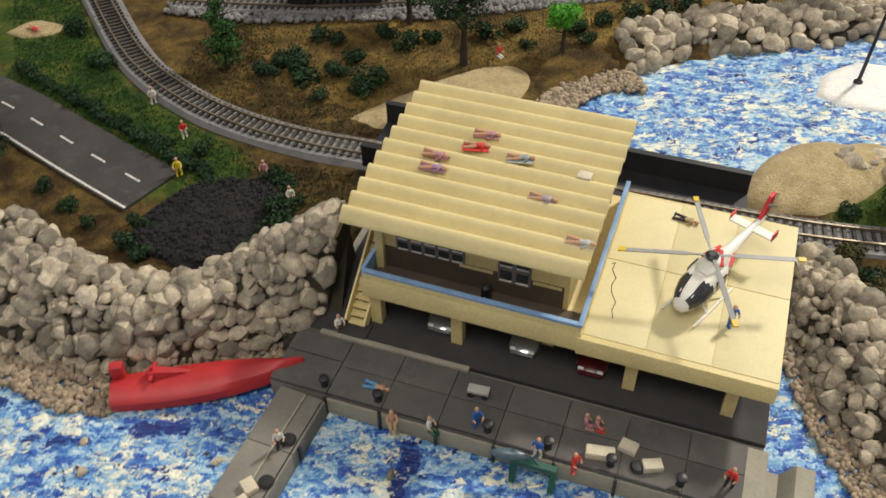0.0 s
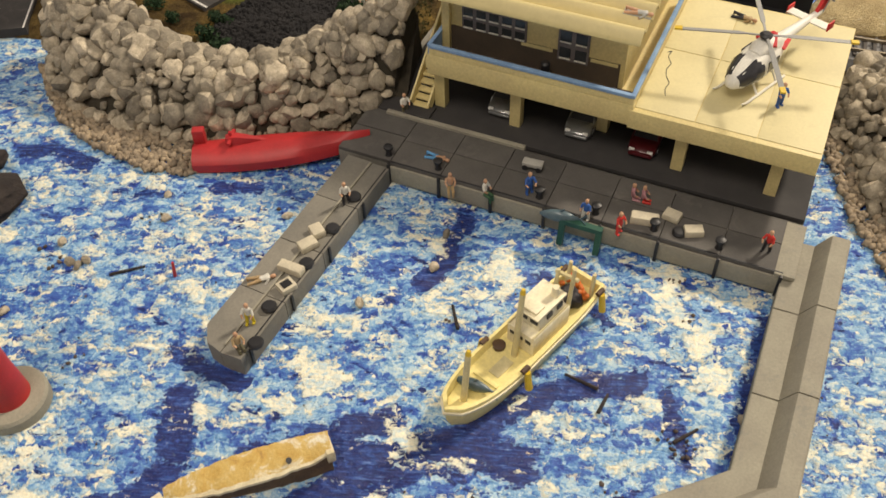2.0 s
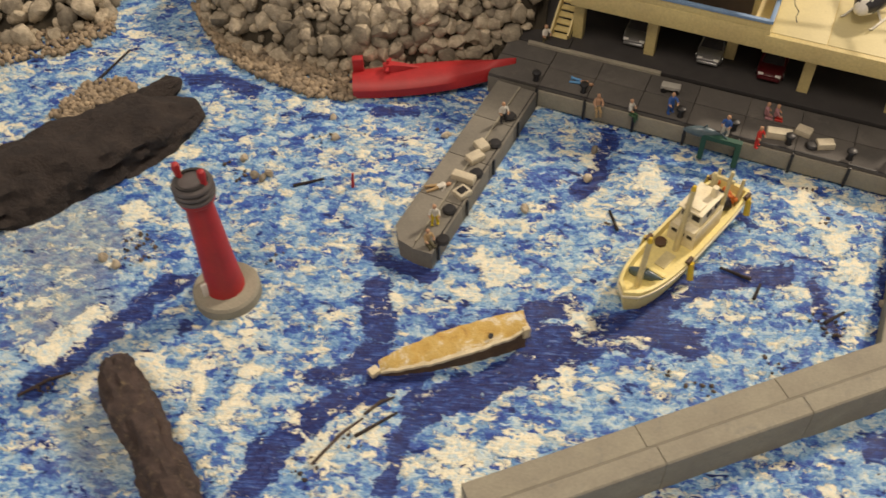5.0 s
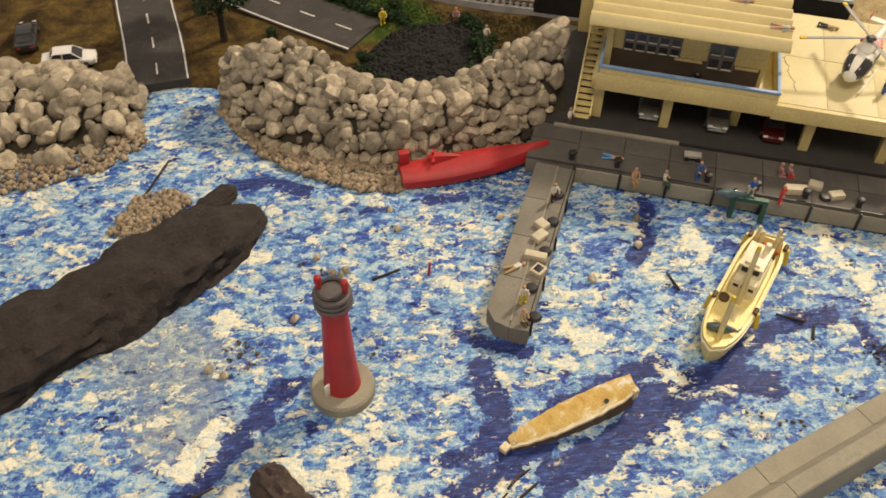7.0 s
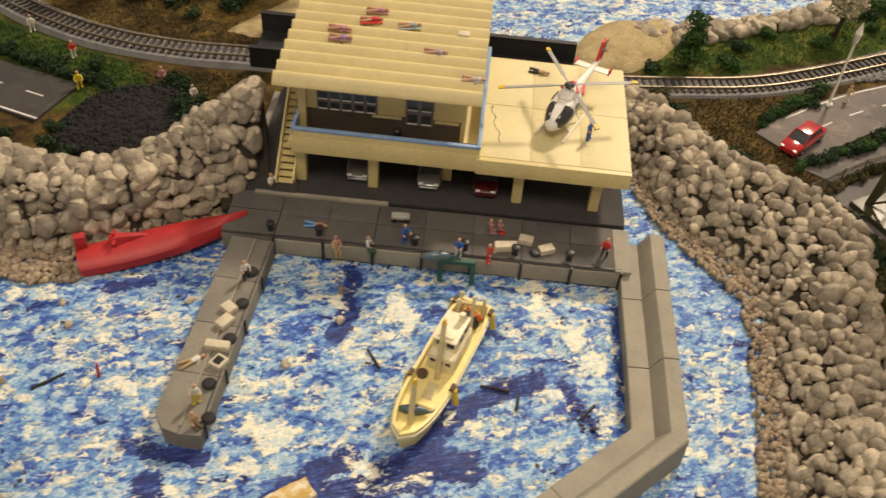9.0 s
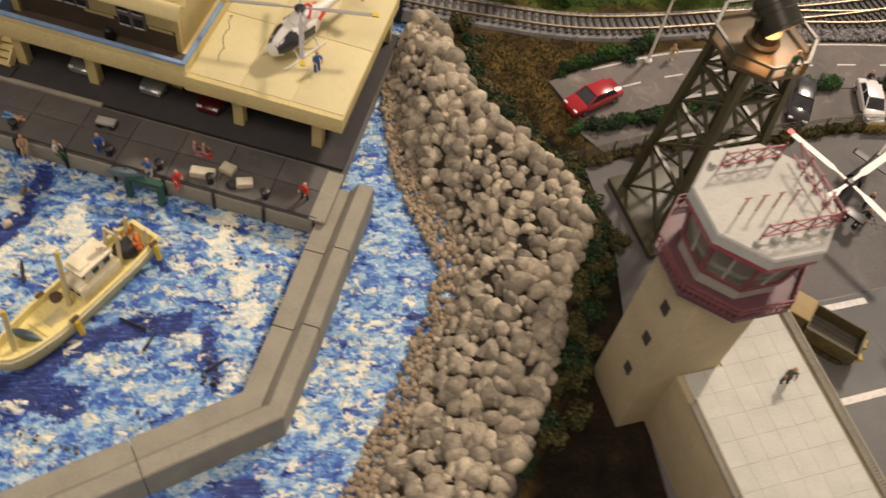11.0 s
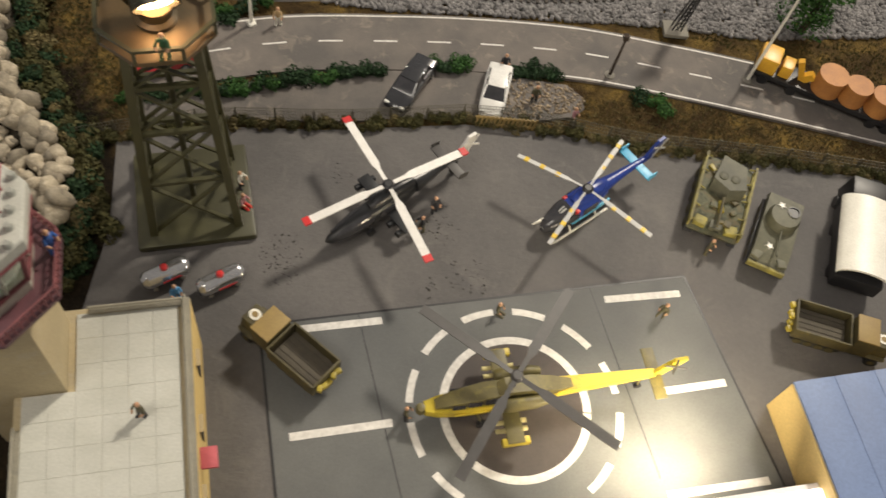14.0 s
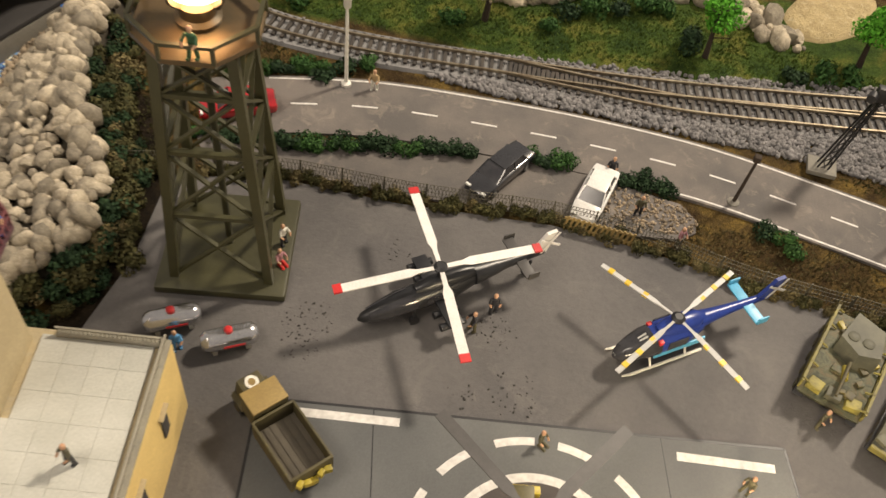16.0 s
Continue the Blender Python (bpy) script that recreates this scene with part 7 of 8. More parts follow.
    bm = B(); cyl(bm, (0, 0, 3.7), (0, 0, 5.4), .2, .16, 12); lathe(bm, [(.42, 5.15), (.46, 5.3), (.3, 5.5)], 16); part("rotor_hub", bm, BLADEDARK, h)
    for a in (147, 58, -31, 240):
        bm = B(); rotor_blade(bm, a - heading, 7.8, .72, 5.3); part("rotor_blade", bm, BLADEDARK, h, "dark grey rotor blade")
    return h


YOLIVE_L = mat("bright_yellow_side", (0.56, 0.43, 0.03), (0.46, 0.35, 0.03), 0.5, 0.45, dirt=(0.34, 0.27, 0.035))
OLIVE_T = mat("olive_brown_top", (0.155, 0.130, 0.045), (0.105, 0.090, 0.036), 0.6, 0.5, dirt=(0.24, 0.20, 0.05))
PALEYEL = mat("pale_yellow_plastic", (0.70, 0.62, 0.30), (0.62, 0.54, 0.26), 0.8, 0.5)
attack_helicopter(72.8, 19.5, 1.2, 192)

# ---------------------------------------------------------------- cars and trucks
SILVER = mat("silver_paint", (0.42, 0.43, 0.43), (0.36, 0.37, 0.37), 0.5, 0.2, metal=0.7)
CARRED = mat("red_car_paint", (0.42, 0.015, 0.02), (0.36, 0.012, 0.018), 0.5, 0.18, coat=0.5)
# dull red whose colour already holds the car park's deep shade
CARRED_SHADE = mat("shaded_red_car_paint", (0.085, 0.006, 0.010), (0.07, 0.005, 0.008), 0.5, 0.3)
CARBLACK = mat("black_car_paint", (0.02, 0.021, 0.025), (0.03, 0.031, 0.035), 0.5, 0.2, coat=0.5)
CARWHITE = mat("white_car_paint", (0.74, 0.73, 0.70), (0.68, 0.67, 0.64), 0.5, 0.22, coat=0.4)
LIGHTC = mat("lamp_clear", (0.8, 0.8, 0.75), None, 1.0, 0.1)


def car(x, y, z, heading, body, label, L=5.2, W=2.15, wagon=False):
    c = thing("car", x, y, z, heading, label, "car")
    bm = B()
    rings = []
    for t, w, z0, z1 in ((-.5, .80, .45, .95), (-.48, .92, .3, 1.1), (-.3, 1, .26, 1.15), (0, 1, .26, 1.12), (.28, 1, .26, 1.02), (.44, .93, .28, .9), (.5, .74, .4, .72)):
        w *= W / 2
        rings.append([(t * L, -w * .92, z0), (t * L, -w, z0 + .25), (t * L, -w * .97, z1 - .1), (t * L, -w * .82, z1), (t * L, w * .82, z1), (t * L, w * .97, z1 - .1), (t * L, w, z0 + .25), (t * L, w * .92, z0)])
    loft(bm, rings)
    part("body", bm, body, c, smooth=45)
    r0 = -.42 if wagon else -.30
    bm = B()
    rings = [[(a * L, -w * W / 2, h), (a * L, w * W / 2, h), (b * L, w * W / 2, h), (b * L, -w * W / 2, h)] for a, b, w, h in ((r0 - .06, .27, .86, 1.0), (r0 + .05, .10, .70, 1.66))]
    loft(bm, rings)
    part("glasshouse", bm, TINT, c, "dark car windows")
    bm = B(); box(bm, (r0 + .08) * L / 2 + .03 * L, 0, 1.68, (.09 - r0) * L * .92, W * .7, .1, 0, .05); part("roof", bm, body, c)
    for s in (-1, 1):
        for t0, t1 in ((.27, .10), (r0 - .05, r0 + .05), (-.08, -.08)):
            bm = B()
            bar(bm, (t0 * L, s * .87 * W / 2, 1.0), (t1 * L, s * .71 * W / 2, 1.68), .1, .1)
            part("pillar", bm, body, c)
    for t in (-.31, .31):
        for s in (-1, 1):
            bm = B(); cyl(bm, (t * L, s * W * .38, .36), (t * L, s * W * .505, .36), .36, .36, 16); wl = part("wheel", bm, BLACK, c)
            bm = B(); cyl(bm, (t * L, s * W * .50, .36), (t * L, s * W * .515, .36), .2, .2, 10); part("rim", bm, SILVER, wl)
    for s in (-1, 1):
        bm = B(); box(bm, .475 * L, s * W * .31, .74, .22, .42, .2, 0, .05); part("headlight", bm, LIGHTC, c)
        bm = B(); box(bm, -.49 * L, s * W * .31, .85, .12, .42, .2, 0, .04); part("tail_light", bm, REDTIP, c)
    bm = B(); box(bm, .49 * L, 0, .42, .2, W * .8, .2, 0, .06); part("bumper", bm, body, c)
    return c


car(2.7, 49.0, 2.15, -109, SILVER, "silver hatchback parked under the harbour building", wagon=True)
car(8.5, 46.8, 2.15, -109, SILVER, "silver saloon car parked under the harbour building")
car(13.1, 45.0, 2.15, -109, CARRED_SHADE, "red car under the building, its paint darkened for the shade")
car(45.4, 46.0, 1.27, 209, CARRED, "red coupe parked beside the hedge", L=5.6)
car(65.4, 46.4, 1.22, -116, CARBLACK, "black saloon car parked on the asphalt strip", L=5.9)
car(72.4, 46.5, 1.22, -101, CARWHITE, "white saloon car parked on the asphalt strip", L=5.3)
car(-53.4, 61.6, 0.85, 8, CARWHITE, "white car parked above the low boulder wall")
car(-58.5, 66.0, 0.85, 100, CARBLACK, "dark car parked beside the white one")

ODRAB = mat("army_olive", (0.085, 0.070, 0.028), (0.055, 0.047, 0.022), 0.7, 0.6, bscale=6, dirt=(0.15, 0.12, 0.035))
OTAN = mat("army_tan", (0.30, 0.21, 0.07), (0.25, 0.17, 0.06), 0.6, 0.6)
BEDWOOD = mat("truck_bed", (0.10, 0.085, 0.06), (0.075, 0.064, 0.048), 1.0, 0.8, bump=.03)


def half_track(x, y, heading, label, bed_h=1.5):
    t = thing("army_truck", x, y, 1.15, heading, label, "truck")
    t.scale = (1.0, 0.88, 0.92)
    bm = B(); box(bm, 0, 0, .95, 7.0, 2.3, .35, 0, .05); part("chassis", bm, ODRAB, t)
    bm = B(); box(bm, 2.75, 0, 1.75, 1.5, 1.9, 1.3, 0, .15, top=.85); part("bonnet", bm, ODRAB, t)
    bm = B(); lathe(bm, [(.45, 2.42), (.45, 2.46), (.02, 2.47)], 20, (2.8, 0, 0)); part("roundel", bm, WHITEP, t, "white round marking")
    bm = B(); lathe(bm, [(.24, 2.465), (.24, 2.485), (.02, 2.49)], 16, (2.8, 0, 0)); part("roundel_centre", bm, OTAN, t)
    bm = B(); box(bm, 1.35, 0, 2.1, 1.5, 2.5, 1.9, 0, .1); part("cab", bm, ODRAB, t)
    bm = B(); box(bm, 1.35, 0, 3.12, 1.6, 2.5, .16, 0, .06); part("cab_roof", bm, OTAN, t, "tan cab roof")
    bm = B(); box(bm, 2.12, 0, 2.5, .1, 2.0, .6, 0, .02); part("windscreen", bm, TINT, t)
    bm = B(); box(bm, -1.6, 0, 1.25, 4.0, 2.9, .2, 0, .02); part("bed", bm, BEDWOOD, t)
    for k in range(6):
        bm = B(); box(bm, -1.6, -1.2 + .48 * k, 1.37, 3.8, .4, .06, 0, .01); part("bed_plank", bm, BEDWOOD, t)
    for s in (-1, 1):
        bm = B(); box(bm, -1.6, s * 1.45, 1.9, 4.1, .16, bed_h, 0, .04); part("side_board", bm, ODRAB, t)
        bm = B(); loft(bm, [[(a, s * .95 + d, h) for a, h in ((-3.3, .5), (-2.7, .05), (-.4, .05), (.3, .5), (-.2, .95), (-3.0, .95))] for d in (-.25, .25)]); tr = part("track", bm, BLACK, t)
        for k in range(4):
            bm = B(); cyl(bm, (-2.8 + .8 * k, s * 1.22, .45), (-2.8 + .8 * k, s * 1.28, .45), .32, .32, 12); part("road_wheel", bm, ODRAB, tr)
        bm = B(); cyl(bm, (2.7, s * .9, .5), (2.7, s * 1.3, .5), .5, .5, 18); w = part("front_wheel", bm, BLACK, t)
        bm = B(); cyl(bm, (2.7, s * 1.28, .5), (2.7, s * 1.33, .5), .26, .26, 12); part("rim", bm, ODRAB, w)
        bm = B(); box(bm, 2.7, s * 1.05, 1.12, 1.3, .55, .1, 0, .04); part("mudguard", bm, ODRAB, t)
    for x0 in (-3.6, .42):
        bm = B(); box(bm, x0, 0, 1.9, .16, 2.9, bed_h, 0, .04); part("end_board", bm, ODRAB, t)
    random.seed(int(x))
    for k in range(5):
        bm = B(); box(bm, -3.85, -1.0 + .5 * k, 1.6 + random.uniform(-.2, .5), .35, .5, .45, random.uniform(-30, 30), .08); part("stowage", bm, YOLIVE, t)


half_track(58.0, 22.2, 142, "olive army half-track truck with an empty cargo bed")
half_track(97.6, 26.2, -14, "olive army half-track truck with tan cab roof", 1.2)


def camo():
    m, nt, bsdf, vec = start("camouflage_paint")
    c = ramp_node(nt, noise_node(nt, vec, 1.3, 4, 0.6, 0.8), [(0.38, (0.045, 0.050, 0.026)), (0.46, (0.10, 0.10, 0.055)), (0.51, (0.062, 0.065, 0.030)), (0.57, (0.11, 0.085, 0.042)), (0.62, (0.085, 0.080, 0.034)), (0.70, (0.15, 0.13, 0.05))])
    nt.links.new(c, bsdf.inputs["Base Color"])
    bsdf.inputs["Roughness"].default_value = 0.6
    bump_node(nt, bsdf, noise_node(nt, vec, 9, 4), 0.03)
    return m


CAMO = camo()
SKIRT = mat("mustard_olive", (0.28, 0.24, 0.045), (0.11, 0.095, 0.03), 0.8, 0.6, dirt=(0.07, 0.06, 0.025))


DRAB = mat("drab_grey", (0.105, 0.102, 0.065), (0.065, 0.064, 0.042), 0.9, 0.6)


def armour(x, y, heading, L, W, label, turret):
    t = thing("armoured_vehicle", x, y, 1.15, heading, label, "armoured vehicle")
    bm = B(); loft(bm, [ring for s, ring in ((0, [(-L * .48, -W * .42, .5), (L * .44, -W * .42, .5), (L * .44, W * .42, .5), (-L * .48, W * .42, .5)]), (0, [(-L * .5, -W * .5, 1.3), (L * .5, -W * .5, 1.2), (L * .5, W * .5, 1.2), (-L * .5, W * .5, 1.3)]), (0, [(-L * .48, -W * .46, 1.9), (L * .3, -W * .46, 1.9), (L * .3, W * .46, 1.9), (-L * .48, W * .46, 1.9)]))]); part("hull", bm, CAMO, t)
    for s in (-1, 1):
        bm = B(); loft(bm, [[(a * L, s * W * .43 + d, h) for a, h in ((-.5, .6), (-.4, .05), (.36, .05), (.49, .6), (.4, .95), (-.42, .95))] for d in (-.32, .32)]); tr = part("track", bm, BLACK, t)
        for k in range(5):
            bm = B(); cyl(bm, ((-.36 + .18 * k) * L, s * W * .52, .45), ((-.36 + .18 * k) * L, s * W * .535, .45), .36, .36, 12); part("road_wheel", bm, ODRAB, tr)
        bm = B(); box(bm, 0, s * W * .5, 1.5, L * .96, .16, .5, 0, .06); part("side_skirt", bm, SKIRT, t, "olive stowage rail")
    if turret:
        bm = B(); loft(bm, [[(-L * .45, -W * .2, z), (-L * .38, W * .28, z), (-L * .02 + d, W * .36, z), (L * .06 + d, W * .05, z), (-L * .05 + d, -W * .3, z)] for z, d in ((1.85, .2), (2.5, 0), (2.85, -.35))]); tu = part("turret", bm, DRAB, t, "grey green wedge turret")
        bm = B(); cyl(bm, (L * .08, 0, 2.4), (L * .5, 0, 2.5), .13, .1, 10); part("gun", bm, ODRAB, tu)
        for s in (-.5, .45):
            bm = B(); lathe(bm, [(.36, 2.78), (.38, 2.9), (.2, 2.96)], 14, (-L * .16, s, 0)); part("hatch", bm, DRAB, tu)
    else:
        bm = B(); box(bm, -L * .2, 0, 2.15, L * .4, W * .7, .5, 0, .12, top=.85); part("deckhouse", bm, CAMO, t)
        bm = B(); lathe(bm, [(.5, 1.88), (.52, 2.2), (.3, 2.3)], 14, (L * .1, .3, 0)); part("hatch", bm, ODRAB, t)
    for s in (-1, 1):
        bm = B(); bar(bm, (-L * .49, s * W * .5, 2.35), (L * .49, s * W * .5, 2.15), .16, .14); ra = part("rack_rail", bm, SKIRT, t, "mustard olive rack rail")
        for q in (-.47, -.25, 0, .25, .46):
            bm = B(); bar(bm, (L * q, s * W * .5, 1.5), (L * q, s * W * .5, 2.3), .12, .12); part("rack_post", bm, SKIRT, ra)
            bm = B(); bar(bm, (L * q, s * W * .5, 2.2), (L * q, s * W * .38, 2.0), .1, .1); part("rack_bracket", bm, SKIRT, ra)
    for k in range(3):
        bm = B(); box(bm, L * .42, (-.3 + .3 * k) * W, 1.75, .8, W * .24, .5, 8 * (k - 1), .1); part("front_box", bm, SKIRT if k != 1 else DRAB, t)
    bm = B(); cyl(bm, (L * .12, -.1, 2.15), (L * .26, .1, 2.2), .22, .22, 12); part("bedroll", bm, YOLIVE, t, "yellow bedroll")
    random.seed(int(x) + 1)
    for k in range(14):
        bm = B(); box(bm, random.uniform(-.4, .45) * L, random.uniform(-.35, .35) * W, 2.0, random.uniform(.3, .8), random.uniform(.25, .6), .28, random.uniform(0, 90), .06); part("stowage", bm, random.choice((YOLIVE, ODRAB, CAMO)), t)


armour(90.0, 37.1, -109, 7.0, 4.0, "camouflaged tracked armoured vehicle with stowage", True)
DRABGREY = mat("drab_grey_green", (0.115, 0.112, 0.072), (0.075, 0.074, 0.048), 0.9, 0.6, dirt=(0.15, 0.14, 0.09))
tk = thing("light_tank", 94.1, 34.4, 1.15, -113, "small drab olive tank with white star marks", "tank")
bm = B(); loft(bm, [[(-3.3, -1.2, .5), (3.0, -1.2, .5), (3.0, 1.2, .5), (-3.3, 1.2, .5)], [(-3.4, -1.45, 1.2), (3.4, -1.45, 1.1), (3.4, 1.45, 1.1), (-3.4, 1.45, 1.2)], [(-3.3, -1.4, 1.75), (2.2, -1.4, 1.75), (2.2, 1.4, 1.75), (-3.3, 1.4, 1.75)]]); part("hull", bm, DRABGREY, tk)
for s in (-1, 1):
    bm = B(); loft(bm, [[(a * 6.8, s * 1.25 + d, h) for a, h in ((-.5, .6), (-.4, .05), (.36, .05), (.49, .6), (.4, .95), (-.42, .95))] for d in (-.3, .3)]); tr = part("track", bm, BLACK, tk)
    for k in range(5):
        bm = B(); cyl(bm, (-2.4 + 1.15 * k, s * 1.5, .45), (-2.4 + 1.15 * k, s * 1.58, .45), .36, .36, 12); part("road_wheel", bm, ODRAB, tr)
    bm = B(); box(bm, 2.6, s * .95, 1.5, .9, .7, .3, 20 * s, .08); part("stowage", bm, DRABGREY, tk)
bm = B(); box(bm, 3.35, 0, 1.1, .25, 2.9, .5, 0, .06); part("front_plate", bm, SKIRT, tk, "olive yellow front plate")
bm = B(); lathe(bm, [(1.25, 1.7), (1.28, 2.2), (1.1, 2.6), (.2, 2.68)], 26, (-1.0, 0, 0)); tu = part("turret", bm, DRABGREY, tk, smooth=40)
bm = B(); cyl(bm, (.1, .1, 2.2), (2.7, .25, 2.25), .1, .08, 10); part("gun", bm, DRABGREY, tu)
bm = B(); lathe(bm, [(.46, 2.6), (.5, 2.74), (.42, 2.74), (.4, 2.66), (.02, 2.66)], 18, (-1.45, .5, 0)); part("open_hatch", bm, BLACK, tu, "dark open hatch")
for x, y, z, par in ((-1.7, -.5, 2.66, tu), (1.7, -.3, 1.78, tk)):
    bm = B(); pts = [((.34 if k % 2 == 0 else .14) * math.cos(math.pi * k / 5) + x, (.34 if k % 2 == 0 else .14) * math.sin(math.pi * k / 5) + y) for k in range(10)]; prism(bm, pts, z, z + .03); part("star_mark", bm, WHITEP, par, "white star mark")

# canvas-covered stall lorry
cv = thing("covered_lorry", 100.5, 33.6, 1.15, -106, "lorry with a white canvas cover", "truck")
bm = B()
loft(bm, [[(t, 2.1 * math.cos(a), 2.6 + 1.0 * math.sin(a)) for a in [math.pi * i / 12 for i in range(13)]] + [(t, 2.0 * math.cos(a), 2.5 + .9 * math.sin(a)) for a in [math.pi * i / 12 for i in range(12, -1, -1)]] for t in (-3.6, -1.2, 1.2, 3.6)])
part("canvas_cover", bm, WHITEP, cv, "white canvas cover", smooth=60)
bm = B(); box(bm, 0, 0, 1.4, 7.0, 3.6, 1.4, 0, .06); part("body", bm, BLACK, cv)
bm = B(); box(bm, -4.9, 0, 1.7, 2.2, 3.2, 2.4, 0, .2, top=.85); part("cab", bm, BLACK, cv)
for t in (-4.6, -1.8, 2.2):
    for s in (-1, 1):
        bm = B(); cyl(bm, (t, s * 1.3, .5), (t, s * 1.75, .5), .5, .5, 16); part("wheel", bm, BLACK, cv)

BLUEROOF = mat("blue_grey_roof", (0.17, 0.24, 0.42), (0.14, 0.20, 0.36), 0.2, 0.55, bscale=5)
bb = thing("blue_roofed_shed", 91.6, 20.8, 1.1, 12, "yellow card shed with a flat blue roof", "shed")
bm = B(); box(bm, 7.6, -7.0, 2.0, 15, 14, 4.0, 0, .03); part("wall", bm, YELLOWWALL, bb)
for k in range(5):
    bm = B(); box(bm, 1.75 + 3.02 * k, -7.0, 4.08, 3.0, 14.2, .22, 0, .03); part("roof_panel", bm, BLUEROOF, bb)

# loaded lorry on the road
GOLD = mat("amber_plastic", (0.72, 0.40, 0.03), (0.62, 0.33, 0.03), 0.8, 0.4)
RUSTY = mat("orange_brown_drum", (0.44, 0.19, 0.05), (0.34, 0.14, 0.04), 0.8, 0.6)
lt = thing("flatbed_lorry", 101.5, 49.6, 1.25, 157, "dark flatbed lorry with amber load of drums", "truck")
bm = B(); box(bm, 0, 0, .9, 13.5, 2.3, .5, 0, .06); part("flatbed", bm, BLACK, lt)
bm = B(); box(bm, 5.8, 0, 1.9, 1.8, 2.1, 1.6, 0, .2); part("cab", bm, GOLD, lt, "amber cab")
bm = B(); box(bm, 4.1, 0, 1.7, 1.0, 1.5, 1.3, 0, .12); part("winch", bm, GOLD, lt)
bm = B(); bar(bm, (2.6, 0, 1.2), (3.4, .2, 3.2), .5, .5); bar(bm, (2.6, 0, 1.2), (1.8, 0, 2.0), .6, .7); part("loader_arm", bm, GOLD, lt)
for k, r in enumerate((1.3, 1.15, 1.15, 1.2)):
    bm = B(); lathe(bm, [(r, 1.15), (r * 1.02, 1.3), (r * .96, 1.6), (r * .96, 2.6), (r * 1.02, 2.9), (r, 3.0), (r * .3, 3.02)], 24, (.4 - 2.3 * k, 0, 0)); part("drum", bm, RUSTY, lt)
for k in range(3):
    bm = B(); bar(bm, (-.8 - 2.3 * k, -1.1, 1.2), (-.6 - 2.3 * k, -.9, 2.4), .3, .3); part("stanchion", bm, GOLD, lt)
for t in (-5.6, -4.2, 3.0, 5.6):
    for s in (-1, 1):
        bm = B(); cyl(bm, (t, s * .8, .45), (t, s * 1.2, .45), .45, .45, 14); part("wheel", bm, BLACK, lt)

# silver gas tanks
CHROME = mat("chrome_silver", (0.62, 0.62, 0.62), (0.55, 0.55, 0.56), 0.8, 0.18, metal=0.9)
for x, y in ((49.2, 27.2), (53.0, 27.0)):
    g = thing("gas_tank", x, y, 1.15, 33, "shiny silver gas tank on small saddles", "tank", "silver gas tanks")
    bm = B()
    rot = Matrix.Rotation(radians(90), 3, "Y")
    lathe(bm, [(.1, -1.75), (.45, -1.68), (.68, -1.4), (.7, -1.2), (.7, 1.2), (.68, 1.4), (.45, 1.68), (.1, 1.75)], 24, (0, 0, .95), rot=rot); part("vessel", bm, CHROME, g)
    for t in (-1, 1):
        bm = B(); box(bm, t, 0, .22, .3, 1.0, .45, 0, .03); part("saddle", bm, GREYP, g)
    bm = B(); lathe(bm, [(.24, 1.6), (.26, 1.85), (.14, 1.95)], 14); part("valve_cap", bm, REDTIP, g, "red valve cap")
    bm = B(); box(bm, .2, -.69, .95, 1.3, .05, .18); part("marking", bm, REDTIP, g, "dark red marking bars")

# red goods wagon at the rear
rw = thing("goods_wagon", -10.5, 97.3, 1.75, 0, "red goods wagon standing on the rear track", "wagon")
bm = B(); box(bm, 0, 0, 1.2, 11.5, 2.9, .5, 0, .05); part("underframe", bm, REDP, rw)
bm = B(); box(bm, 0, 0, 3.0, 11.0, 2.8, 3.0, 0, .08); part("body", bm, REDP, rw)
for x in (-4, 4):
    bm = B(); box(bm, x, 0, .5, 2.6, 2.2, .7, 0, .08); bg = part("bogie", bm, BLACK, rw)
    for d in (-.8, .8):
        for s in (-1, 1):
            bm = B(); cyl(bm, (x + d, s * .75, .5), (x + d, s * .95, .5), .5, .5, 16); part("wheel", bm, BLACK, bg)

# ---------------------------------------------------------------- light bar at the layout's front edge
BARW = mat("white_rail", (0.72, 0.68, 0.66), (0.65, 0.60, 0.58), 0.3, 0.4)
lb = thing("light_bar", 92.0, 13.2, 1.15, 11.3, "white light bar along the layout edge", "light bar")
bm = B(); box(bm, 0, 0, 1.3, 68, 2.6, 2.6, 0, .2); part("rail", bm, BARW, lb)
bm = B(); box(bm, -1, 0.2, 2.66, 60, 1.3, 0.12, 0, .04); part("led_strip", bm, glow("led_glow", (1.0, 0.90, 0.78), 5), lb, "glowing strip")
lamp = area_lamp("bar_lamp", (0.845, 0.150, 0.062), (0.80, 0.24, 0.0), 0.42, 0.05, (1.0, 0.86, 0.58))

# ---------------------------------------------------------------- trees, bushes, grass
def leafy(name, c, c2, rough=0.8):
    m, nt, bsdf, vec = start(name)
    geo = nt.nodes.new("ShaderNodeNewGeometry")
    f = ramp_node(nt, geo.outputs["Random Per Island"], [(0.0, c), (1.0, c2)])
    sh = ramp_node(nt, noise_node(nt, vec, 1.2, 4), [(0.3, (0.6, 0.6, 0.6)), (0.7, (1.3, 1.3, 1.2))])
    nt.links.new(mix_node(nt, 1.0, f, sh, "MULTIPLY"), bsdf.inputs["Base Color"])
    bsdf.inputs["Roughness"].default_value = rough
    bsdf.inputs["Specular IOR Level"].default_value = 0.2
    return m


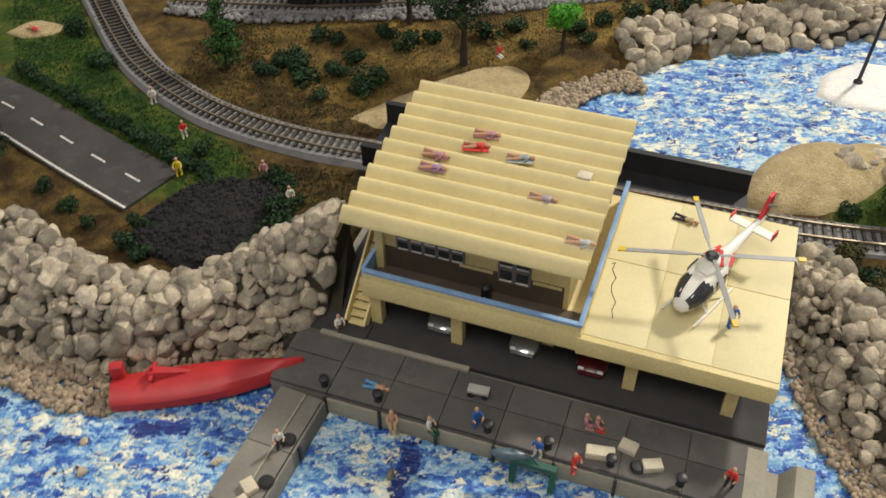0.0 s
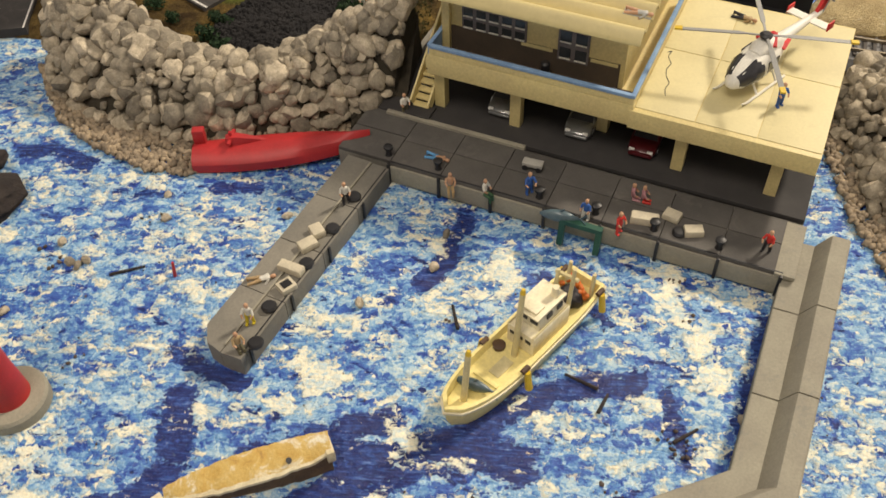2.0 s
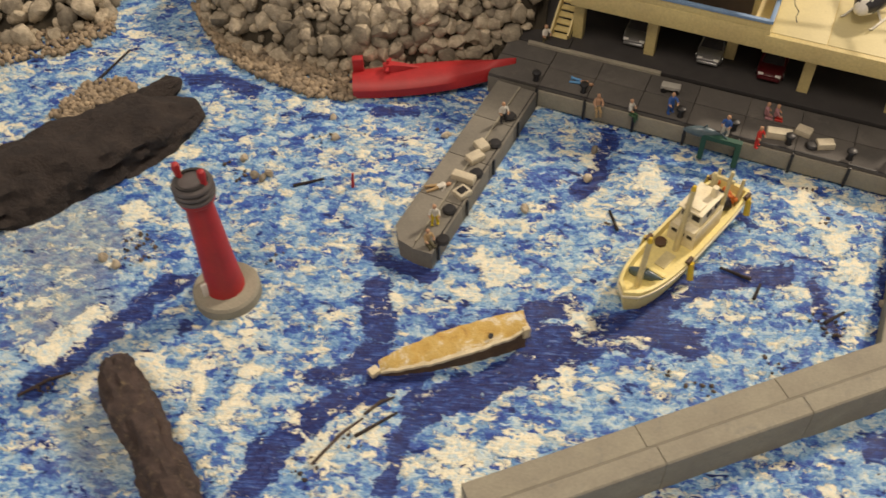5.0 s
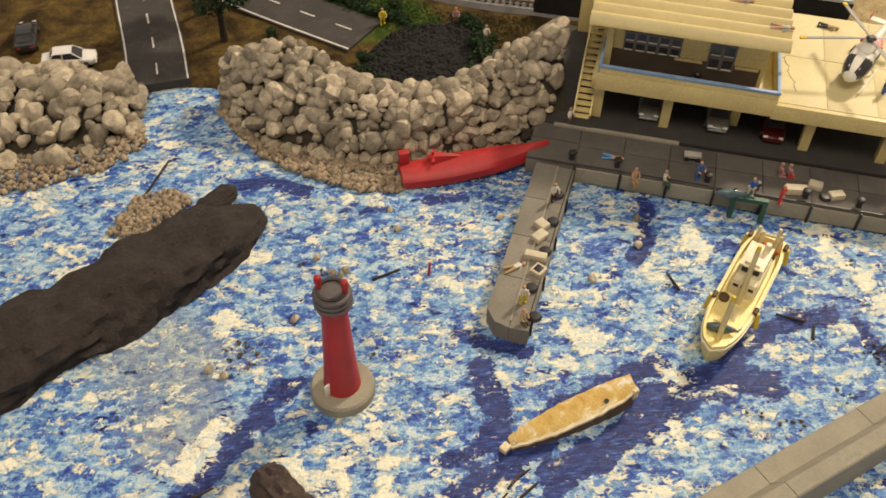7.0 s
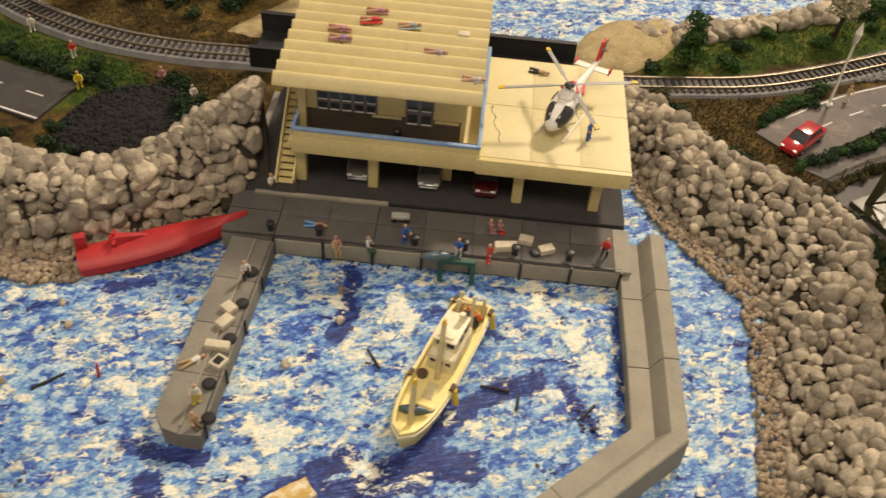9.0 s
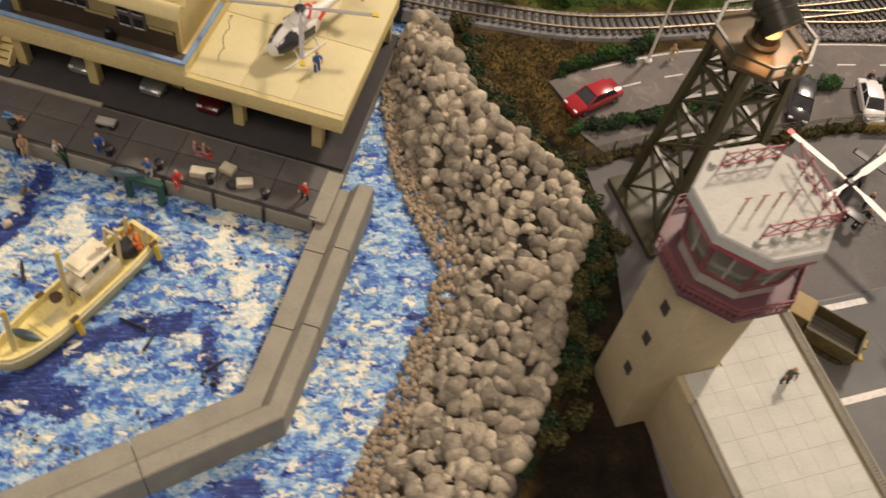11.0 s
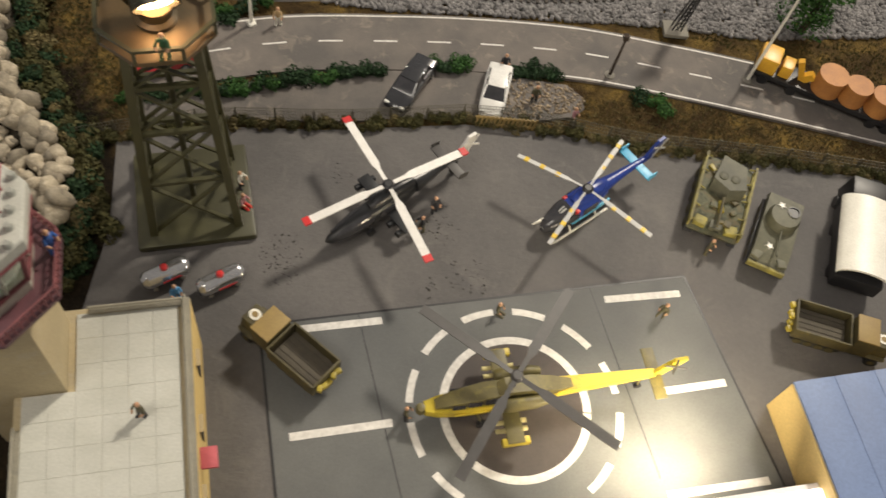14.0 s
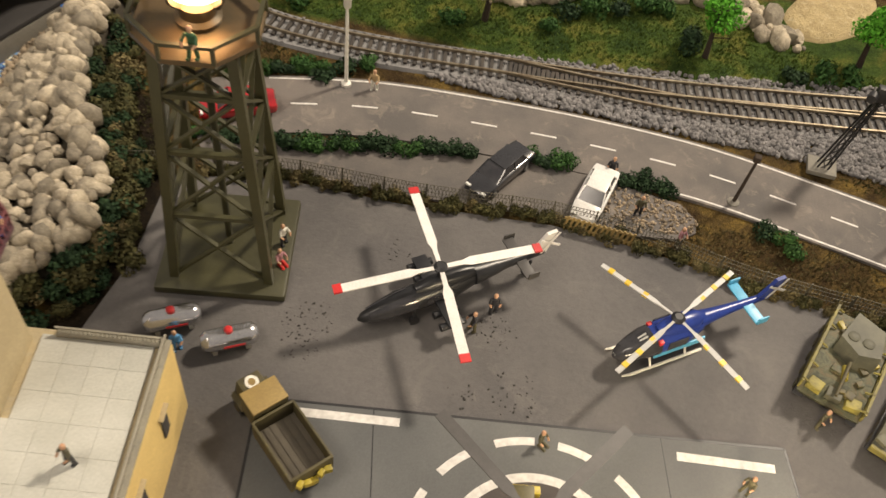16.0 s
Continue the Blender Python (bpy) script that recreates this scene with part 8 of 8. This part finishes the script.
DARKLEAF = leafy("dark_foliage", (0.010, 0.026, 0.012), (0.030, 0.060, 0.026))
MIDLEAF = leafy("green_foliage", (0.020, 0.060, 0.016), (0.050, 0.12, 0.030))
BRIGHTLEAF = leafy("bright_foliage", (0.06, 0.26, 0.02), (0.12, 0.40, 0.04))
OLIVELEAF = leafy("olive_foliage", (0.040, 0.042, 0.016), (0.095, 0.085, 0.034))
DRYLEAF = leafy("dry_foliage", (0.085, 0.070, 0.034), (0.20, 0.16, 0.075))
BLOSSOM = leafy("blossom", (0.10, 0.16, 0.05), (0.62, 0.50, 0.42))
GRASSLEAF = leafy("static_grass", (0.045, 0.085, 0.016), (0.12, 0.17, 0.035))
TRUNK = mat("dark_trunk", (0.045, 0.030, 0.020), (0.030, 0.020, 0.014), 1.5, 0.9, bump=.05)


def foliage(name, blobs, n, size, material, seed):
    """Leaves as small bent shards over a set of lumps (place, radii)."""
    rnd = np.random.RandomState(seed)
    verts, faces = [], []
    wt = np.array([b[1][0] * b[1][2] for b in blobs])
    wt = wt / wt.sum()
    for _ in range(n):
        c, r = blobs[rnd.choice(len(blobs), p=wt)]
        d = rnd.normal(size=3)
        d /= np.linalg.norm(d)
        k = rnd.uniform(0.72, 1.06)
        p = np.array(c) + d * np.array(r) * k
        a = rnd.normal(size=3)
        a /= np.linalg.norm(a)
        b = np.cross(d, a)
        b /= np.linalg.norm(b) + 1e-6
        a = np.cross(b, d) * 0.75 + d * rnd.uniform(-.7, .7)
        s = size * rnd.uniform(0.6, 1.4)
        o = len(verts)
        for q in (-a * s, b * s * .7 + d * s * .25, a * s, -b * s * .7 - d * s * .1):
            verts.append(tuple((p + q) * CM))
        faces.append((o, o + 1, o + 2))
        faces.append((o, o + 2, o + 3))
    me = bpy.data.meshes.new(name)
    me.from_pydata(verts, [], faces)
    me.materials.append(material)
    return me


rnd = random.Random(21)
BUSH = {}
for key, m in (("dark", DARKLEAF), ("mid", MIDLEAF), ("olive", OLIVELEAF), ("dry", DRYLEAF)):
    for v in range(3):
        blobs = [((rnd.uniform(-.5, .5), rnd.uniform(-.5, .5), rnd.uniform(.2, .7)), (rnd.uniform(.35, .6),) * 2 + (rnd.uniform(.35, .55),)) for _ in range(6)]
        BUSH[key, v] = foliage("bush", blobs, 520, 0.115, m, v + 3)


def bush(x, y, s, key="dark", z=None, label="", group="bushes"):
    ob = new("bush", BUSH[key, rnd.randint(0, 2)])
    ob.matrix_basis = Matrix.LocRotScale(Vector((x, y, land_height(x, y) + 0.1 if z is None else z)) * CM, Euler((0, 0, rnd.uniform(0, 6.3))), (s * rnd.uniform(.85, 1.2), s * rnd.uniform(.85, 1.2), s * rnd.uniform(.8, 1.1)))
    names = {"dark": "dark green foam bush on the ground", "mid": "green foam bush on the ground", "olive": "olive brown foam bush on the ground", "dry": "dry yellowish foam bush on the ground"}
    return tagged(ob, label or names[key], "bush", group)


def tree(x, y, h, kind, label, z=0.9, seed=1):
    t = thing("tree", x, y, z, seed * 47, label, "tree")
    r = random.Random(seed)
    bm = B()
    lean = Vector((r.uniform(-.3, .3), r.uniform(-.3, .3), 0))
    cyl(bm, (0, 0, -.3), lean + Vector((0, 0, h * .45)), h * .035 + .08, h * .025, 9)
    cyl(bm, lean + Vector((0, 0, h * .45)), lean * 1.5 + Vector((0, 0, h * .85)), h * .025, h * .008, 8)
    tips = []
    for k in range(9):
        a = k * 2.4
        z0 = h * (.35 + .05 * k)
        tip = Vector((math.cos(a), math.sin(a), 0)) * h * r.uniform(.16, .26) + Vector((0, 0, z0 + h * .12))
        cyl(bm, lean + Vector((0, 0, z0)), tip, h * .012, h * .005, 6)
        tips.append(tip)
    part("trunk", bm, TRUNK, t, "dark brown trunk")
    if kind == "cone":
        blobs = [((r.uniform(-.1, .1) * h, r.uniform(-.1, .1) * h, h * (.2 + .75 * q / 16)), (h * .20 * (1 - .8 * q / 16) + .15,) * 2 + (h * .06,)) for q in range(17)]
        me = foliage("crown", blobs, 2600, .17, MIDLEAF, seed)
    elif kind == "ball":
        blobs = [((r.uniform(-.16, .16) * h, r.uniform(-.16, .16) * h, h * r.uniform(.5, .85)), (h * r.uniform(.12, .2),) * 2 + (h * r.uniform(.1, .16),)) for q in range(12)]
        me = foliage("crown", blobs, 2200, .16, BRIGHTLEAF, seed)
    elif kind == "blossom":
        blobs = [((r.uniform(-.24, .24) * h, r.uniform(-.24, .24) * h, h * r.uniform(.45, .85)), (h * r.uniform(.1, .17),) * 2 + (h * r.uniform(.08, .13),)) for q in range(14)]
        me = foliage("crown", blobs, 1500, .17, BLOSSOM, seed)
    else:
        blobs = [((tip.x * r.uniform(.5, 1.2), tip.y * r.uniform(.5, 1.2), tip.z + r.uniform(-.05, .15) * h), (h * r.uniform(.1, .19),) * 2 + (h * r.uniform(.07, .13),)) for tip in tips for _ in (0, 1)]
        blobs.append(((0, 0, h * .88), (h * .13, h * .13, h * .12)))
        me = foliage("crown", blobs, 3600, .17, OLIVELEAF if kind == "olive" else DARKLEAF, seed)
    o = new("crown", me)
    o.parent = t


tree(-20.6, 84.7, 8.2, "cone", "green conical conifer tree on straw ground", seed=2)
tree(3.9, 84.9, 11.0, "broad", "tall dark broadleaf tree near the bay", seed=3)
tree(14.3, 86.9, 6.2, "ball", "small bright green round tree by the shore", seed=4)
tree(-38.4, 65.0, 10.0, "broad", "large dark broadleaf tree beside the road", seed=5)
tree(-41.0, 70.5, 8.5, "olive", "olive broadleaf tree behind the road bend", seed=15)
tree(60.1, 63.9, 7.5, "blossom", "pink blossoming tree on the lawn", seed=6)
tree(79.0, 66.2, 6.5, "ball", "bright green tree near the stones", seed=7)
tree(92.1, 69.9, 7.0, "ball", "bright green tree beside the cove", seed=8)
tree(40.2, 61.0, 7.0, "cone", "green conifer near the sand mound", seed=9)
tree(101.0, 57.5, 9.5, "cone", "green conifer beside the loaded lorry", seed=10)
tree(33.0, 94.5, 8.0, "broad", "dark tree behind the boulder bank", seed=11)
tree(44.0, 96.5, 8.5, "broad", "dark tree behind the boulder bank", seed=12)
tree(-2.0, 93.5, 8.5, "broad", "dark tree near the rear track", seed=14)

for x, y, s in ((-38.6, 91.8, 1.7), (-33.9, 85.6, 1.6), (-11.4, 90.2, 1.3), (-9.8, 89.6, 1.2), (-8.9, 82.9, 1.4), (-2.1, 88.3, 1.5), (-5.3, 81.3, 1.7), (-6.2, 79.9, 1.5), (-12.0, 81.9, 1.5), (-13.2, 83.8, 1.6), (-15.1, 85.2, 1.6),
                (-16.4, 83.2, 1.4), (-13.5, 86.5, 1.6), (-7.6, 85.6, 1.3), (-4.2, 90.4, 1.3), (0.5, 89.8, 1.4), (6.5, 90.5, 1.5), (9.5, 91.8, 1.4), (16.3, 91.5, 1.4), (22.8, 94.2, 1.6), (25.8, 94.6, 1.5), (19.2, 93.0, 1.3), (29, 96, 1.6), (37, 96.4, 1.5),
                (-20.4, 70.0, 1.1), (10.6, 88.0, 1.1), (17.2, 88.6, 1.1), (-10.3, 78.9, 1.0)):
    bush(x, y, s)
for k in range(26):
    f = k / 25
    x, y = -42 + 23.5 * f, 84.2 - 18.2 * f
    bush(x + rnd.uniform(-.3, .3), y + rnd.uniform(-.3, .3), rnd.uniform(.8, 1.15), "dark", group="roadside hedge")
for x, y, s in ((-23.6, 60.0, 1.2), (-24.2, 57.6, 1.3), (-22.6, 56.2, 1.1), (-12.4, 61.8, 1.3), (-11.6, 59.4, 1.4), (-13.2, 57.0, 1.2), (-13.4, 66.2, 1.2), (-12.0, 64.8, 1.3), (-10.8, 62.6, 1.2), (-30.5, 62.4, 1.0), (-33.5, 65.0, .9), (-28, 60.0, .8)):
    bush(x, y, s)
# clipped hedge by the parking strip
for a, b, n in (((49.6, 43.9), (55.7, 45.9), 9), ((55.7, 45.9), (63.6, 48.0), 11), ((67.0, 48.8), (70.6, 49.3), 6), ((74.4, 49.4), (78.4, 49.0), 6), ((43.0, 42.6), (49.0, 43.9), 8), ((43.0, 49.6), (50.6, 53.2), 10)):
    for k in range(n):
        f = k / n
        bush(a[0] + (b[0] - a[0]) * f, a[1] + (b[1] - a[1]) * f + rnd.uniform(-.2, .2), rnd.uniform(.72, 1.0), rnd.choice(("dark", "dark", "mid")), 1.15, "dark green clipped hedge plant along the asphalt", "clipped hedge")
for x, y, s in ((84.7, 47.6, 1.1), (86.0, 47.2, 1.1), (87.0, 46.6, 1.0), (49.8, 51.9, 1.2), (51.0, 53.3, 1.2), (53.0, 54.6, 1.0), (44.9, 59.9, 1.6), (68.8, 68.2, 1.4), (71, 69.4, 1.3), (73.0, 70.6, 1.4), (75, 71.2, 1.3), (65.3, 64.6, 1.2), (77.4, 66.6, 1.6), (66.6, 67.0, 1.3), (57.5, 63.0, 1.3), (52.5, 65.2, 1.3), (86.5, 66.2, 1.3), (88.8, 66.9, 1.4), (91, 67.5, 1.3), (47.5, 62.6, 1.2), (36.2, 60.6, 1.2)):
    bush(x, y, s, rnd.choice(("dark", "mid")))
for k in range(46):
    f = k / 45
    i = f * (len(CE) - 2)
    a, b = CE[int(i)], CE[min(len(CE) - 1, int(i) + 1)]
    q = i - int(i)
    x, y = a[0] + (b[0] - a[0]) * q + rnd.uniform(1.2, 3.8), a[1] + (b[1] - a[1]) * q + rnd.uniform(-.5, 1.0)
    bush(x, y, rnd.uniform(1.0, 1.5), rnd.choice(("olive", "olive", "dark")), rnd.uniform(0.9, 1.5), "olive brown foam bush behind the sea wall", "bushes behind the sea wall")
# dry hedge along the apron fence
FENCE = [(40.5, 37.9), (46, 39.8), (51.1, 41.1), (59.3, 41.9), (65, 42.8), (70.2, 43.7), (77.0, 43.5), (83.6, 42.5), (90, 42.4), (97, 42.2), (110, 41.2), (125, 39)]
for p, d in line_points([(x, y, 0) for x, y in FENCE], 0.62):
    bush(p.x + rnd.uniform(-.25, .25), p.y + rnd.uniform(-.4, .3), rnd.uniform(.55, .85), rnd.choice(("olive", "olive", "dry")), 1.1, "dry olive grass tuft along the fence", "grass tufts along the fence")
WIRE = mat("fence_wire", (0.12, 0.11, 0.08), None, 1.0, 0.6, metal=.3)
fence = thing("wire_fence", 0, 0, 1.1, 0, "low wire mesh fence in the dry grass", "fence")
pts = line_points([(x, y, 0) for x, y in FENCE], 3.0)
for (p, d), (q, e) in zip(pts, pts[1:]):
    bm = B(); bar(bm, (p.x, p.y + .3, 0), (p.x, p.y + .3, 1.75), .1, .1); part("post", bm, WIRE, fence)
    bm = B()
    for h in (.5, .9, 1.3, 1.65):
        bar(bm, (p.x, p.y + .3, h), (q.x, q.y + .3, h), .03, .03)
    for k in range(12):
        a, b = p.lerp(q, k / 12), p.lerp(q, (k + 1) / 12)
        bar(bm, (a.x, a.y + .3, .2), (b.x, b.y + .3, 1.65), .025, .025)
        bar(bm, (a.x, a.y + .3, 1.65), (b.x, b.y + .3, .2), .025, .025)
    part("mesh_panel", bm, WIRE, fence)
gate = thing("fence_gate", 73.2, 43.2, 1.1, 0, "yellowish slatted gate in the fence", "gate")
for k in range(14):
    bm = B(); bar(bm, (-2.4 + .36 * k, 0, .1), (-2.2 + .36 * k, .1, 1.3), .16, .08); part("slat", bm, OTAN, gate)
for h in (.3, 1.1):
    bm = B(); bar(bm, (-2.5, .1, h), (2.5, .1, h), .1, .16); part("rail", bm, OTAN, gate)


def tufts(name, poly, n, material, label, size=.16, hz=.28):
    rn = np.random.RandomState(n)
    xs, ys = [p[0] for p in poly], [p[1] for p in poly]
    verts, faces = [], []
    while len(faces) < n:
        x, y = rn.uniform(min(xs), max(xs)), rn.uniform(min(ys), max(ys))
        if not inside(x, y, poly):
            continue
        z = land_height(x, y) - .03
        for _ in range(3):
            a = rn.uniform(0, 6.28)
            o = len(verts)
            dx, dy = math.cos(a) * size, math.sin(a) * size
            tx, ty = rn.normal(0, size * .7), rn.normal(0, size * .7)
            for q in ((x - dx * .4, y - dy * .4, z), (x + dx * .4, y + dy * .4, z), (x + tx, y + ty, z + hz * rn.uniform(.5, 1.2))):
                verts.append((q[0] * CM, q[1] * CM, q[2] * CM))
            faces.append((o, o + 1, o + 2))
    me = bpy.data.meshes.new(name)
    me.from_pydata(verts, [], faces)
    me.materials.append(material)
    return tagged(new(name, me), label, "grass", "", "stuff")


tufts("grass", [(-52, 108), (-42, 82), (-24, 67), (-14, 62), (-16, 70), (-27, 77.5), (-34, 85), (-41, 100)], 15000, MIDLEAF, "short dark green static grass on the lawn")
tufts("grass", [(-22, 97), (-16, 77), (-4, 76), (0, 81), (12, 85), (20, 89), (50, 97), (30, 97), (0, 96)], 12000, DRYLEAF, "dry straw-coloured grass fibres")
tufts("grass", [(-24, 95), (-26, 82), (-18, 76.5), (-6, 72), (-4, 76), (-14, 80), (-18, 95)], 6000, OLIVELEAF, "olive brown ground foam beside the track")
tufts("grass", [(-12, 63), (-16, 69), (-5, 67), (-5, 58), (-10, 57)], 4000, OLIVELEAF, "olive brown ground foam below the track")
tufts("grass", [(34, 59.5), (50, 59), (66, 61.2), (80, 64.5), (97, 68.5), (90, 70), (80, 73), (70, 71), (55, 66.5), (42, 65.5), (38, 62)], 12000, GRASSLEAF, "green static grass behind the track")
tufts("grass", [(32, 54), (36, 44), (41, 38.5), (49, 44), (43, 49), (50, 53.5), (40, 55)], 7000, OLIVELEAF, "olive brown turf behind the sea wall")
tufts("grass", [(80, 47), (79, 45), (84, 43), (97, 43), (112, 42), (112, 44), (96, 46.5), (88, 48)], 5000, DRYLEAF, "dry ochre turf beside the road")
tufts("grass", [(53, 54.5), (64, 55.4), (82, 56.2), (97, 54), (112, 51), (112, 58), (97, 58), (84, 57.5), (66, 56.2)], 3000, OLIVELEAF, "olive turf between road and track")

# ---------------------------------------------------------------- posts and lamps
lp = thing("street_lamp", 51.9, 51.6, 1.15, 0, "white street lamp with a pointed lantern", "street lamp")
bm = B(); lathe(bm, [(.4, 0), (.38, .3), (.15, .45), (.12, 6.6), (.10, 7.4)], 14); part("pole", bm, WHITEP, lp)
bm = B(); lathe(bm, [(.14, 7.3), (.28, 7.5), (.31, 8.3), (.37, 8.4), (.09, 9.3), (.03, 9.6)], 12); part("lantern", bm, WHITEP, lp)
sg = thing("signal_mast", 88.8, 55.9, 1.3, 0, "dark lattice railway signal mast", "signal")
bm = B()
for a in (0, 1):
    for b in (0, 1):
        bar(bm, (a * .8 - .4, b * .6 - .3, 0), (a * .3 + .9, b * .3 - .1, 7.4), .12, .12)
part("mast_legs", bm, BLACK, sg)
bm = B()
for k in range(8):
    z0, z1 = .9 * k, .9 * (k + 1)
    x0, x1 = 1.05 * k / 8, 1.05 * (k + 1) / 8
    bar(bm, (x0 - .35, -.3, z0), (x1 + .3, -.25, z1), .07, .07)
    bar(bm, (x0 + .35, -.3, z0), (x1 - .25, -.25, z1), .07, .07)
part("lattice", bm, BLACK, sg)
bm = B(); box(bm, 1.3, 0, 7.9, 1.5, .6, 1.2, 0, .1); sh = part("signal_head", bm, BLACK, sg)
bm = B(); cyl(bm, (.4, -.3, 7.9), (.2, -.9, 7.9), .35, .35, 12); part("lamp_hood", bm, BLACK, sh)
bm = B(); box(bm, 0, 0, .1, 2.2, 1.8, .4, 0, .05); part("footing", bm, CONCRETE, sg)
for x, y, h, c, label in ((94.8, 50.9, 10.2, WHITEP, "tall white lattice lamp mast at the roadside"), (82.4, 49.9, 4.6, TRUNK, "short brown wooden post at the roadside")):
    t = thing("post", x, y, 1.15, 0, label, "post")
    bm = B(); cyl(bm, (0, 0, -.1), (.15, 0, h), .15, .10, 10); part("pole", bm, c, t)
    bm = B(); box(bm, .1, 0, h + .15, .5, .5, .5, 0, .08); part("cap", bm, c, t)
    bm = B(); lathe(bm, [(.5, -.1), (.45, .2), (.2, .3)], 12); part("foot", bm, CONCRETE, t)
bl = thing("street_lamp", 43.7, 81.5, 0, 0, "thin black lamp post on a white rock in the bay", "street lamp")
bm = B(); cyl(bm, (0, 0, .4), (.6, 0, 11), .2, .14, 10); part("pole", bm, BLACK, bl)
bm = B(); lathe(bm, [(.5, .2), (.45, .7), (.2, .9)], 12); part("foot", bm, BLACK, bl)
bm = B(); lathe(bm, [(.15, 10.9), (.4, 11.1), (.35, 11.8), (.1, 12.1)], 12, (.6, 0, 0)); part("lantern", bm, ORANGEP, bl)
FOAMW = mat("white_plaster", (0.80, 0.78, 0.70), (0.66, 0.68, 0.68), 0.5, 0.5, bump=.1, bscale=2.5)
mound("surf_rock", [(39, 80), (41, 84), (46, 86), (50, 84), (50, 79), (46, 77), (42, 77.5)], 0.05, 0.5, FOAMW, "white plaster surf in the small bay", "surf")

# olive growth on the landward slope of the long sea wall
for k in range(64):
    i = 0.6 + 5.2 * k / 63
    a, b = Vector(CE[int(i)]), Vector(CE[int(i) + 1])
    p = a.lerp(b, i - int(i))
    d = (b - a).cross(Vector((0, 0, -1))).normalized()
    q = rnd.uniform(1.1, 3.4)
    bush(p.x + d.x * q, p.y + d.y * q, rnd.uniform(.8, 1.25), rnd.choice(("olive", "olive", "dark", "dry")), max(1.0, p.z - 0.9 * q), "olive foam growth on the back of the sea wall", "sea wall growth")
